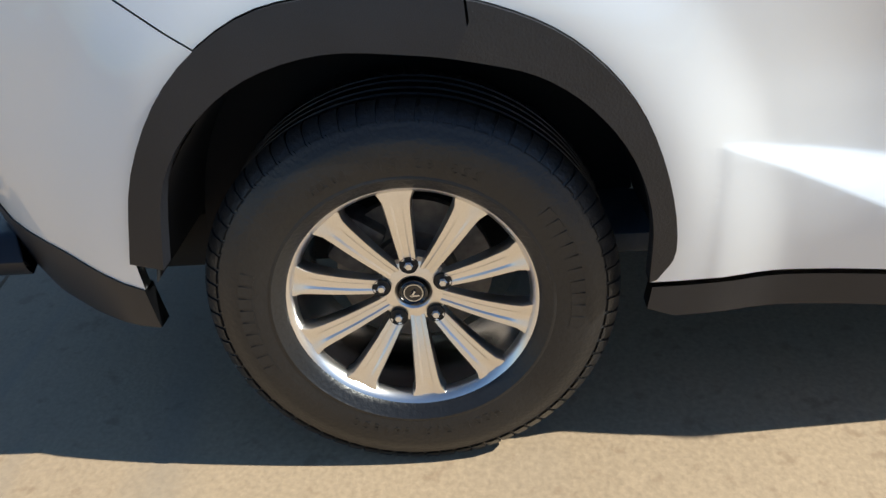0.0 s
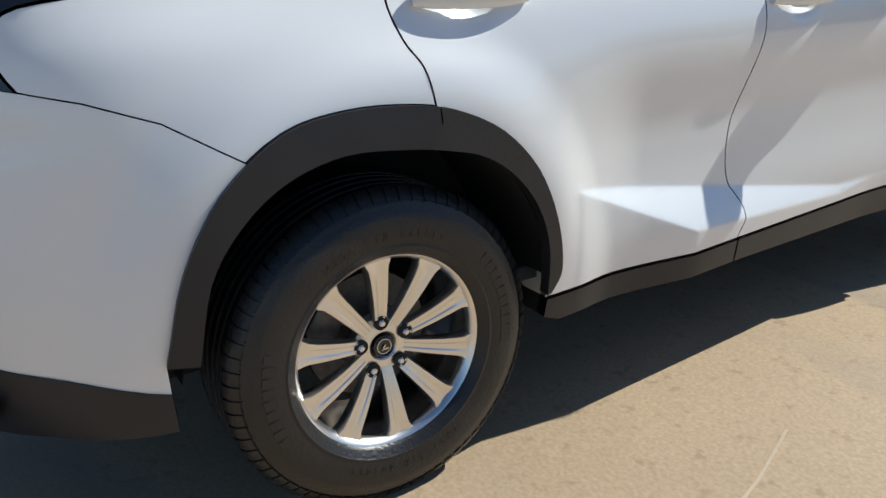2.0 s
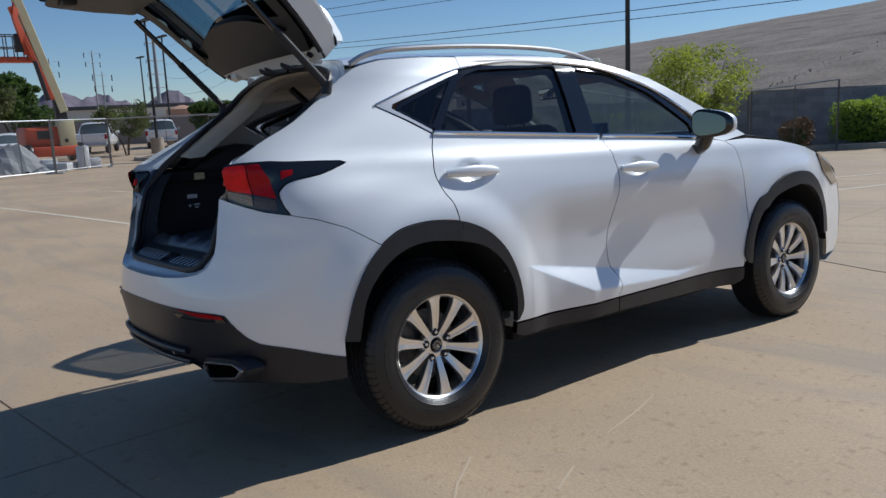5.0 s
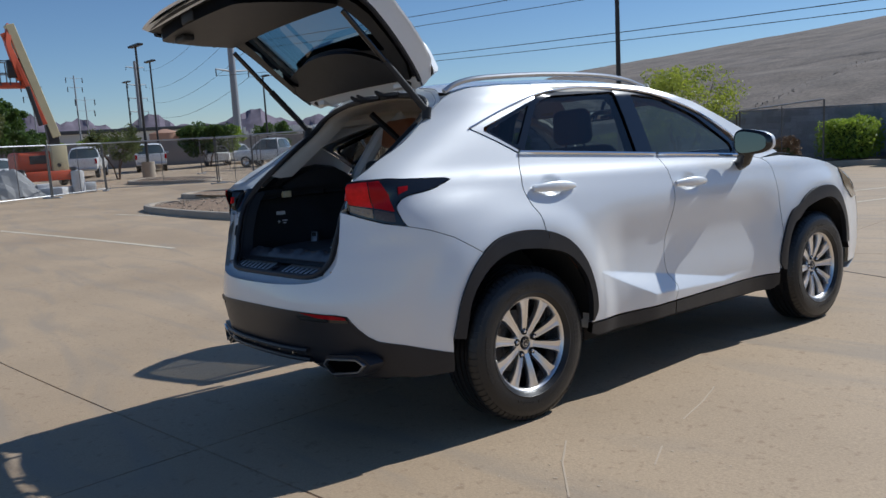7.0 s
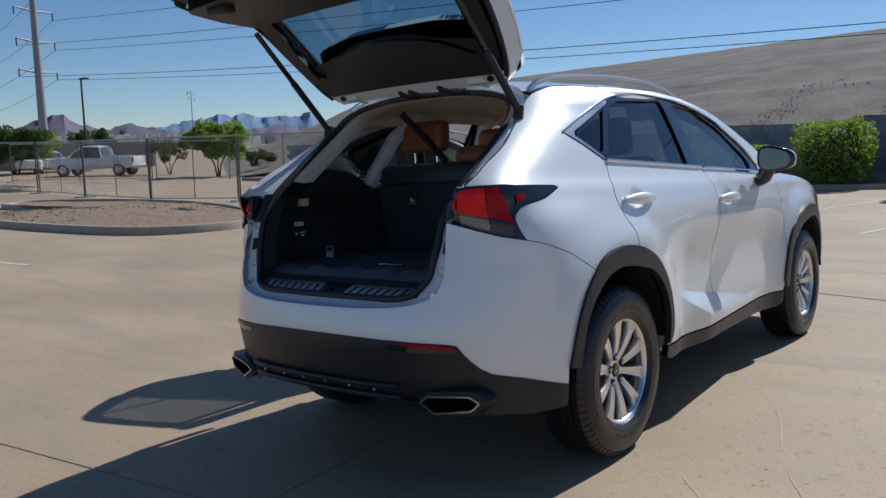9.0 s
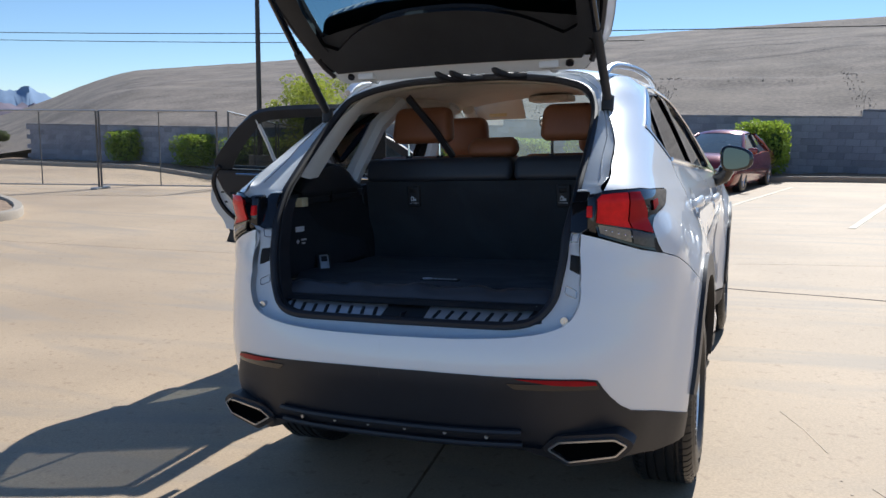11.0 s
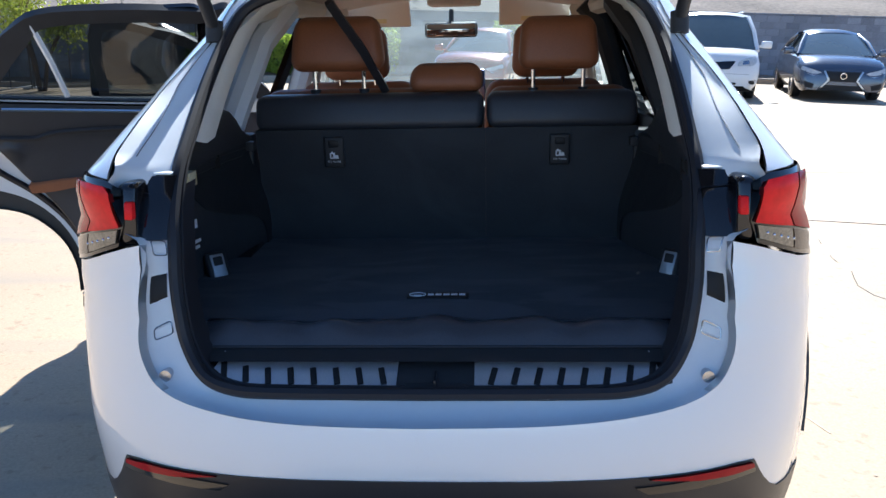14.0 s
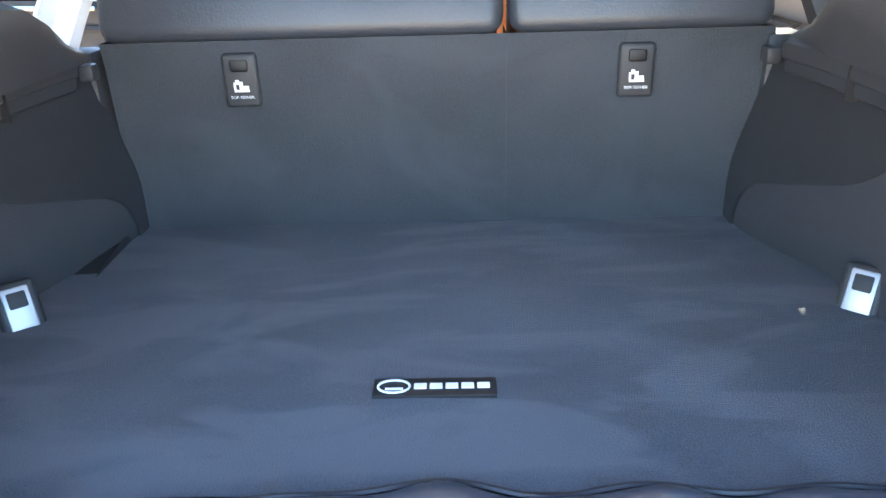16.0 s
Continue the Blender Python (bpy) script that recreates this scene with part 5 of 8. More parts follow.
for side in (1, -1):
    sg = Vector((side, 1, 1))
    wall_f = lambda u, v, off=0.0: (Vector((wall_x(u, v) - off, u, v)), Vector((-1, 0.0, 0.08)).normalized())
    panel("side_lining", [(-0.69, 0.815), (0.16, 0.815), (0.16, 1.15), (-0.64, 1.12)], FELT, car, side, thick=0, gap=0, f=wall_f, label="dark felt boot side lining")
    bound = crom([(-0.65, 1.048), (-0.5, 1.062), (-0.33, 1.082), (-0.27, 1.078), (-0.24, 1.03), (-0.19, 0.985), (-0.10, 0.955), (-0.02, 0.93), (0.04, 0.87), (0.06, 0.82)], 4)
    panel("side_panel", bound + [(0.15, 0.82), (0.15, 1.14), (-0.63, 1.12)], TRIM, car, side, off=0.005, thick=0.006, gap=0, f=wall_f, label="black plastic side panel")
    # shelf with a square lip, ending in front in a small bracket
    rows = []
    for y, x, z in ((-0.70, 0.55, 1.13), (-0.62, 0.567, 1.14), (-0.5, 0.582, 1.147), (-0.3, 0.592, 1.152), (-0.1, 0.58, 1.154), (0.015, 0.565, 1.154), (0.045, 0.585, 1.152)):
        rows.append([(side * (x + a), y, z + c_) for a, c_ in ((0.12, 0.016), (0.05, 0.008), (0.010, 0.004), (0.002, -0.001), (0.0, -0.008), (0.001, -0.024), (0.007, -0.027), (0.008, -0.046), (0.014, -0.05), (0.07, -0.052))])
    loft("side_ledge", rows, TRIM, car, "black plastic ledge")
    for y in (-0.42, -0.18):
        box("ledge_joint", (min(side * 0.582, side * 0.60), y - 0.0015, 1.10), (max(side * 0.582, side * 0.60), y + 0.0015, 1.152), BADGE, car, 0)
    box("ledge_bracket", (min(side * 0.545, side * 0.57), 0.02, 1.118), (max(side * 0.545, side * 0.57), 0.05, 1.145), TRIM, car, 0.005)
    rows = []
    for y, h in ((-0.46, 0.01), (-0.38, 0.06), (-0.29, 0.10), (-0.19, 0.115), (-0.11, 0.105), (-0.05, 0.075), (0.0, 0.035), (0.04, 0.02)):
        rows.append([(side * (x - (0 if side > 0 else 0.03)), y + 0.1 * dz, 1.15 + dz) for x, dz in ((0.582, 0.0), (0.586, h * 0.5), (0.60, h * 0.9), (0.63, h), (0.70, h + 0.01))])
    loft("side_hump", rows, TRIM, car)
    # rear pillar lining
    rows = []
    for y, z, x in ((-0.505, 1.215, 0.568), (-0.46, 1.262, 0.566), (-0.38, 1.345, 0.558), (-0.25, 1.445, 0.542), (-0.19, 1.52, 0.47)):
        rows.append([(side * x, y + 0.01, z), (side * (x + 0.02), y + 0.03, z + 0.012), (side * (x + 0.055), y + 0.075, z + 0.02), (side * (x + 0.085), y + 0.12, z + 0.01)])
    loft("pillar_lining", rows, BEIGE, car, "beige rear pillar lining")
    rows = []
    for y, z, x in ((-0.62, 1.14, 0.572), (-0.585, 1.172, 0.572), (-0.51, 1.235, 0.566)):
        rows.append([(side * x, y + 0.01, z), (side * (x + 0.03), y + 0.05, z + 0.02), (side * (x + 0.08), y + 0.13, z + 0.03), (side * (x + 0.09), y + 0.22, z + 0.0)])
    loft("pillar_base", rows, TRIM, car, "black plastic pillar base")
    # hook plate low on the wall
    m = Matrix.Translation((0.606 if side > 0 else -0.582, -0.275, 0.853)) @ Matrix.Rotation(radians(-side * 42), 4, "Z") @ Matrix.Rotation(radians(-24), 4, "X")
    bm = bmesh.new()
    add_box(bm, (-0.030, -0.010, -0.040), (0.030, 0.012, 0.040), 0.009, 3)
    hk = part("tie_hook", bm, TRIM, car, "black tie-down bezel with a bright hook", m=m)
    box("hook_plate", (-0.019, -0.0135, -0.031), (0.019, -0.008, 0.031), HOOKM, hk, 0.003)
    box("hook_recess", (-0.0135, -0.0145, 0.0), (0.0135, -0.010, 0.025), BADGE, hk, 0.003)
    lx = 0.597 if side > 0 else -0.563
    box("load_lamp", (min(lx, lx + side * 0.06), -0.455, 1.098), (max(lx, lx + side * 0.06), -0.405, 1.134), LOADL, car, 0.004, "small pale load lamp")

# load sill and its slotted metal plates, both curling up and forward at the ends
def sill_end(x):
    return max(0.0, (abs(x - 0.0225) - 0.31) / 0.135) ** 2


rows = []
for x in np.linspace(-0.445, 0.49, 31):
    e = sill_end(x)
    rows.append([(x, y + 0.018 * e, z + 0.012 * e) for y, z in ((-0.855, 0.758), (-0.850, 0.768), (-0.798, 0.788), (-0.772, 0.797), (-0.752, 0.800), (-0.735, 0.806), (-0.728, 0.83))])
loft("load_sill", rows, TRIM, car, "black plastic load sill")
for x0, x1 in ((-0.428, -0.048), (0.106, 0.475)):
    bm = bmesh.new()
    g = []
    for x in np.linspace(x0, x1, 15):
        e = sill_end(x)
        xi = x + (0.018 if x == x0 < 0 else -0.018 if x == x1 > 0.4 else 0)
        g.append([bm.verts.new((x + (xi - x) * v, y + 0.018 * e, z + 0.012 * e)) for v, y, z in ((0, -0.8515, 0.7685), (0.15, -0.842, 0.7745), (0.6, -0.815, 0.786), (1, -0.780, 0.8005))])
    for a, c in zip(g, g[1:]):
        for j in range(3):
            bm.faces.new((a[j], a[j + 1], c[j + 1], c[j]))
    r_ = bmesh.ops.extrude_face_region(bm, geom=bm.faces[:])
    bmesh.ops.translate(bm, verts=[v for v in r_["geom"] if isinstance(v, bmesh.types.BMVert)], vec=(0, 0, -0.005))
    pt = part("sill_plate", bm, PLATE, car, "brushed steel sill plate with black slots")
    for k in range(8):
        x = x0 + (x1 - x0) * (k + 0.72) / 8.25
        e = sill_end(x)
        bm = bmesh.new()
        add_box(bm, (-0.0062, -0.004, -0.001), (0.0062, 0.042, 0.0022), 0.002)
        part("slot", bm, BADGE, pt, m=Matrix.Translation((x, -0.838 + 0.018 * e, 0.7768 + 0.012 * e)) @ Matrix.Rotation(0.40, 4, "X") @ Matrix.Rotation(0.22 if x0 < 0 else -0.22, 4, "Z"))
box("sill_catch", (-0.034, -0.852, 0.757), (0.090, -0.785, 0.775), TRIM, car, 0.006)
box("sill_catch_rib", (0.026, -0.850, 0.772), (0.031, -0.795, 0.787), CLAD, car, 0.001)

# back rests of the rear bench, split at x = 0.131
for x0, x1 in ((-0.553, 0.129), (0.137, 0.577)):
    bench = empty("rear_seat", None, car)
    rows = []
    for z, y, pinch in ((0.79, 0.102, -0.022), (0.85, 0.1, -0.019), (0.95, 0.096, -0.014), (1.05, 0.091, -0.009), (1.14, 0.084, -0.004), (1.17, 0.081, 0.0)):
        a = x0 + (-0.2 * pinch if x0 < 0 else -0.0038)
        c = x1 - (pinch if x1 > 0.3 else -0.0038)
        rows.append([(x, y, z) for x in np.linspace(a, c, 9)])
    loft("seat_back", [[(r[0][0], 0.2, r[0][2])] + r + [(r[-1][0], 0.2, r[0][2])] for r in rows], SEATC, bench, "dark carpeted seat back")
    bm = bmesh.new()
    add_box(bm, (x0, 0.066, 1.168), (x1, 0.17, 1.27), 0.028, 4)
    for v in bm.verts:
        v.co.y += (v.co.z - 1.168) * 0.25
    part("seat_top", bm, VINYL, bench, "black vinyl seat top")
    bm = bmesh.new()
    add_box(bm, (x0 + 0.006, 0.175, 0.75), (x1 - 0.006, 0.31, 1.278), 0.04, 4)
    for v in bm.verts:
        v.co.y += (v.co.z - 0.75) * -0.05 + 0.02
    part("seat_front", bm, TAN, bench, "tan leather back rest")
    bm = bmesh.new()
    add_box(bm, (x0, 0.26, 0.55), (x1, 0.82, 0.78), 0.05, 4)
    part("seat_cushion", bm, TAN, bench)
for side in (1, -1):
    box("seat_bolster", (min(side * 0.565, side * 0.63), 0.075, 0.83), (max(side * 0.565, side * 0.63), 0.14, 1.16), TRIM, car, 0.012)
for x, w, h, z in ((-0.312, 0.142, 0.160, 1.335), (0.353, 0.120, 0.155, 1.33), (0.016, 0.114, 0.085, 1.268)):
    hr = empty("head_rest", Matrix.Translation((x, 0.185, z)), car)
    bm = bmesh.new()
    add_box(bm, (-w, -0.045, 0), (w, 0.055, h), 0.035, 4)
    for v in bm.verts:
        k = v.co.z / h
        v.co.x *= 1 - 0.13 * k * k
        v.co.y += 0.03 * k * k
    part("head_rest_pad", bm, TAN, hr, "tan leather head rest")
    if h > 0.12:
        for s_ in (-0.075, 0.075):
            tube("head_rest_post", [(s_, 0.01, -0.07), (s_, 0.01, 0.02)], 0.0065, CHROME, hr, 8)
            tube("post_collar", [(s_, 0.01, -0.066), (s_, 0.01, -0.054)], 0.016, TRIM, hr, 10)
for x in (-0.319, 0.351):
    t_ = empty("tether_plate", Matrix.Translation((x, 0.086, 1.104)) @ Matrix.Rotation(radians(3), 4, "X"), car)
    bm = bmesh.new()
    add_box(bm, (-0.03, -0.012, -0.046), (0.03, 0.006, 0.046), 0.007, 3)
    part("tether_cover", bm, TRIM, t_, "black tether cover with white print")
    box("tether_recess", (-0.015, -0.0135, 0.016), (0.015, -0.011, 0.036), BADGE, t_, 0.004)
    bm = bmesh.new()
    me = text_mesh("TOP-TETHER", 0.0095, 0.0003)
    me.transform(Matrix.Translation((0, -0.0128, -0.034)) @ Matrix.Rotation(radians(90), 4, "X"))
    bm.from_mesh(me)
    bpy.data.meshes.remove(me)
    for a, c in (((-0.016, -0.0135, -0.018), (0.018, -0.0125, -0.013)), ((-0.004, -0.0135, -0.013), (0.017, -0.0125, -0.004)), ((-0.017, -0.0135, -0.013), (-0.012, -0.0125, 0.004)), ((-0.012, -0.0135, 0.0), (-0.004, -0.0125, 0.01)), ((-0.004, -0.0135, -0.004), (0.004, -0.0125, 0.006))):
        add_box(bm, a, c, 0)
    for v in bm.verts:
        v.co = Vector((v.co.x * 0.74, v.co.y, -0.02 + (v.co.z + 0.02) * 0.74))
    part("tether_print", bm, PRINT, t_, smooth=False)

# first-aid pocket marks on the side lining
bm = bmesh.new()
wall_m = Matrix.Translation((-0.560, -0.48, 0.965)) @ Matrix.Rotation(radians(82), 4, "Z")
for a, c in (((-0.03, -0.003, 0.04), (0.02, 0, 0.06)), ((-0.028, -0.003, 0.0), (-0.012, 0, 0.005)), ((-0.0225, -0.003, -0.0055), (-0.0175, 0, 0.0105)), ((0.0, -0.003, 0.004), (0.03, 0, 0.011)), ((0.004, -0.003, -0.01), (0.022, 0, -0.003))):
    add_box(bm, a, c, 0)
tagged(part("pocket_print", bm, PRINT, car, "white cross and label on the side pocket", m=wall_m, smooth=False), kind="stuff")

# front seats, dash, mirror, visors
for x in (-0.37, 0.37):
    fs = empty("front_seat", Matrix.Translation((x, 1.15, 0)), car)
    bm = bmesh.new()
    add_box(bm, (-0.25, -0.06, 0.6), (0.25, 0.08, 1.26), 0.06, 4)
    for v in bm.verts:
        v.co.y -= (v.co.z - 0.6) * 0.28
        v.co.x *= 1 - 0.2 * max(0, v.co.z - 0.9)
    part("seat_back", bm, TAN, fs, "tan leather front seat back")
    bm = bmesh.new()
    add_box(bm, (-0.25, 0.0, 0.5), (0.25, 0.52, 0.68), 0.05, 3)
    part("seat_cushion", bm, TAN, fs)
    bm = bmesh.new()
    add_box(bm, (-0.13, -0.28, 1.27), (0.13, -0.18, 1.47), 0.045, 4)
    for v in bm.verts:
        v.co.x *= 1 - 0.9 * max(0, v.co.z - 1.33) ** 1.2
    part("head_rest_pad", bm, TAN, fs)
    for s_ in (-0.07, 0.07):
        tube("head_rest_post", [(s_, -0.2, 1.2), (s_, -0.22, 1.3)], 0.007, CHROME, fs, 8)
box("dashboard", (-0.72, 1.95, 0.75), (0.72, 2.42, 1.08), TRIM, car, 0.06, "dark dashboard", seg=4)
SCREEN = mat("screen_blue", (0.02, 0.04, 0.12), 0.15, var=0.1, coat=1)
box("dash_screen", (-0.01, 1.90, 1.10), (0.137, 1.92, 1.262), SCREEN, car, 0.006, "dark blue centre screen")
bm = bmesh.new()
ringpts = [(-0.37 + 0.185 * math.cos(a), 1.78 + 0.06 * math.sin(a), 1.02 + 0.175 * math.sin(a)) for a in (2 * math.pi * k / 28 for k in range(29))]
add_tube(bm, ringpts, 0.016, 8, cap=False)
part("steering_wheel", bm, VINYL, car)
im = empty("inner_mirror", Matrix.Translation((-0.022, 1.62, 1.458)), car)
bm = bmesh.new()
add_box(bm, (-0.125, -0.02, -0.035), (0.125, 0.02, 0.035), 0.018, 4)
part("mirror_case", bm, TRIM, im, "black inner mirror")
box("mirror_face", (-0.115, -0.0225, -0.028), (0.115, -0.018, 0.028), MIRROR, im, 0.002)
tube("mirror_stem", [(0, 0.015, 0.02), (0, 0.05, 0.09)], 0.012, TRIM, im, 8)
for x in (-0.36, 0.36):
    bm = bmesh.new()
    add_box(bm, (x - 0.16, 1.50, 1.475), (x + 0.16, 1.522, 1.60), 0.01, 3)
    for v in bm.verts:
        v.co.y -= (v.co.z - 1.475) * 0.7
    part("sun_visor", bm, BEIGE, car)
    box("visor_label", (x - 0.06, 1.475, 1.492), (x + 0.05, 1.477, 1.53), LABEL, car, 0.001)
box("roof_console", (-0.12, 1.22, 1.555), (0.12, 1.42, 1.59), BEIGE, car, 0.012)
for side in (1, -1):
    # pillars and sills inside
    bm = bmesh.new()
    add_tube(bm, [(side * 0.77, 1.05, 0.4), (side * 0.76, 1.05, 0.8), (side * 0.71, 1.05, 1.15), (side * 0.60, 1.05, 1.48), (side * 0.53, 1.05, 1.55)], 0.045, 8)
    part("pillar_inner", bm, TRIM if side > 0 else JAMB, car)
    bm = bmesh.new()
    add_tube(bm, [(side * 0.73, 2.22, 1.10), (side * 0.67, 1.98, 1.27), (side * 0.60, 1.63, 1.44), (side * 0.53, 1.28, 1.535)], 0.035, 8)
    part("pillar_inner", bm, BEIGE, car)
    bm = bmesh.new()
    add_tube(bm, [(side * 0.72, 0.0, 0.92), (side * 0.71, 0.02, 1.05), (side * 0.66, 0.10, 1.22), (side * 0.60, 0.22, 1.42), (side * 0.54, 0.36, 1.53)], 0.04, 8)
    part("pillar_inner", bm, JAMB if side < 0 else TRIM, car)
    tube("roof_trim", [(side * 0.56, -0.08, 1.505), (side * 0.585, 0.3, 1.53), (side * 0.582, 0.7, 1.545), (side * 0.575, 1.2, 1.54)], 0.04, BEIGE, car, 8)
    box("sill_inner", (min(side * 0.70, side * 0.83), 0.475, 0.33), (max(side * 0.70, side * 0.83), 2.15, 0.46), JAMB, car, 0.02)
box("door_lining", (0.76, 0.47, 0.42), (0.80, 2.1, 1.12), VINYL, car, 0.015)
box("door_lining", (0.76, 0.12, 0.90), (0.80, 0.468, 1.12), VINYL, car, 0.015)
box("cabin_floor", (-0.78, 0.3, 0.38), (0.78, 2.2, 0.42), CARPET, car, 0.005)
tube("belt_strap", [(-0.19, 0.19, 1.275), (-0.25, 0.10, 1.40), (-0.33, 0.0, 1.53)], 0.018, SEAL, car, 4, "black centre seat belt strap")

# the car's centre line lies at x = 0.0225: draw its far side in by 45 mm, and the tailgate's near side out
FITTED = {"side_lining", "side_panel", "side_ledge", "ledge_joint", "ledge_bracket", "side_hump", "tie_hook", "load_lamp", "pocket_print", "seat_bolster", "sill_plate", "sill_catch", "sill_catch_rib", "dash_screen", "sun_visor", "visor_label"}


def kind_of(ob):
    return ob.name.split(".")[0]


def draw_in(ob, far, near):
    for v in ob.data.vertices:
        v.co.x += far * min(1, max(0, -v.co.x / 0.45)) + near * min(1, max(0, v.co.x / 0.45))
    for c in ob.children:
        if c.type == "MESH" and c.matrix_basis == Matrix.Identity(4):
            draw_in(c, far, near)


for ob in list(car.children):
    if kind_of(ob) in FITTED:
        continue
    if kind_of(ob) == "wheel":
        if ob.matrix_basis.translation.x < 0:
            ob.matrix_basis = Matrix.Translation((0.045, 0, 0)) @ ob.matrix_basis
    elif ob.type == "MESH" and ob.matrix_basis != Matrix.Identity(4):
        ob.matrix_basis = Matrix.Translation((0.045, 0, 0)) @ ob.matrix_basis
    elif ob.type == "MESH":
        draw_in(ob, *((0.01, 0.03) if ob is gate else (0.045, 0.0)))

# ---- loose mat in the load bay ----
mat_ob = empty("cargo_mat", CAR)
tagged(mat_ob, "dark carpet boot mat with a vinyl front flap", "floor mat")
rows = []
for k in range(33):
    y = -0.655 + 0.768 * k / 32
    lo = -float(np.interp(y, (-0.655, -0.48, -0.345, -0.24, 0.06, 0.115), (0.478, 0.585, 0.645, 0.625, 0.575, 0.57)))
    hi = float(np.interp(y, (-0.655, -0.635, -0.452, -0.3, 0.06, 0.115), (0.54, 0.551, 0.648, 0.625, 0.575, 0.57)))
    rows.append([(lo + (hi - lo) * j / 30, y, 0.8315 + 0.0015 * math.sin(9 * j / 15 + 14 * y)) for j in range(31)])
loft("mat_carpet", rows, CARPET, mat_ob)
def flap_wave(x):
    return 0.009 * math.sin(8.5 * x + 0.9) + 0.008 * math.sin(19 * x + 2) * math.exp(-((x - 0.02) / 0.25) ** 2) + 0.005 * math.sin(37 * x) + 0.05 * max(0, x - 0.2) * 0.8 + 0.006 * math.exp(-((x + 0.46) / 0.05) ** 2)


rows = []
for x in np.linspace(-0.478, 0.522, 75):
    b_ = flap_wave(x)
    k_ = 0.004 * math.sin(31 * x + 1) + 0.003 * math.sin(57 * x)
    rows.append([(x, -0.672 + b_, 0.832), (x, -0.676 + b_, 0.846 + k_ * 0.5), (x, -0.684 + b_ * 0.9, 0.853 + k_), (x, -0.70 + b_ * 0.6, 0.856 + k_), (x, -0.720 + b_ * 0.2, 0.849 + k_), (x, -0.738 + 0.3 * k_, 0.832 + k_ * 0.6), (x, -0.7465, 0.818), (x, -0.744, 0.807)])
loft("mat_flap", rows, FLAPM, mat_ob, "creased black vinyl flap")
for dy, z in ((-0.674, 0.8475), (-0.665, 0.838)):
    tube("flap_piping", [(x, dy + flap_wave(x), z + 0.002 * math.sin(31 * x + 1)) for x in np.linspace(-0.474, 0.518, 80)], 0.0034, SEAL if dy < -0.67 else VINYL, mat_ob, 6)
tube("flap_piping", [(x, -0.7485, 0.8165) for x in np.linspace(-0.470, 0.515, 40)], 0.0034, SEAL, mat_ob, 6)
bdg = box("badge", (-0.058, -0.488, 0.830), (0.089, -0.450, 0.8365), BADGE, mat_ob, 0.001, "black woven badge with silver marks")
el = [(-0.033 + 0.019 * math.cos(a), -0.469 + 0.0135 * math.sin(a), 0.8372) for a in (2 * math.pi * k / 28 for k in range(29))]
tube("badge_ring", el, 0.0015, SILVER, bdg, 6)
box("badge_stroke", (-0.043, -0.476, 0.8365), (-0.022, -0.4725, 0.838), SILVER, bdg, 0)
for k in range(5):
    box("badge_bar", (-0.009 + 0.0188 * k, -0.475, 0.8365), (0.006 + 0.0188 * k, -0.463, 0.838), SILVER, bdg, 0.0006, seg=1)

from mathutils.bvhtree import BVHTree


# ---- surroundings ----
KERB = mat("kerb_concrete", (0.37, 0.315, 0.25), 0.8, var=0.15, scale=3, fine=40, bump=0.2)
GRAVEL = mat("gravel_soil", (0.27, 0.185, 0.12), 0.95, var=0.75, scale=9, fine=26, bump=1.0)
STONE = mat("gravel_stone", (0.33, 0.27, 0.21), 0.9, var=0.35, scale=1.5)
STRIPE = mat("worn_stripe_paint", (0.60, 0.52, 0.39), 0.75, var=0.2, scale=5, fine=40)
JOINT = mat("joint_filler", (0.07, 0.06, 0.05), 0.9, var=0.3)
SCRATCH = mat("pale_scratch", (0.50, 0.40, 0.29), 0.85, var=0.1)
BLOCKM = mat("grey_block", (0.25, 0.262, 0.30), 0.9, var=0.2, scale=2, fine=30, bump=0.25)
HILLM = mat("hill_gravel", (0.18, 0.148, 0.122), 1.0, var=0.6, scale=0.5, fine=7.0, bump=0.8, wear=(0.28, 0.23, 0.18), wear_amount=0.6)
LEAF = mat("leaf_green", (0.24, 0.34, 0.05), 0.55, var=0.4, scale=3, fine=30)
LEAFY = mat("leaf_yellow_green", (0.27, 0.33, 0.06), 0.5, var=0.4, scale=3, fine=30)
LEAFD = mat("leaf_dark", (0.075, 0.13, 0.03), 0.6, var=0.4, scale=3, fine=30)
LEAFO = mat("leaf_olive", (0.10, 0.125, 0.045), 0.6, var=0.4, scale=3, fine=30)
for leafm, glow in ((LEAF, (0.34, 0.44, 0.05)), (LEAFY, (0.42, 0.46, 0.06)), (LEAFD, (0.10, 0.16, 0.03)), (LEAFO, (0.15, 0.17, 0.05))):
    t = leafm.node_tree
    thin, mx = t.nodes.new("ShaderNodeBsdfTranslucent"), t.nodes.new("ShaderNodeMixShader")
    thin.inputs[0].default_value = (*glow, 1)
    mx.inputs[0].default_value = 0.45
    t.links.new(t.nodes["Principled BSDF"].outputs[0], mx.inputs[1])
    t.links.new(thin.outputs[0], mx.inputs[2])
    t.links.new(mx.outputs[0], t.nodes["Material Output"].inputs[0])
BARK = mat("bark", (0.12, 0.085, 0.06), 0.9, var=0.3, scale=8, bump=0.5)
GALV = mat("galvanised", (0.42, 0.43, 0.44), 0.45, metal=0.7, var=0.1)
POST = mat("weathered_post", (0.13, 0.125, 0.12), 0.6, metal=0.3, var=0.2)
POLE = mat("dark_pole", (0.03, 0.027, 0.026), 0.5, var=0.2)
STEELG = mat("grey_steel_pole", (0.26, 0.27, 0.29), 0.55, var=0.1)
LIFTR = mat("lift_orange", (0.55, 0.085, 0.03), 0.5, var=0.15, scale=3)
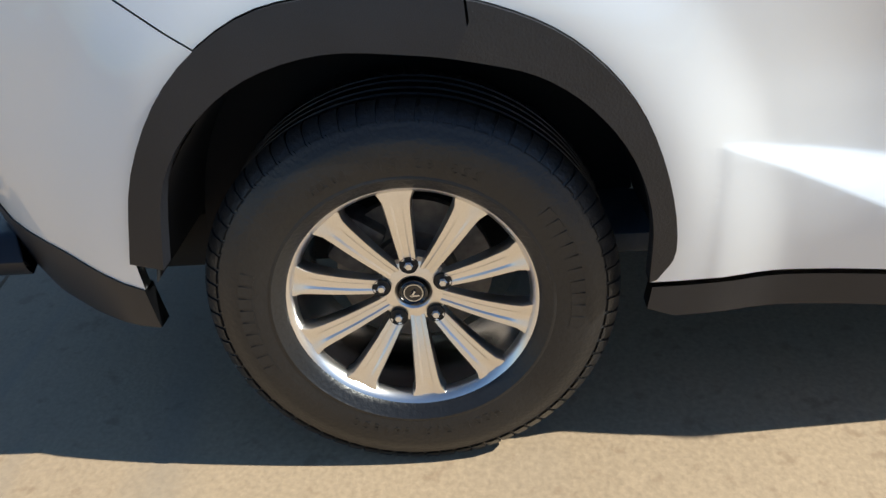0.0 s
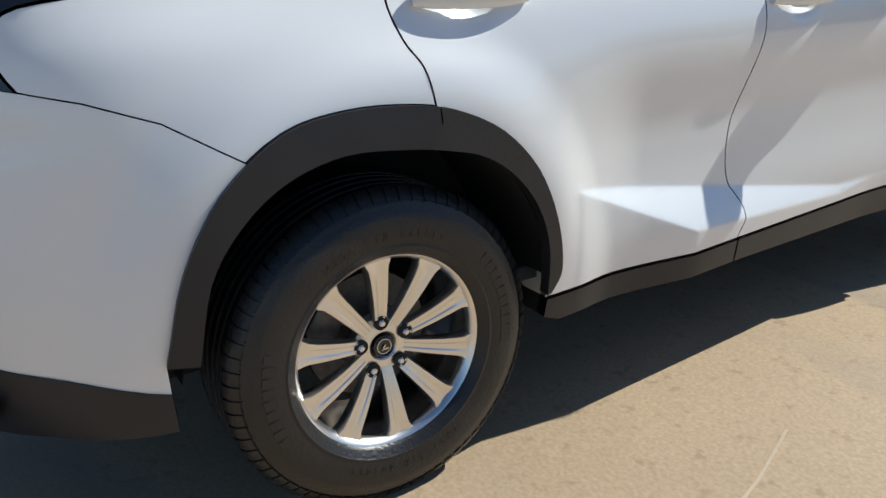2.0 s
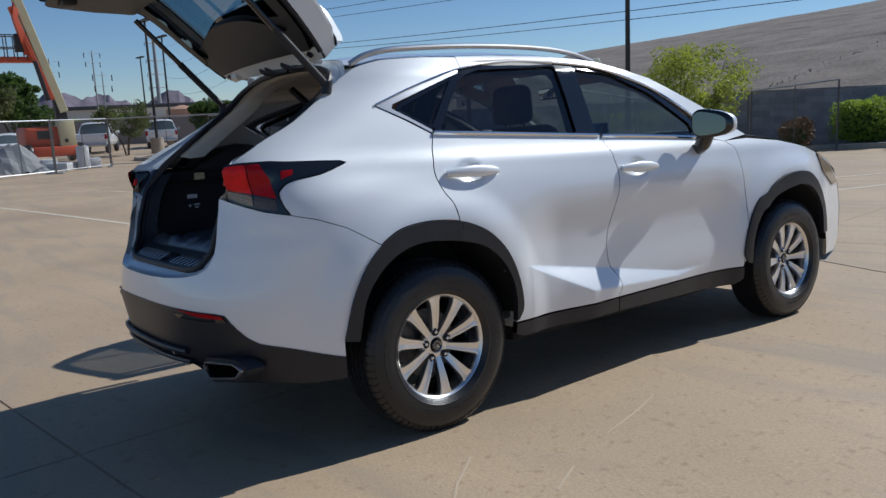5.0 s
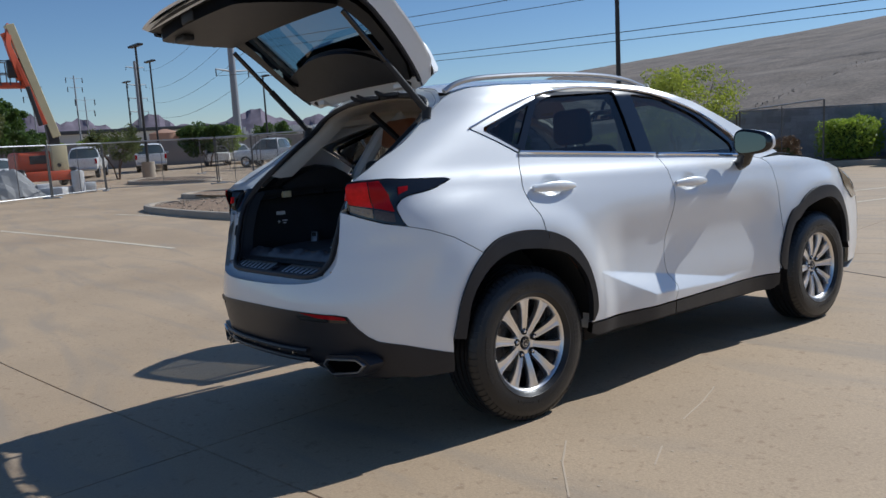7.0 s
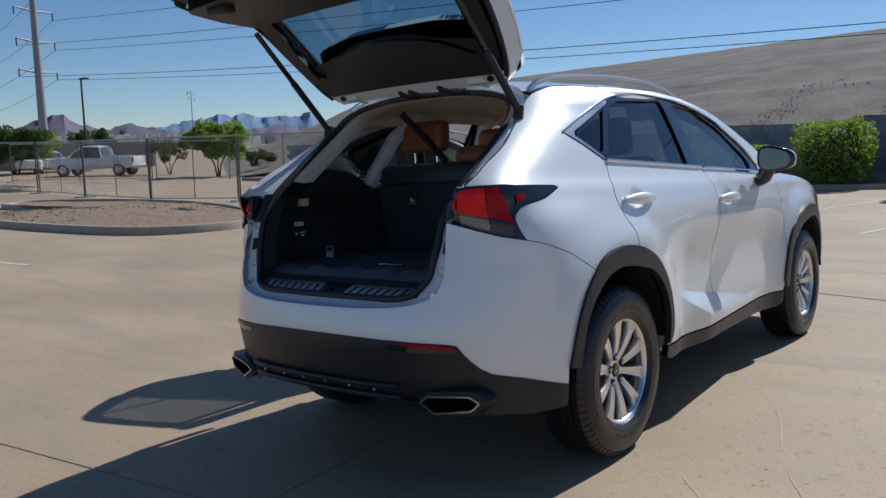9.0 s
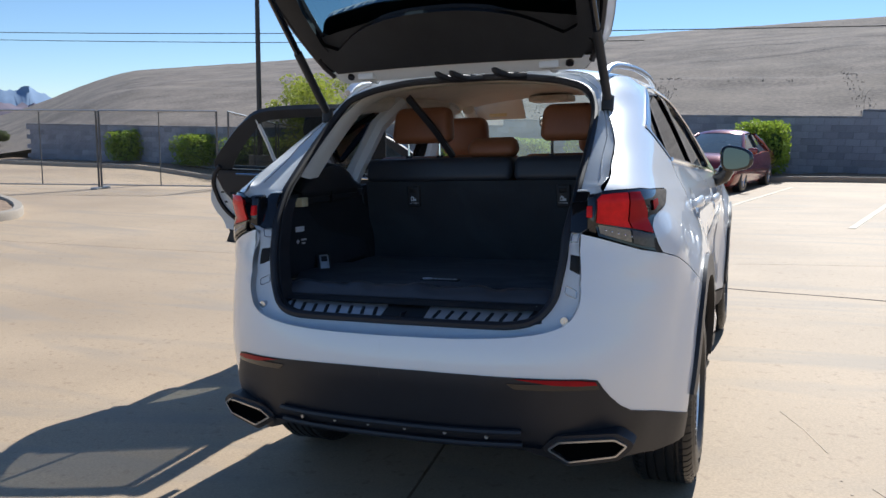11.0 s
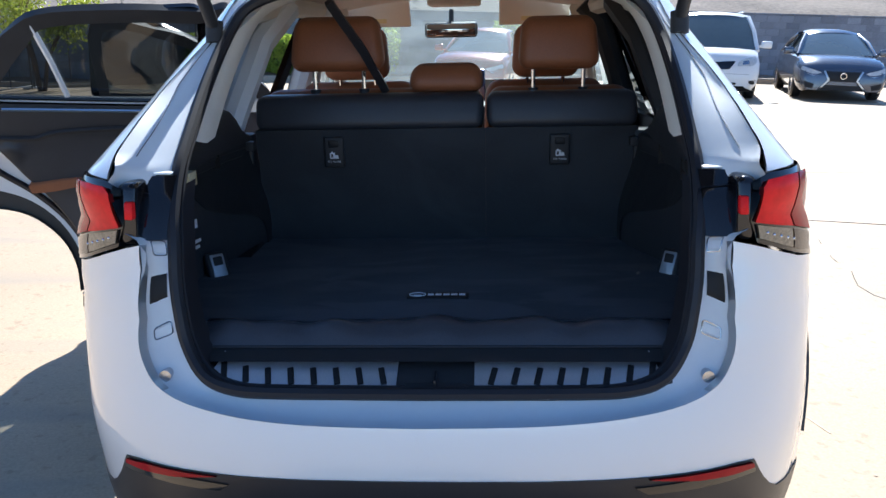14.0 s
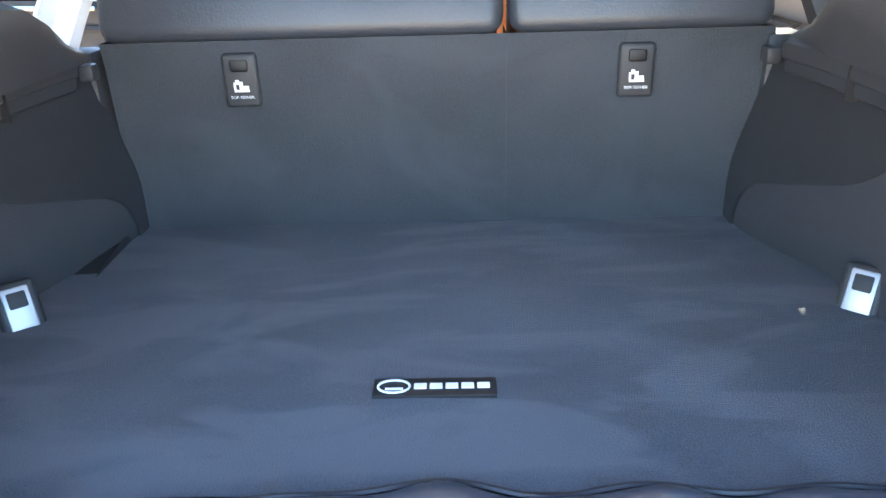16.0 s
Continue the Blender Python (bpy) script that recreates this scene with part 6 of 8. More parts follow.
LIFTC = mat("lift_cream", (0.58, 0.50, 0.30), 0.5, var=0.1, scale=3)
WHITEP = mat("white_car_paint", (0.78, 0.78, 0.77), 0.3, var=0.02, coat=0.8)
GREYP = mat("slate_car_paint", (0.10, 0.12, 0.16), 0.25, metal=0.5, var=0.05, coat=1.0)
CARGLASS = mat("dark_car_glass", (0.08, 0.10, 0.10), 0.05, var=0.1, coat=1.0)
LAMPG = mat("head_lamp_glass", (0.55, 0.56, 0.56), 0.08, var=0.3, scale=18, coat=1.0)
ROOFW = mat("pale_wall", (0.55, 0.54, 0.52), 0.8, var=0.08, scale=0.2)
DARKB = mat("dark_roof", (0.07, 0.075, 0.08), 0.8, var=0.1, scale=0.2)
TANK = mat("tan_tank", (0.42, 0.25, 0.17), 0.7, var=0.1)
ROCK = mat("far_rock", (0.17, 0.145, 0.18), 1.0, var=0.35, scale=0.012, fine=0.05)
# distance haze is mixed into this blue rock colour
HAZEROCK = mat("hazed_far_rock", (0.24, 0.33, 0.47), 1.0, var=0.15, scale=0.004, fine=0.02)
WASTE = mat("pale_plastic", (0.62, 0.62, 0.62), 0.6, var=0.1)
TARP = mat("grey_tarp", (0.24, 0.24, 0.24), 0.7, var=0.15)
rng = random.Random(7)


def sweep_line(name, pts, width, material, lift, label, cat, kind="structure", steps=0.8):
    """A thin flat strip that follows the ground."""
    out = []
    for a, b in zip(pts, pts[1:]):
        a, b = Vector(a), Vector(b)
        n = max(1, int((b - a).length / steps))
        out += [a.lerp(b, k / n) for k in range(n)]
    out.append(Vector(pts[-1]))
    bm = bmesh.new()
    prev = None
    for i, p in enumerate(out):
        d = (out[min(i + 1, len(out) - 1)] - out[max(i - 1, 0)]).normalized()
        s_ = Vector((-d.y, d.x)) * width / 2
        row = []
        for q in (p + s_, p - s_):
            z = lot(q.x, q.y)
            row += [bm.verts.new((q.x, q.y, z + lift)), bm.verts.new((q.x, q.y, z - 0.01))]
        if prev:
            bm.faces.new((prev[0], row[0], row[2], prev[2]))
            bm.faces.new((prev[1], row[1], row[0], prev[0]))
            bm.faces.new((prev[2], row[2], row[3], prev[3]))
        prev = row
    return tagged(part(name, bm, material, smooth=False), label, cat, kind=kind)


for pts in (((-15.7, 0.37), (-8.85, 1.7)), ((-17.4, 3.24), (-14.5, 3.87)), ((4.5, 18.5), (2.35, 9.4)), ((6.9, 18.6), (4.75, 9.35)), ((9.4, 18.9), (7.2, 9.9)), ((1.9, 18.4), (-0.2, 9.5)), ((-0.6, 18.6), (-3.0, 10.0)), ((-3.4, 14.0), (-4.3, 11.6))):
    sweep_line("parking_stripe", pts, 0.10, STRIPE, 0.004, "worn cream parking stripe on the concrete", "road marking")
sweep_line("joint", ((-2.6, 5.75), (-0.6, 4.85), (0.07, 4.58), (0.6, 4.35), (1.1, 4.2), (1.85, 4.06), (3.23, 3.73), (6.0, 3.0)), 0.012, JOINT, 0.003, "dark filled joint line in the concrete", "joint", steps=0.3)
for pts in (((2.48, 3.27), (2.455, 3.16)), ((2.39, 2.86), (2.375, 2.78), (2.37, 2.70)), ((2.37, 2.5), (2.33, 2.38), (2.28, 2.21), (2.285, 2.12), (2.29, 2.04), (2.33, 1.96), (2.37, 1.89), (2.42, 1.79), (2.5, 1.66))):
    sweep_line("crack", pts, 0.0045, JOINT, 0.0012, "fine broken crack in the concrete", "crack", steps=0.05)
chips = bmesh.new()
for k in range(150):
    x, y = 1.15 + rng.gauss(0.3, 0.3), rng.gauss(-0.55, 0.4)
    r_ = 0.002 + 0.005 * rng.random() ** 2.5
    if x < 0.98:
        continue
    chips.faces.new([chips.verts.new((x + r_ * rng.uniform(0.7, 1.5) * math.cos(a_), y + r_ * math.sin(a_), lot(x, y) + 0.0012)) for a_ in (0.2, 1.5, 2.9, 4.1, 5.3)])
tagged(part("paint_chips", chips, SCRATCH, smooth=False), "pale flakes scattered on the concrete", "flakes", kind="stuff")
for pts in (((1.39, 0.43), (1.31, 0.7), (1.22, 0.93)), ((1.18, -0.11), (1.34, -0.3), (1.58, -0.52)), ((1.52, 0.10), (1.62, -0.08))):
    sweep_line("scratch", pts, 0.008, SCRATCH, 0.001, "pale scrape mark on the concrete", "scratch", steps=0.06)


def island(outline, height=0.15):
    """Gravel bed inside a raised kerb."""
    pts = crom([(x, y) for x, y in outline], 5, True)
    inner = inset(pts, 0.16)
    bm = bmesh.new()
    prof = []
    for p, q in zip(pts, inner):
        p, q = Vector(p), Vector(q)
        row = []
        for t_, h in ((0.0, -0.05), (0.0, height - 0.03), (0.12, height), (0.9, height), (1.0, height - 0.02), (1.0, 0.0)):
            c = p.lerp(q, t_)
            row.append(bm.verts.new((c.x, c.y, lot(p.x, p.y) + h)))
        prof.append(row)
    for i in range(len(prof)):
        a, b_ = prof[i], prof[(i + 1) % len(prof)]
        for j in range(5):
            bm.faces.new((a[j], a[j + 1], b_[j + 1], b_[j]))
    tagged(part("kerb", bm, KERB), "pale concrete kerb round a gravel island", "kerb", kind="structure")
    bm = bmesh.new()
    c = Vector(np.mean(inner, axis=0))
    rings = []
    for t_ in (1.0, 0.75, 0.5, 0.25):
        rings.append([bm.verts.new((*(c.lerp(Vector(q), t_)), lot(*c.lerp(Vector(q), t_)) + height - 0.05 + 0.12 * (1 - t_) + rng.uniform(-0.02, 0.02))) for q in inner])
    for a, b_ in zip(rings, rings[1:]):
        for j in range(len(a)):
            bm.faces.new((a[j], a[(j + 1) % len(a)], b_[(j + 1) % len(a)], b_[j]))
    bm.faces.new(rings[-1])
    tagged(part("gravel_bed", bm, GRAVEL), "brown gravel bed inside the kerb", "gravel", kind="structure")
    bm = bmesh.new()
    for k in range(900):
        j = rng.randrange(len(inner))
        q = c.lerp(Vector(inner[j]).lerp(Vector(inner[(j + 1) % len(inner)]), rng.random()), math.sqrt(rng.random()) * 0.97)
        r_ = rng.uniform(0.01, 0.034)
        z = lot(q.x, q.y) + height - 0.05 + 0.12 * (1 - (q - c).length / 4)
        r2 = bmesh.ops.create_icosphere(bm, subdivisions=1, radius=r_, matrix=Matrix.Translation((q.x, q.y, z)) @ Matrix.Diagonal((1, rng.uniform(0.6, 1.2), 0.6, 1)))
    tagged(part("gravel", bm, STONE, smooth=False), "loose brown gravel stones", "gravel", kind="stuff")


island([(-15.3, 3.85), (-12.6, 4.1), (-11.0, 4.6), (-10.4, 5.6), (-10.7, 6.9), (-13.4, 8.7), (-17.2, 9.6), (-20.6, 9.2), (-22.6, 7.6), (-21.4, 6.4), (-18.8, 7.3), (-17.2, 7.2), (-17.4, 6.2), (-18.6, 4.9), (-17.6, 4.0)])
island([(-34.5, 8.6), (-31.8, 9.6), (-30.4, 10.6), (-31.2, 11.8), (-34.5, 11.6), (-37, 10.2)])


def leaves(bm, centre, radius, n, size, squash=(1, 1, 1), box_=False):
    """Small folded leaf pairs scattered near the surface of a clump."""
    for k in range(n):
        d = Vector((rng.gauss(0, 1), rng.gauss(0, 1), rng.gauss(0, 1))).normalized()
        if box_:
            m_ = max(abs(c) for c in d)
            d = d * (1 / m_) ** 0.75
        p = Vector(centre) + Vector((d.x * squash[0], d.y * squash[1], d.z * squash[2])) * radius * (rng.random() ** 0.35)
        a = Vector((rng.gauss(0, 1), rng.gauss(0, 1), rng.gauss(0.4, 0.8))).normalized()
        b_ = a.cross(Vector((rng.gauss(0, 1), rng.gauss(0, 1), rng.gauss(0, 1)))).normalized()
        s_ = size * rng.uniform(0.6, 1.4)
        c = a.cross(b_) * 0.25 * s_
        v = [bm.verts.new(q) for q in (p - a * s_, p + b_ * s_ * 0.5 + c, p + a * s_, p - b_ * s_ * 0.5 + c)]
        bm.faces.new((v[0], v[1], v[2]))
        bm.faces.new((v[0], v[2], v[3]))


def bush(x, y, w, h, label, material=LEAF, n=4400):
    z = lot(x, y) + 0.10
    ob = empty("bush", Matrix.Translation((x, y, z)))
    tagged(ob, label, "bush", "bushes along the wall")
    bm = bmesh.new()
    leaves(bm, (0, 0, h * 0.52), 1.0, n, 0.055, (w / 2, w / 2 * 0.8, h * 0.47), True)
    for k in range(7):
        a = rng.uniform(0, 6.28)
        leaves(bm, (w * 0.3 * math.cos(a), w * 0.25 * math.sin(a), h * rng.uniform(0.75, 0.95)), 0.2, 120, 0.045)
    part("foliage", bm, material, ob, smooth=False)
    # solid dark core stands for the shade between the leaves
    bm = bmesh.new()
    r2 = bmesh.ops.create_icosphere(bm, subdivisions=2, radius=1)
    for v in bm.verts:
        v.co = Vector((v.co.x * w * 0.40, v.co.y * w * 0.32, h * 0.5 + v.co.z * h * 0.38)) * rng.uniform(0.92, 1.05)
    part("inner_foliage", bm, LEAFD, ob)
    bm = bmesh.new()
    for k in range(4):
        a = k * 1.6
        add_tube(bm, [(0.06 * math.cos(a), 0.06 * math.sin(a), -0.12), (0.2 * math.cos(a), 0.2 * math.sin(a), h * 0.4)], 0.02, 5)
    part("stems", bm, BARK, ob)


def tree(x, y, h, r, label, material=LEAF, n=5200, clumps=26, z0=None, leaf=0.06, multi=3):
    z = lot(x, y) if z0 is None else z0
    ob = empty("tree", Matrix.Translation((x, y, z)))
    tagged(ob, label, "tree")
    bm, fo = bmesh.new(), bmesh.new()
    tips = []
    for k in range(multi):
        a = 6.28 * k / multi + 0.4
        top = Vector((0.35 * r * math.cos(a), 0.35 * r * math.sin(a), h * 0.45))
        add_tube(bm, [(0.05 * math.cos(a), 0.05 * math.sin(a), -0.1), (0.12 * r * math.cos(a), 0.12 * r * math.sin(a), h * 0.22), top], 0.05 * h / 3, 7, 0.03 * h / 3)
        for q in range(4):
            a2 = a + rng.uniform(-1.2, 1.2)
            t_ = top + Vector((math.cos(a2) * r * rng.uniform(0.2, 0.6), math.sin(a2) * r * rng.uniform(0.2, 0.6), h * rng.uniform(0.1, 0.42)))
            add_tube(bm, [top * rng.uniform(0.7, 1.0), top.lerp(t_, 0.5) + Vector((0, 0, 0.05)), t_], 0.02 * h / 3, 5, 0.006)
            tips.append(t_)
    for k in range(clumps):
        c = tips[k % len(tips)] if k < len(tips) else Vector((rng.gauss(0, 0.42) * r, rng.gauss(0, 0.42) * r, h * rng.uniform(0.38, 0.9)))
        leaves(fo, c, rng.uniform(0.16, 0.36) * r, n // clumps, leaf, (1, 1, 0.75))
    part("trunk", bm, BARK, ob)
    part("crown", fo, material, ob, smooth=False)


for x, y, w, h in ((-22.8, 22.4, 1.6, 1.3), (-19.3, 22.3, 1.75, 1.3), (-7.75, 21.5, 1.7, 1.25), (-5.72, 21.5, 1.35, 1.2), (-3.45, 21.5, 2.2, 1.85), (1.1, 21.7, 1.6, 1.6)):
    bush(x, y, w, h, "clipped bright green bush in front of the block wall")
bush(-16.2, 22.2, 2.9, 1.5, "broad green hedge in front of the block wall")
bush(-9.35, 20.7, 0.95, 0.8, "dry brown shrub on the planting strip", mat("dry_leaf", (0.26, 0.16, 0.08), 0.8, var=0.3), 900)
tree(-11.9, 19.2, 3.7, 1.75, "young green tree beside the lamp post", LEAFY, 9000, 54, leaf=0.05)
tree(-34.5, 22.7, 3.0, 1.65, "low spreading green tree behind the fence", LEAF, 15000, 46, leaf=0.08)
tree(-40.2, 23.3, 2.2, 1.5, "small olive shrub tree behind the fence", LEAFO, 2400, 16, leaf=0.08)
tree(-35.2, 26.2, 1.5, 1.1, "small olive shrub tree behind the fence", LEAFO, 2400, 16, leaf=0.07)
tree(-51.5, 19.4, 3.1, 1.9, "round green tree by the parked cars", LEAFD, 9000, 36, leaf=0.11)
tree(-52.6, 21.0, 3.0, 1.7, "round green tree by the parked cars", LEAF, 6000, 30, leaf=0.11)
tree(-41.4, 10.2, 3.0, 1.7, "thin pale tree behind the fence", LEAFO, 3000, 24, leaf=0.08)
tree(-62, 30, 3.4, 2.0, "green tree behind the fence", LEAFD, 3000, 24, leaf=0.12)
tree(-62.2, 7.9, 6.2, 1.9, "tall dark evergreen tree", LEAFD, 9000, 44, leaf=0.13)
tree(-56.4, 5.6, 4.7, 2.3, "broad dark green tree", LEAFO, 8000, 40, leaf=0.12)
tree(-60.1, 9.2, 3.4, 1.8, "broad dark green tree", LEAFD, 5000, 28, leaf=0.12)
tree(-70, 15.5, 2.6, 2.0, "low green tree before the long building", LEAF, 2600, 22, leaf=0.13)
tree(-74, 19, 2.6, 2.0, "low green tree before the long building", LEAFD, 2600, 22, leaf=0.13)


# chain-link panels on feet
def fence_panel(a, b_, h=1.93):
    a, b_ = Vector((*a, lot(*a))), Vector((*b_, lot(*b_)))
    ln = (b_ - a).length
    an = math.atan2(b_.y - a.y, b_.x - a.x)
    ob = empty("fence_panel", Matrix.Translation(a) @ Matrix.Rotation(an, 4, "Z"))
    tagged(ob, "chain-link temporary fence panel in a galvanised frame", "fence", "fence panels")
    dz = b_.z - a.z
    tube("post", [(0, 0, 0), (0, 0, h)], 0.026, POST, ob, 8)
    tube("post", [(ln - 0.07, 0, dz), (ln - 0.07, 0, h + dz)], 0.026, POST, ob, 8)
    tube("post", [(ln / 2, 0, 0.1 + dz / 2), (ln / 2, 0, h + dz / 2)], 0.014, POST, ob, 6)
    tube("top_rail", [(0, 0, h), (ln - 0.07, 0, h + dz)], 0.024, GALV, ob, 8)
    tube("bottom_rail", [(0, 0, 0.1), (ln - 0.07, 0, 0.1 + dz)], 0.018, GALV, ob, 6)
    box("foot", (-0.12, -0.35, 0), (0.05, 0.35, 0.05), GALV, ob, 0.01)
    bm = bmesh.new()
    s_ = 0.085
    n = int((ln + h) / s_)
    for k in range(n):
        for way in (1, -1):
            x0 = k * s_ - h if way > 0 else k * s_
            p, q = Vector((x0, 0, 0.1)), Vector((x0 + way * (h - 0.1), 0, h))
            lo, hi = 0.0, 1.0
            for lim, sg_ in ((0.0, 1), (ln - 0.07, -1)):
                f0, f1 = (p.x - lim) * sg_, (q.x - lim) * sg_
                if f0 < 0 and f1 < 0:
                    hi = -1
                elif f0 < 0:
                    lo = max(lo, f0 / (f0 - f1))
                elif f1 < 0:
                    hi = min(hi, f0 / (f0 - f1))
            if hi > lo:
                p2, q2 = p.lerp(q, lo), p.lerp(q, hi)
                add_tube(bm, [p2 + Vector((0, 0, dz * p2.x / ln)), q2 + Vector((0, 0, dz * q2.x / ln))], 0.0016, 3, cap=False)
    tagged(part("chain_mesh", bm, POST, ob, smooth=False), kind="stuff")


line = [(-24.6, -0.9), (-26.54, 1.62), (-28.3, 4.1), (-30.53, 6.61), (-28.66, 10.64), (-24.49, 10.32), (-20.14, 10.23), (-17.1, 11.3), (-14.2, 12.25), (-11.3, 13.18)]
for a, c in zip(line, line[1:]):
    fence_panel(a, c)
for a, c in (((-11.2, 13.4), (-11.9, 16.6)), ((-11.9, 16.7), (-12.6, 20.0)), ((-10.2, 19.7), (-7.9, 20.4)), ((-12.6, 20.1), (-10.3, 19.8))):
    fence_panel(a, c)
for a, c in (((-40.5, 14.5), (-37.5, 16.6)), ((-37.4, 16.7), (-34.4, 18.8)), ((-34.3, 18.9), (-31.0, 21.0))):
    fence_panel(a, c)

# long block wall, kerb and planting strip in front of the hill
WALLM = pose(0, 22.9, 0, 0, 0, 1.2)
bm = bmesh.new()

def wall_top(x):
    """Top of the stepped block wall."""
    return 2.0 if x > 3.8 else 1.8 if x > -3.1 else 1.6 if x > -7.1 else 1.4 if x > -13.1 else 1.2


for x0, x1 in ((-28.0, -13.0), (-13.0, -7.0), (-7.0, -3.0), (-3.0, 3.8), (3.8, 32.0)):
    add_box(bm, (x0, 0, -1.3), (x1, 0.19, wall_top(x1 - 0.2) - 0.004), 0)
wall = tagged(part("wall_back", bm, mat("mortar", (0.235, 0.245, 0.275), 0.95, var=0.15, scale=4), m=WALLM, smooth=False), "grey concrete block wall at the foot of the hill", "wall", kind="structure")
base = -1.0
kinds = []
for sx in (1.0, 0.985):
    b2 = bmesh.new()
    add_box(b2, (-0.195 * sx, -0.012, 0.005), (0.195 * sx, 0.05, 0.193), 0.004, 1)
    me = bpy.data.meshes.new("block")
    b2.to_mesh(me)
    b2.free()
    me.materials.append(BLOCKM)
    kinds.append(me)
tone = BLOCKM.node_tree
oi, mr, mx = tone.nodes.new("ShaderNodeObjectInfo"), tone.nodes.new("ShaderNodeMapRange"), tone.nodes.new("ShaderNodeMix")
gi_ = tone.nodes.new("ShaderNodeNewGeometry")
ad = tone.nodes.new("ShaderNodeMath")
ad.operation = "ADD"
tone.links.new(oi.outputs["Random"], ad.inputs[0])
tone.links.new(gi_.outputs["Random Per Island"], ad.inputs[1])
mr.inputs["From Max"].default_value, mr.inputs["To Min"].default_value, mr.inputs["To Max"].default_value = 2.0, 0.6, 1.45
tone.links.new(ad.outputs[0], mr.inputs[0])
mx.data_type, mx.blend_type = "RGBA", "MULTIPLY"
mx.inputs[0].default_value = 1.0
pb = tone.nodes["Principled BSDF"]
tone.links.new(pb.inputs["Base Color"].links[0].from_socket, mx.inputs[6])
tone.links.new(mr.outputs[0], mx.inputs[7])
tone.links.new(mx.outputs[2], pb.inputs["Base Color"])
rest = bmesh.new()
for row in range(15):
    z = base + 0.2 * row
    top = z + 0.2
    for k in range(-70, 80):
        x = 0.4 * k + (0.2 if row % 2 else 0)
        if top > wall_top(x) + 0.01:
            continue
        if 2.4 < x < 10.5 and row >= 5:
            ob = bpy.data.objects.new("block", kinds[(k + row) % 2])
            scene.collection.objects.link(ob)
            ob.parent, ob.location = wall, (x, 0, z)
        else:
            vs = [rest.verts.new(p) for p in ((x - 0.195, -0.012, z + 0.005), (x + 0.195, -0.012, z + 0.005), (x + 0.195, -0.012, z + 0.193), (x - 0.195, -0.012, z + 0.193), (x - 0.195, 0.01, z + 0.005), (x + 0.195, 0.01, z + 0.005), (x + 0.195, 0.01, z + 0.193), (x - 0.195, 0.01, z + 0.193))]
            for f_ in ((0, 1, 2, 3), (3, 2, 6, 7), (0, 4, 5, 1), (1, 5, 6, 2), (0, 3, 7, 4)):
                rest.faces.new([vs[i] for i in f_])
tagged(part("wall_blocks", rest, BLOCKM, wall, smooth=False), kind="stuff")
bm = bmesh.new()
for k in range(-70, 80):
    add_box(bm, (0.4 * k - 0.195, -0.03, wall_top(0.4 * k) + 0.001), (0.4 * k + 0.195, 0.22, wall_top(0.4 * k) + 0.056), 0.004, 1)
tagged(part("wall_cap", bm, BLOCKM, wall), kind="stuff")
# planting strip behind a kerb
bm = bmesh.new()
prev = None
for k in range(60):
    x = -29 + 61 * k / 59
    y = 20.75 + 0.021 * x - 0.6 * float(step01(-1, 8, x))
    z = lot(x, y)
    row = [bm.verts.new(p) for p in ((x, y, z - 0.05), (x, y + 0.01, z + 0.13), (x, y + 0.03, z + 0.15), (x, y + 0.15, z + 0.15), (x, y + 0.16, z + 0.1))]
    if prev:
        for j in range(4):
            bm.faces.new((prev[j], row[j], row[j + 1], prev[j + 1]))
    prev = row
tagged(part("kerb", bm, KERB), "long concrete kerb before the planting strip", "kerb", kind="structure")
bm = bmesh.new()
prev = None
for k in range(120):
    x = -29 + 61 * k / 119
    y = 20.9 + 0.021 * x - 0.6 * float(step01(-1, 8, x))
    row = [bm.verts.new((x, y + (22.85 - y + 0.021 * x) * j / 6, lot(x, y) + 0.10 + 0.05 * rng.random())) for j in range(7)]
    if prev:
        for j in range(6):
            bm.faces.new((prev[j], row[j], row[j + 1], prev[j + 1]))
    prev = row
tagged(part("planting_strip", bm, GRAVEL), "brown gravel planting strip along the wall", "gravel", kind="structure")

# the hill: a long gravel bank whose crest runs off to the left, behind the wall
def hill_z(x, v):
    """Point of the bank: x along the wall, v from its foot (0) to its crest (1) and past it."""
    foot, crest = 23.3 + 0.021 * x, max(53.0 - 0.383 * (x - 23.0), 40.0)
    y = foot + (crest - foot) * v
    az = math.degrees(math.atan2(y + 3.0, x - 1.5))
    fac = 1 - float(step01(132.0, 145.0, az))
    low = wall_top(x) - 0.25
    z = low + (9.1 - low) * (v ** 0.93 if v < 1 else 1 - 0.05 * (v - 1))
    z += 0.12 * math.sin(v * 40 + 0.05 * x) * (0.2 < v < 0.32)
    q = Vector((x * 0.12, y * 0.12, 0))
    z += (0.16 * noise.noise(q) + 0.10 * noise.noise(q * 4)) * min(1, 6 * v) * (1 if v < 0.9 else 0.4)
    return Vector((x, y, -0.4 + fac * (z + 0.4)))


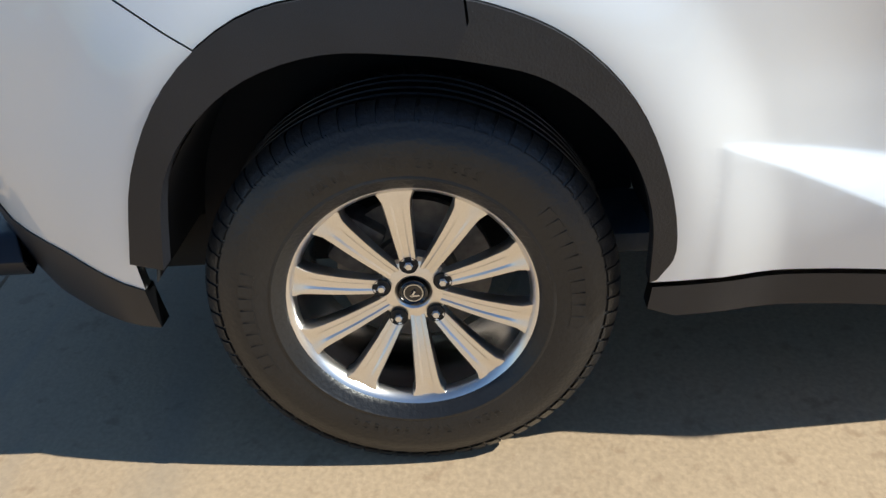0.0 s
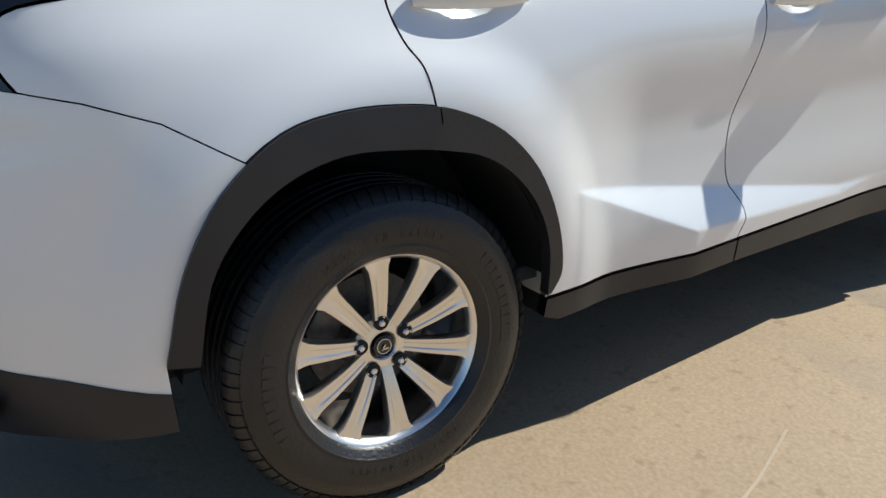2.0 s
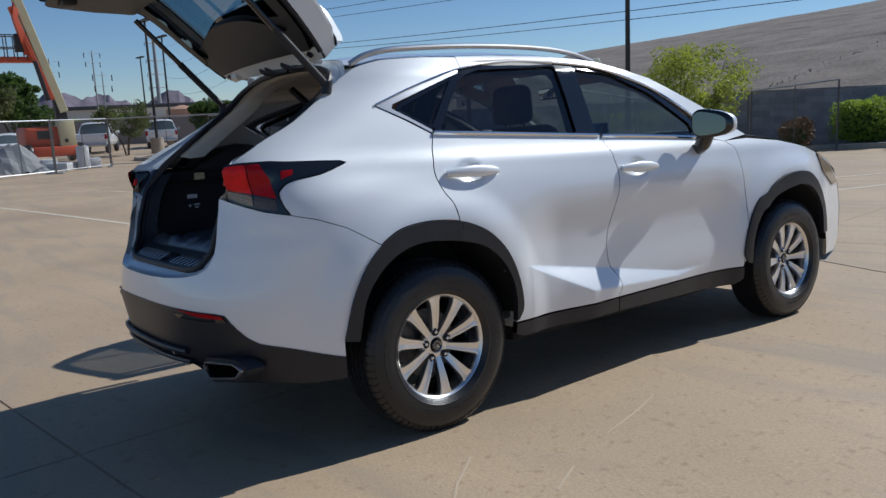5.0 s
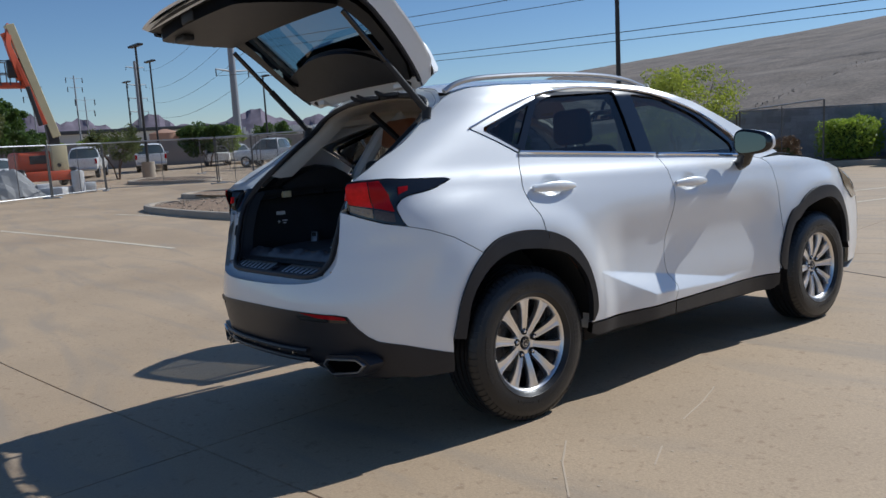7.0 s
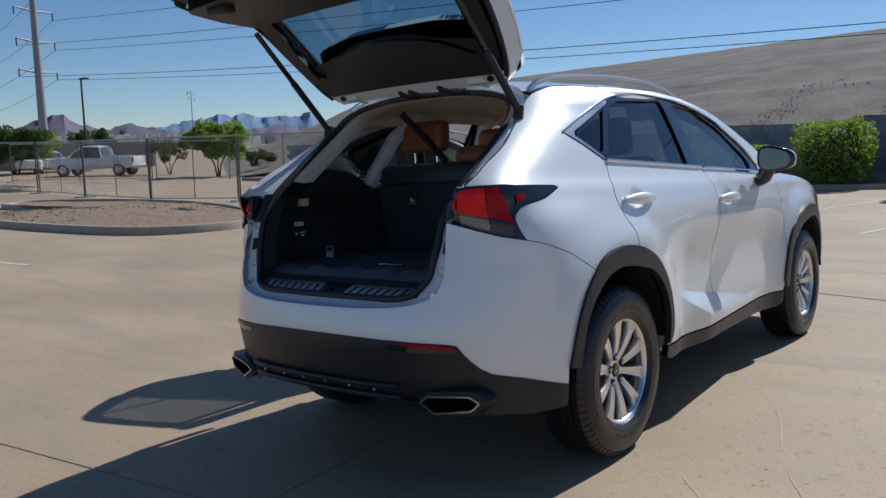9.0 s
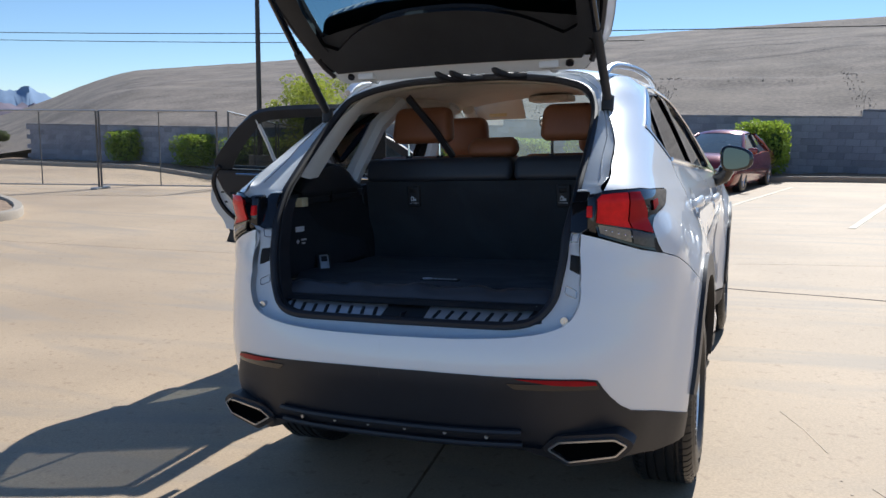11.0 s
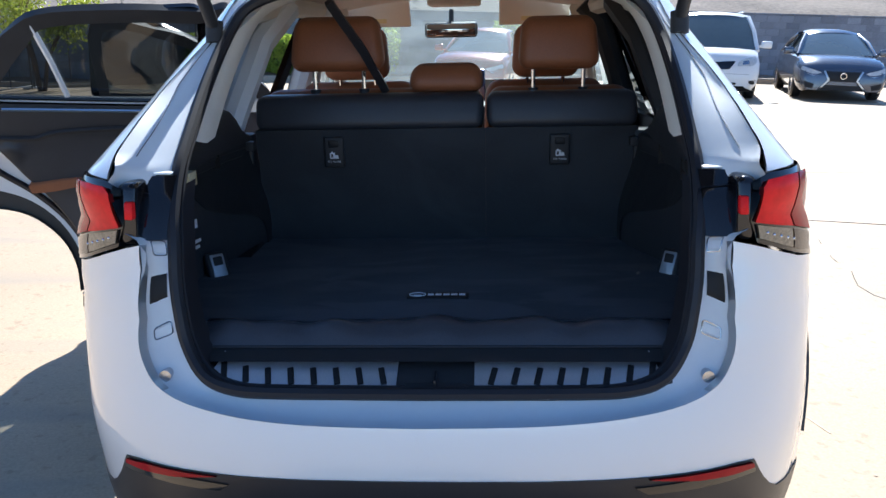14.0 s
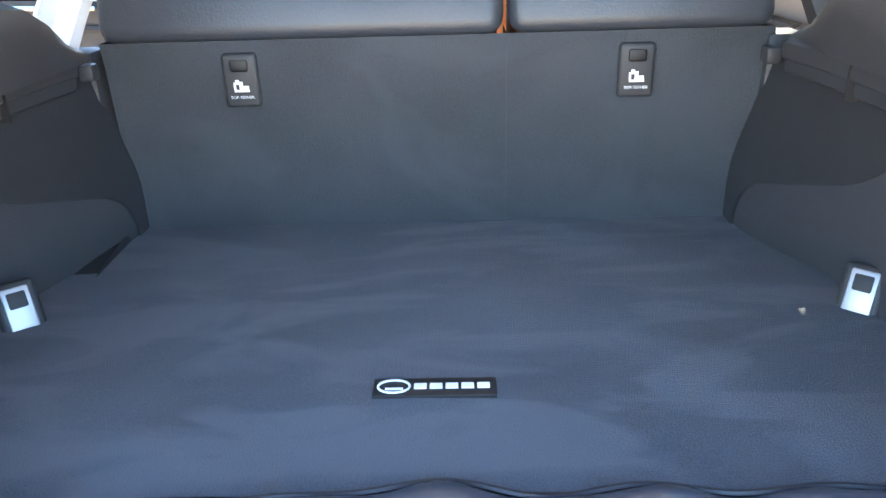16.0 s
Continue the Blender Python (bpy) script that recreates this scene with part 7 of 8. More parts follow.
bm = bmesh.new()
nx, ny = 240, 60
grid = [[bm.verts.new(hill_z(-190 + 310 * i / (nx - 1), 1.35 * (j / (ny - 1)) ** 1.5)) for i in range(nx)] for j in range(ny)]
for a, c in zip(grid, grid[1:]):
    for i in range(nx - 1):
        bm.faces.new((a[i], a[i + 1], c[i + 1], c[i]))
tagged(part("hill", bm, HILLM), "bare brown gravel hillside", "hill", kind="structure")
bm = bmesh.new()
for k in range(16000):
    x, v = rng.uniform(-18, 26), 0.7 * rng.random() ** 2.0
    if v > 0.3:
        continue
    p = hill_z(x, v)
    r_ = 0.012 + 0.034 * rng.random() ** 3
    vs = [bm.verts.new((p.x + r_ * math.cos(a), p.y + r_ * math.sin(a) * 0.8, p.z - 0.05)) for a in (0, 1.6, 3.1, 4.7)]
    t_ = bm.verts.new((p.x + rng.uniform(-0.3, 0.3) * r_, p.y, p.z + r_ * rng.uniform(0.3, 0.6)))
    for j in range(4):
        bm.faces.new((vs[j], vs[(j + 1) % 4], t_))
tagged(part("hill_stones", bm, STONE, smooth=False), "loose stones on the hillside", "stones", kind="stuff")


def lamp_post(x, y, h, arms=1, base_h=0.85, label="dark steel car park lamp post on a concrete foot"):
    z = lot(x, y)
    ob = empty("street_lamp", Matrix.Translation((x, y, z)))
    tagged(ob, label, "lamp post", "lamp posts")
    bm = bmesh.new()
    bmesh.ops.create_cone(bm, cap_ends=True, segments=20, radius1=0.36, radius2=0.35, depth=base_h, matrix=Matrix.Translation((0, 0, base_h / 2)))
    part("concrete_foot", bm, KERB, ob)
    tube("pole", [(0, 0, base_h - 0.01), (0, 0, h)], 0.085, POLE, ob, 10, r2=0.06)
    for s_ in ((-1, 1) if arms == 2 else (1,)):
        box("lamp_head", (min(0, s_ * 0.85), -0.16, h - 0.02), (max(0, s_ * 0.85), 0.16, h + 0.1), POLE, ob, 0.03)


lamp_post(-13.5, 18.1, 9.9, 1, 1.05)
lamp_post(-41.6, 11.9, 7.1, 2)
lamp_post(-55.7, 17.3, 7.7, 2, 0.7)
lamp_post(-73.5, 20.9, 7.6, 2, 0.7)
lamp_post(-53.1, 24.8, 6.4, 1, 0.15)


def pylon(x, y, h, r, arms, label="tall grey steel power pole with arms"):
    ob = empty("power_pole", Matrix.Translation((x, y, -1.0)))
    tagged(ob, label, "power pole", "power poles")
    tube("pole", [(0, 0, 0), (0, 0, h)], r, STEELG, ob, 12, r2=r * 0.55)
    tips = []
    d = Vector((0.35, -0.94, 0))
    for z, w in arms:
        for s_ in (-1, 1):
            t_ = d * w * s_ + Vector((0, 0, z + 0.25 * w * 0.3))
            tube("arm", [(0, 0, z), t_], r * 0.28, STEELG, ob, 6, r2=r * 0.15)
            tube("insulator", [t_, t_ - Vector((0, 0, 1.0))], 0.09, POLE, ob, 6)
            tips.append(Vector((x, y, -1.0)) + t_ - Vector((0, 0, 1.0)))
    return tips


ARMS = ((25.5, 3.2), (20.4, 3.2), (16.4, 3.2), (12.4, 3.2))
p1 = pylon(-108.9, 47.0, 27.5, 0.62, ARMS)
p2 = pylon(125, 62, 27.5, 0.62, ARMS, "far steel power pole beyond the hill")
p3 = pylon(-245, 76, 27.5, 0.75, ARMS, "far steel power pole across the lots")
for a, c in list(zip(p1, p2))[::2] + list(zip(p1, p3))[::2] + list(zip(p1, p2))[5::2]:
    pts = [a.lerp(c, k / 24) - Vector((0, 0, 3.0 * 4 * (k / 24) * (1 - k / 24))) for k in range(25)]
    tagged(tube("power_line", pts, 0.03, POLE, None, 5), "thin dark overhead power line", "cable", "power lines")
for x, y, h, r in ((-150, 28, 14, 0.16), (-170, 40, 17, 0.2), (-165, 25, 12, 0.16), (-140, 34, 11, 0.14), (-230, 150, 20, 0.2)):
    pylon(x, y, h, r, ((h - 0.6, 1.8), (h - 2.4, 1.6)), "distant wooden power pole")


# boom lifts behind the fence
def boom_lift(m):
    ob = empty("boom_lift", m)
    tagged(ob, "orange and cream boom lift with its basket raised", "boom lift", "boom lifts")
    bm = bmesh.new()
    add_box(bm, (-1.6, -1.05, 0.75), (0.9, 1.06, 1.72), 0.16, 3)
    body = part("engine_body", bm, LIFTR, ob, "orange engine housing")
    box("grille", (0.88, -0.55, 1.15), (0.93, 0.15, 1.55), POLE, body, 0.02)
    box("chassis", (-1.5, -0.9, 0.35), (1.3, 1.15, 0.80), LIFTR, ob, 0.06)
    for x in (-1.1, 1.0):
        for y in (-1.0, 1.25):
            bm = bmesh.new()
            add_lathe(bm, [(-0.16, 0.2), (-0.16, 0.42), (-0.1, 0.47), (0.1, 0.47), (0.16, 0.42), (0.16, 0.2), (0.1, 0.0)], 20)
            part("wheel", bm, RUBBER, ob, m=Matrix.Translation((x, y, 0.47)) @ Matrix.Rotation(math.pi / 2, 4, "Z"))
    box("turret", (0.45, 0.36, 0.62), (1.25, 1.05, 1.98), LIFTC, ob, 0.05)
    tube("pivot", [(1.24, 0.62, 1.05), (1.29, 0.62, 1.05)], 0.09, POLE, ob, 12)
    a, b_, c = Vector((0.75, 0.70, 1.95)), Vector((0.75, 0.74, 2.36)), Vector((0.6, -0.62, 7.5))
    for nm, p, q, w, d, mt in (("lower_boom", a + Vector((0, -0.06, -0.1)), a + Vector((0, -0.14, 1.0)), 0.24, 0.2, POLE), ("main_boom", b_, c, 0.19, 0.24, LIFTC), ("boom_rail", b_ + Vector((0.1, -0.42, 0.6)), c + Vector((0.1, -0.30, -0.4)), 0.10, 0.14, LIFTR), ("lift_cylinder", b_ + Vector((0.2, -0.62, 0.55)), b_ + Vector((0.2, -0.98, 2.35)), 0.09, 0.09, POLE)):
        ax = (q - p).normalized()
        sd = ax.cross(Vector((1, 0, 0))).normalized()
        bm = bmesh.new()
        add_box(bm, (-d, -w, 0), (d, w, (q - p).length), 0.03, 2, m=Matrix(((1, sd.x, ax.x, p.x), (0, sd.y, ax.y, p.y), (0, sd.z, ax.z, p.z), (0, 0, 0, 1))))
        part(nm, bm, mt, ob, smooth=False)
    tube("jib", [c, c + Vector((0.3, -0.2, -0.9)), (0.7, -0.45, 5.0)], 0.15, LIFTR, ob, 4)
    e = Vector((0.3, -0.87, 4.78))
    floor_ = box("basket", (e.x - 0.4, e.y - 0.82, e.z - 0.1), (e.x + 0.4, e.y + 0.82, e.z + 0.14), LIFTR, ob, 0.03, "orange railed basket")
    bm = bmesh.new()
    for z in (0.55, 1.1):
        for p, q in (((-0.4, -0.8), (-0.4, 0.8)), ((-0.4, 0.8), (0.4, 0.8)), ((0.4, 0.8), (0.4, -0.8)), ((0.4, -0.8), (-0.4, -0.8))):
            add_tube(bm, [(e.x + p[0], e.y + p[1], e.z + z), (e.x + q[0], e.y + q[1], e.z + z)], 0.028, 5)
    part("rail", bm, POST, floor_)
    for x in (-0.4, 0.4):
        for y in (-0.8, -0.4, 0.0, 0.4, 0.8):
            tube("upright", [(e.x + x, e.y + y, e.z), (e.x + x, e.y + y, e.z + 1.1)], 0.028, POST, floor_, 5)
    box("control_box", (e.x + 0.1, e.y - 0.05, e.z + 0.35), (e.x + 0.5, e.y + 0.5, e.z + 1.15), POLE, ob, 0.05)
    box("basket_mount", (e.x - 0.1, e.y + 0.45, e.z - 0.12), (e.x + 0.5, e.y + 0.75, e.z + 1.3), LIFTR, ob, 0.03)
    return ob


lift = boom_lift(Matrix.Translation((-38.4, 5.75, lot(-38, 6))))
copy_thing(lift, Matrix.Translation((-58.6, 4.6, lot(-58, 4.6))) @ Matrix.Rotation(math.pi, 4, "Z"))
# building waste by the fence
heap = bmesh.new()
g = [[heap.verts.new((x, y, max(0.0, 1.05 * (1 - (x / 1.7) ** 2) * (1 - (y / 1.1) ** 2) + 0.25 * noise.noise(Vector((x * 2.1, y * 2.3, 1.7)))) - (0.05 if abs(x) > 1.6 or abs(y) > 1.0 else 0))) for y in np.linspace(-1.1, 1.1, 10)] for x in np.linspace(-1.7, 1.7, 14)]
for a, c in zip(g, g[1:]):
    for j in range(9):
        heap.faces.new((a[j], a[j + 1], c[j + 1], c[j]))
tagged(part("tarpaulin", heap, TARP, m=Matrix.Translation((-31.6, 3.3, lot(-31.6, 3.3))), smooth=False), "grey tarpaulin thrown over a mound by the fence", "tarpaulin")
for x, y, s_, h in ((-30.9, 4.35, 0.55, 0.45), (-30.6, 4.75, 0.9, 0.3), (-30.7, 5.1, 0.4, 0.3), (-30.9, 6.0, 0.5, 0.4)):
    tagged(box("crate", (-s_ / 2, -s_ / 2, 0), (s_ / 2, s_ / 2, h), WASTE, None, 0.03, m=Matrix.Translation((x, y, lot(x, y))) @ Matrix.Rotation(x * 3, 4, "Z")), "pale building block lying by the fence", "block")
bm = bmesh.new()
bmesh.ops.create_cone(bm, cap_ends=True, segments=18, radius1=0.24, radius2=0.24, depth=0.9, matrix=Matrix.Translation((0, 0, 0.45)))
bmesh.ops.bevel(bm, geom=[e for e in bm.edges if abs(e.verts[0].co.z - e.verts[1].co.z) < 0.01], offset=0.03, segments=2, affect="EDGES")
tagged(part("drum", bm, WASTE, m=Matrix.Translation((-30.5, 5.55, lot(-30.5, 5.6)))), "white plastic drum by the fence", "drum")

# far wall, buildings, tanks
bm = bmesh.new()
add_box(bm, (-30, 0, -1.2), (10, 0.3, 1.7), 0.02, 1)
tagged(part("wall_far", bm, mat("far_block", (0.24, 0.22, 0.21), 0.9, var=0.1), m=pose(-62, 24, 0, 0, 0, 72)), "grey yard wall behind the parked cars", "wall", kind="structure")


def hall(x, y, yaw, ln, dp, h, label, wallm=ROOFW):
    ob = empty("building", pose(x, y, -1, 0, 0, yaw))
    tagged(ob, label, "building")
    box("wall", (-ln / 2, 0, 0), (ln / 2, dp, h), wallm, ob, 0.05)
    box("roof", (-ln / 2 - 0.8, -1.2, h + 0.01), (ln / 2 + 0.8, dp + 0.8, h + 0.8), DARKB, ob, 0.1)
    for k in range(int(ln / 6)):
        xx = -ln / 2 + 3 + 6 * k
        wn = box("window", (xx - 1.6, -0.06, h * 0.35), (xx + 1.6, 0.05, h * 0.62), CARGLASS, ob, 0.02)


hall(-190, 30, 75, 90, 30, 5.6, "long low pale industrial building with a dark roof")
for x, y in ((-158, 53), (-156, 57.5)):
    bm = bmesh.new()
    bmesh.ops.create_cone(bm, cap_ends=True, segments=28, radius1=3.0, radius2=3.0, depth=4.6, matrix=Matrix.Translation((0, 0, 2.3)))
    bmesh.ops.create_cone(bm, cap_ends=True, segments=28, radius1=3.05, radius2=0.4, depth=0.8, matrix=Matrix.Translation((0, 0, 5.0)))
    tagged(part("storage_tank", bm, TANK, m=Matrix.Translation((x, y, -1))), "tan steel storage tank far off", "tank")
bm = bmesh.new()
for k in range(120):
    a = math.radians(107 + 15 * k / 120)
    d = 600 + 60 * rng.random()
    w, h = rng.uniform(0.8, 2.6), rng.uniform(7, 13)
    add_box(bm, (-w, -w, 0), (w, w, h), 0, m=Matrix.Translation((d * math.cos(a + 0.62), d * math.sin(a + 0.62), -2)))
tagged(part("far_town", bm, ROOFW, smooth=False), "pale row of far buildings under the mountains", "buildings", kind="stuff")


def range_(name, d, a0, a1, h, seed, material, label, peaks=(), rough=6, jit=0.2):
    bm = bmesh.new()
    rows = [[], [], [], []]
    n = 260
    for k in range(n):
        t_ = k / (n - 1)
        a = math.radians(a0 + (a1 - a0) * t_)
        q = t_ * 24 + seed
        e = 0.0
        for o in range(rough):
            e += abs(noise.noise(Vector((q * 2 ** o, seed, 0)))) * 0.55 ** o
        top = (h * (0.45 + 0.55 * e) + sum(b_ * math.exp(-((math.degrees(a) - c_) / w_) ** 2) for c_, w_, b_ in peaks)) * min(1, 8 * t_, 8 * (1 - t_))
        for r_, (f_, dd) in enumerate(((-0.02, -0.06), (0.42, -0.035), (0.8, -0.012), (1.0, 0.0))):
            j = 1 + 0.012 * noise.noise(Vector((q * 20, r_ * 7.0, seed)))
            rows[r_].append(((d * (1 + dd) * j) * math.cos(a), (d * (1 + dd) * j) * math.sin(a), top * f_ * (1 + jit * noise.noise(Vector((q * 16, r_, seed + 2)))) if r_ else -20))
    g = [[bm.verts.new(p) for p in r] for r in rows]
    for a, c in zip(g, g[1:]):
        for i in range(n - 1):
            bm.faces.new((a[i], a[i + 1], c[i + 1], c[i]))
    tagged(part(name, bm, material), label, "mountains", kind="structure")


range_("backdrop", 2300, 118, 205, 66, 3.3, ROCK, "bare purple-brown desert mountains on the horizon", ((154.8, 1.5, 34), (162, 0.9, 38), (166, 1.3, 28), (169, 1.4, 38), (175, 3, 30)))
range_("backdrop", 3600, 100, 156, 95, 8.1, HAZEROCK, "far mountain range on the horizon with haze in its blue-grey colour", ((143.4, 4.2, 62), (138.5, 3.0, 40), (148, 3.5, 14)), 3, 0.04)


# ---- parked vehicles ----
def car_wheel(ob, x, y, r, w=0.21):
    bm = bmesh.new()
    add_lathe(bm, [(-w / 2, r * 0.62), (-w / 2, r * 0.9), (-w * 0.38, r), (w * 0.38, r), (w / 2, r * 0.9), (w / 2, r * 0.62)], 28)
    wh = part("wheel", bm, RUBBER, ob, m=Matrix.Translation((x, y, r)))
    bm = bmesh.new()
    s_ = 1 if x > 0 else -1
    add_lathe(bm, [(s_ * w * 0.42, r * 0.62), (s_ * w * 0.3, r * 0.56), (s_ * w * 0.25, r * 0.2), (s_ * w * 0.36, r * 0.16), (s_ * w * 0.36, 0.0)], 24)
    for k in range(6):
        a = 6.283 * k / 6
        add_tube(bm, [(s_ * w * 0.34, r * 0.12 * math.cos(a), r * 0.12 * math.sin(a)), (s_ * w * 0.4, r * 0.58 * math.cos(a), r * 0.58 * math.sin(a))], r * 0.07, 5)
    part("rim", bm, BARREL, wh)


def shell(st, n=11):
    """Cross sections of a car body: (y, floor, belt, half width, crown)."""
    rows = []
    for y, z0, z1, w, cr in st:
        row = []
        for s_, zz in ((-0.88, z0), (-0.97, z0 + (z1 - z0) * 0.18), (-1.0, z0 + (z1 - z0) * 0.45), (-0.985, z0 + (z1 - z0) * 0.75), (-0.93, z1 - 0.02), (-0.84, z1 + cr * 0.4), (-0.45, z1 + cr * 0.9), (0, z1 + cr)):
            row.append((s_ * w, y, zz))
        rows.append(row + [(-x, yy, zz) for x, yy, zz in row[:-1][::-1]])
    return rows


def cabin(ob, base, roof, paint, name="cabin"):
    """Roof on raked posts; glass set between them. base, roof: (y rear, y front, half width, z)."""
    b0, b1, bw, bz = base
    r0, r1, rw, rz = roof
    rows = []
    ym = (r0 + r1) / 2
    for y, z, w in ((r0 - 0.05, rz - 0.07, rw * 0.97), (r0 + 0.05, rz - 0.01, rw * 0.99), (ym, rz + 0.03, rw), (r1 - 0.1, rz - 0.0, rw * 0.98), (r1 + 0.03, rz - 0.06, rw * 0.95)):
        rows.append([(w * s_, y + 0.06 * (1 - s_ * s_) * (1 if y > ym else -1), z + 0.05 * (1 - abs(s_) ** 2.5) - 0.02 * abs(s_) ** 6) for s_ in np.linspace(-1, 1, 11)])
    loft("roof", rows, paint, ob)
    for s_ in (-1, 1):
        for (yb, yt) in ((b1, r1), (b0, r0)):
            tube("pillar", [(s_ * bw * 0.985, yb, bz - 0.02), (s_ * (bw + rw) * 0.495, (yb + yt) / 2 + 0.03, (bz + rz) / 2 + 0.02), (s_ * rw * 0.96, yt, rz - 0.05)], 0.045, paint, ob, 8)
        ymid = b0 + (b1 - b0) * 0.45
        tube("pillar", [(s_ * bw * 0.985, ymid, bz - 0.02), (s_ * rw * 0.975, ymid * 0.98, rz - 0.04)], 0.04, POLE, ob, 6)
        loft("side_window", [[(s_ * bw * 0.97, b0 + 0.02, bz), (s_ * rw * 0.96, r0, rz - 0.05)], [(s_ * bw * 0.97, ymid, bz), (s_ * rw * 0.96, ymid, rz - 0.03)], [(s_ * bw * 0.97, b1 - 0.02, bz), (s_ * rw * 0.94, r1, rz - 0.06)]], CARGLASS, ob)
    for nm, yb, yt, q in (("windscreen", b1, r1, 1), ("rear_window", b0, r0, -1)):
        loft(nm, [[(x * bw * 0.96, yb + q * 0.12 * (1 - x * x), bz) for x in np.linspace(-1, 1, 9)], [(x * (bw + rw) * 0.485, (yb + yt) / 2 + q * 0.1 * (1 - x * x) + q * 0.02, (bz + rz) / 2) for x in np.linspace(-1, 1, 9)], [(x * rw * 0.93, yt + q * 0.07 * (1 - x * x), rz - 0.045 + 0.035 * (1 - x * x)) for x in np.linspace(-1, 1, 9)]], CARGLASS, ob)


def side_mirrors(ob, x, y, z, mt):
    for s_ in (-1, 1):
        bm = bmesh.new()
        add_box(bm, (-0.11, -0.06, -0.075), (0.11, 0.07, 0.075), 0.04, 3)
        part("door_mirror", bm, mt, ob, m=Matrix.Translation((s_ * x, y, z)))
        tube("mirror_stem", [(s_ * (x - 0.16), y, z - 0.04), (s_ * (x - 0.08), y, z - 0.03)], 0.03, mt, ob, 6)


def front_patch(ob, rows, name, pts, material, off=0.012, label="", mirror_it=True):
    """A piece laid on the front of a car body: outline in (x, z)."""
    bm = bmesh.new()
    g = [[bm.verts.new(p) for p in r] for r in rows]
    for a, c in zip(g, g[1:]):
        for j in range(len(a) - 1):
            bm.faces.new((a[j], a[j + 1], c[j + 1], c[j]))
    bm.faces.new(g[-1])
    tr = BVHTree.FromBMesh(bm)
    bm.free()

    def f(x, z, o=0.0):
        hit = tr.ray_cast(Vector((x, 5, z)), Vector((0, -1, 0)))
        p, n = (hit[0], hit[1]) if hit[0] is not None else (Vector((x, 0.75, z)), Vector((0, 1, 0)))
        n = n if n.y > 0 else -n
        return Vector((x, p.y + o, z)), n
    for s_ in ((1, -1) if mirror_it else (1,)):
        panel(name, pts, material, ob, s_, off=off, thick=0.03, grid=0.07, gap=0, label=label, f=f)


def minivan(m):
    ob = empty("minivan", m)
    tagged(ob, "white minivan parked before the block wall", "minivan", "parked cars")
    st = [(-4.15, 0.35, 1.0, 0.90, 0.02), (-4.0, 0.25, 1.05, 0.97, 0.02), (-2.0, 0.2, 1.04, 0.99, 0.02), (0.0, 0.2, 1.02, 0.99, 0.03), (0.30, 0.2, 1.0, 0.985, 0.05), (0.62, 0.21, 0.95, 0.97, 0.06), (0.82, 0.22, 0.84, 0.94, 0.05), (0.93, 0.24, 0.68, 0.88, 0.03), (0.97, 0.27, 0.55, 0.80, 0.0), (0.97, 0.30, 0.45, 0.74, 0.0)]
    loft("body", shell(st), WHITEP, ob, caps=True)
    cabin(ob, (-4.0, 0.22, 0.93, 1.02), (-3.85, -0.62, 0.75, 1.74), WHITEP)
    rows = shell(st)
    front_patch(ob, rows, "grille", rounded([(-0.47, 0.80), (0.0, 0.765), (0.47, 0.80), (0.35, 0.63), (0.0, 0.61), (-0.35, 0.63)], 0.04), GLOSS, label="black curved grille", mirror_it=False)
    front_patch(ob, rows, "lower_grille", rounded([(-0.52, 0.37), (0.52, 0.37), (0.46, 0.255), (-0.46, 0.255)], 0.03), BADGE, mirror_it=False)
    front_patch(ob, rows, "head_lamp", rounded([(0.49, 0.70), (0.53, 0.80), (0.70, 0.87), (0.86, 0.915), (0.885, 0.80), (0.80, 0.71)], 0.04), LAMPG, 0.014, "clear head lamp")
    front_patch(ob, rows, "lamp_bowl", rounded([(0.60, 0.73), (0.60, 0.80), (0.72, 0.83), (0.74, 0.75)], 0.025), BARREL, 0.018)
    front_patch(ob, rows, "fog_recess", rounded([(0.74, 0.42), (0.90, 0.43), (0.86, 0.34), (0.76, 0.35)], 0.03), BADGE)
    front_patch(ob, rows, "bumper_line", [(-0.75, 0.545), (0.75, 0.545), (0.75, 0.538), (-0.75, 0.538)], TARP, 0.004, mirror_it=False)
    for s_ in (-1, 1):
        tube("roof_rail", [(s_ * 0.62, -3.4, 1.79), (s_ * 0.64, -2.0, 1.83), (s_ * 0.62, -0.8, 1.8)], 0.022, SATIN, ob, 6)
        for y in (-3.0, 0.0):
            car_wheel(ob, s_ * 0.86, y, 0.335)
    box("underside", (-0.8, -3.9, 0.18), (0.8, 0.8, 0.3), DARK, ob, 0.02)
    side_mirrors(ob, 1.10, 0.05, 1.13, WHITEP)


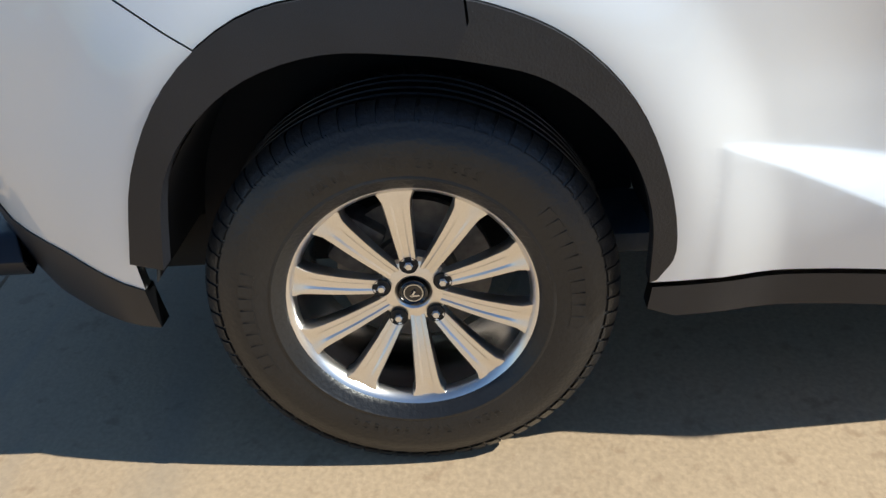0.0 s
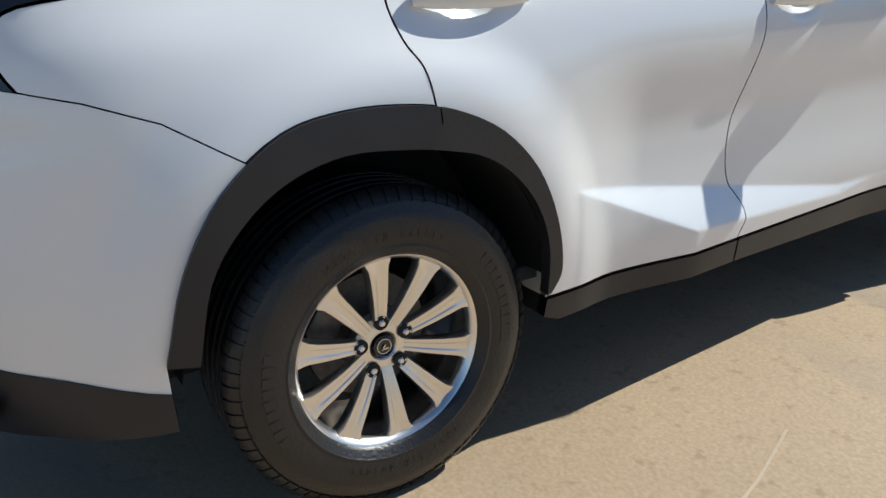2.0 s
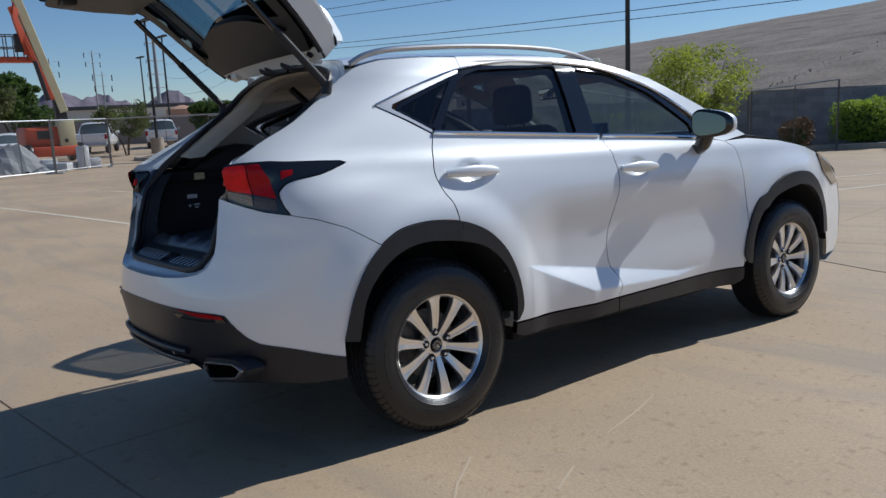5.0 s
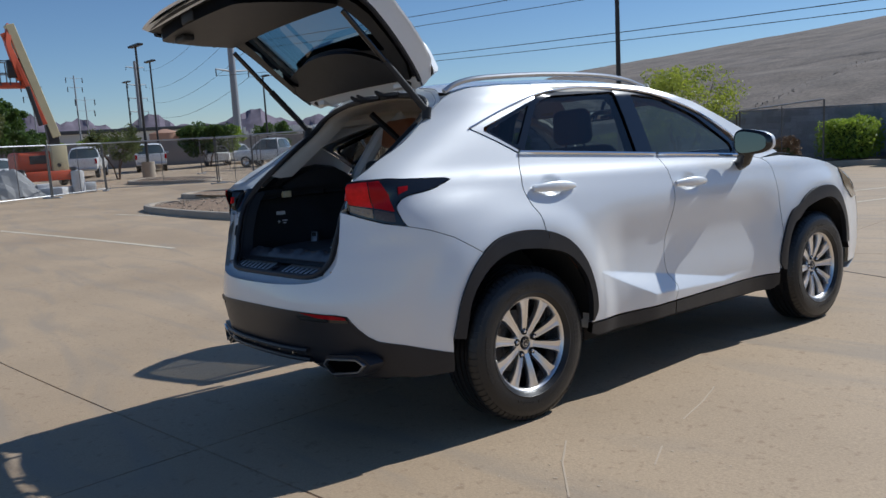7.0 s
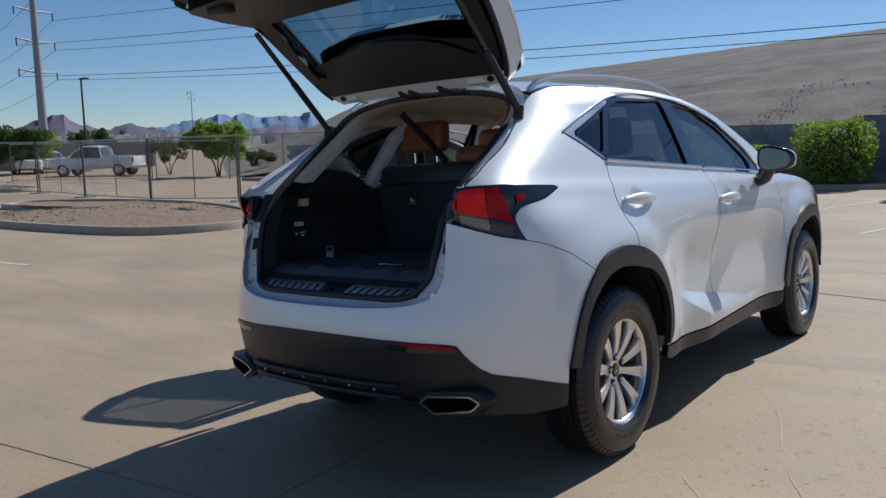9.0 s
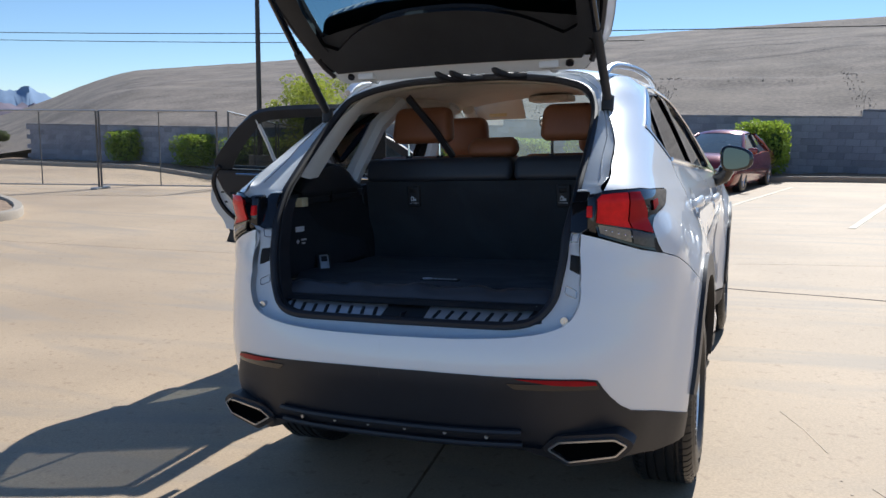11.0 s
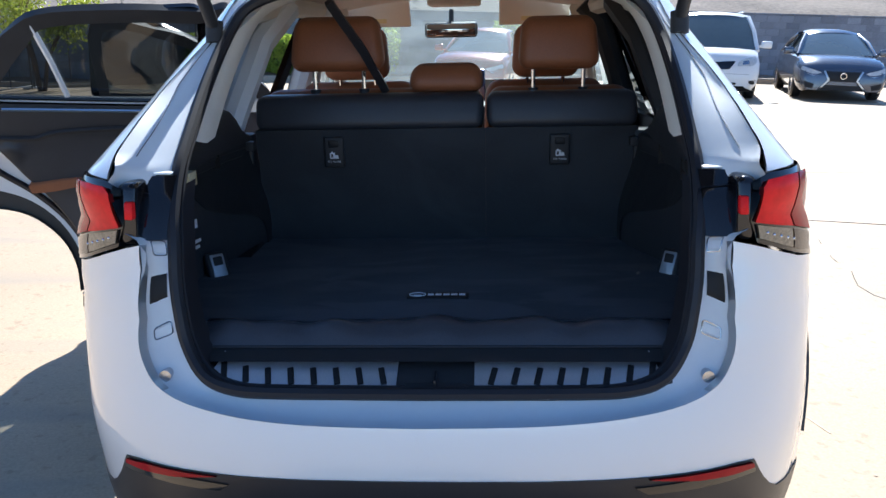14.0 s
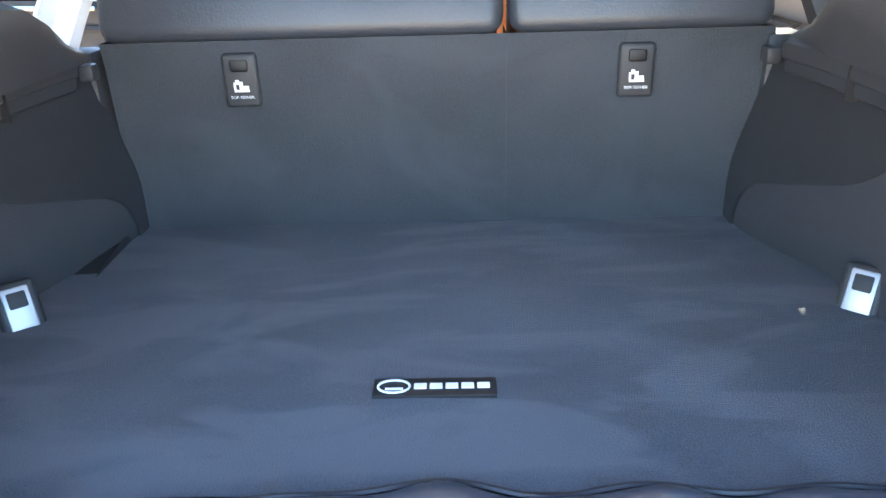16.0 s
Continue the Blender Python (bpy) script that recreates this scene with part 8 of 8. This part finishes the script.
def sedan(m, paint, label):
    ob = empty("sedan", m)
    tagged(ob, label, "sedan", "parked cars")
    st = [(-3.75, 0.4, 0.88, 0.75, 0.02), (-3.6, 0.28, 0.95, 0.84, 0.03), (-2.8, 0.2, 0.95, 0.9, 0.03), (-1.4, 0.18, 0.92, 0.905, 0.02), (0.0, 0.18, 0.88, 0.905, 0.05), (0.4, 0.18, 0.82, 0.89, 0.07), (0.68, 0.18, 0.74, 0.86, 0.06), (0.84, 0.2, 0.62, 0.8, 0.03), (0.88, 0.22, 0.5, 0.74, 0.0)]
    loft("body", shell(st), paint, ob, caps=True)
    cabin(ob, (-3.1, -0.22, 0.80, 0.93), (-2.3, -1.15, 0.57, 1.41), paint)
    rows = shell(st)
    sp = [(0.36, 0.61), (0.27, 0.43), (0.45, 0.22)]
    front_patch(ob, rows, "grille", [(-x, z) for x, z in sp] + sp[::-1], BADGE, 0.012, "black spindle grille", False)
    front_patch(ob, rows, "grille_bar", [(-0.27, 0.405), (0.27, 0.405), (0.30, 0.33), (-0.30, 0.33)], paint, 0.02, mirror_it=False)
    front_patch(ob, rows, "grille_edge", [(0.35, 0.62), (0.255, 0.43), (0.44, 0.21), (0.475, 0.22), (0.295, 0.43), (0.39, 0.62)], SATIN, 0.026)
    front_patch(ob, rows, "head_lamp", [(0.42, 0.585), (0.60, 0.64), (0.80, 0.70), (0.82, 0.62), (0.62, 0.55), (0.50, 0.55)], LAMPG, 0.012)
    front_patch(ob, rows, "lamp_line", [(0.48, 0.535), (0.62, 0.53), (0.72, 0.565), (0.60, 0.51)], SATIN, 0.014)
    front_patch(ob, rows, "side_vent", [(0.55, 0.34), (0.75, 0.40), (0.74, 0.28), (0.58, 0.24)], BADGE, 0.008)
    for s_ in (-1, 1):
        for y in (-2.8, 0.0):
            car_wheel(ob, s_ * 0.79, y, 0.33)
    bm = bmesh.new()
    add_lathe(bm, [(-0.006, 0.045), (0.006, 0.05), (0.006, 0.065), (-0.006, 0.07)], 24)
    part("front_mark", bm, CHROME, ob, m=Matrix.Translation((0, 0.925, 0.52)) @ Matrix.Rotation(math.pi / 2, 4, "Z"))
    side_mirrors(ob, 0.98, -0.35, 0.99, paint)


def pickup(m, label, bed=1.75):
    ob = empty("pickup_truck", m)
    tagged(ob, label, "pickup truck", "parked pickup trucks")
    st = [(-1.35 - bed * 0.0, 0.5, 1.12, 0.96, 0.0), (0.1, 0.45, 1.12, 0.98, 0.0), (1.4, 0.45, 1.12, 0.98, 0.02), (2.2, 0.45, 1.14, 0.98, 0.05), (3.1, 0.45, 1.12, 0.95, 0.06), (3.42, 0.5, 1.0, 0.9, 0.03), (3.5, 0.55, 0.8, 0.86, 0.0)]
    loft("body", shell(st), WHITEP, ob, caps=True)
    for s_ in (-1, 1):
        box("bed_side", (min(s_ * 0.86, s_ * 0.96), -1.9, 0.55), (max(s_ * 0.86, s_ * 0.96), 0.0, 1.22), WHITEP, ob, 0.04)
        box("tail_lamp", (min(s_ * 0.84, s_ * 0.97), -1.94, 0.85), (max(s_ * 0.84, s_ * 0.97), -1.88, 1.15), REDDEEP, ob, 0.02)
    box("tail_gate", (-0.86, -1.92, 0.6), (0.86, -1.85, 1.2), WHITEP, ob, 0.02)
    box("bumper", (-0.93, -2.05, 0.45), (0.93, -1.86, 0.62), SATIN, ob, 0.03)
    cabin(ob, (0.05, 2.15, 0.90, 1.14), (0.25, 1.45, 0.72, 1.80), WHITEP)
    for s_ in (-1, 1):
        for y in (-1.0, 2.55):
            car_wheel(ob, s_ * 0.84, y, 0.39, 0.25)
    side_mirrors(ob, 1.08, 2.0, 1.22, WHITEP)


def at_lot(x, y, yaw):
    return pose(x, y, lot(x, y), 0, 0, yaw)


minivan(at_lot(5.03, 15.75, 167))
sedan(at_lot(7.85, 16.0, 167), GREYP, "slate grey sedan parked before the block wall")
pickup(at_lot(-43.4, 21.3, 126) @ Matrix.Scale(0.96, 4), "white extended-cab pickup parked side on")
pickup(at_lot(-48.2, 10.2, 68), "white pickup truck parked behind the fence")
pickup(at_lot(-51.2, 15.2, 72), "white pickup truck parked before the yard wall")
REDP = mat("dark_red_paint", (0.22, 0.02, 0.02), 0.25, metal=0.3, var=0.05, coat=1.0)
sedan(at_lot(-0.1, 17.0, 168), REDP, "dark red car parked before the block wall")
for x, y, yaw, lab in ((-54.7, 21.2, 70, "white sedan parked under a tree"), (-56.5, 23.6, 70, "white sedan parked under a tree"), (-44.4, 5.2, 75, "white sedan parked beside the lift")):
    sedan(at_lot(x, y, yaw), WHITEP, lab)
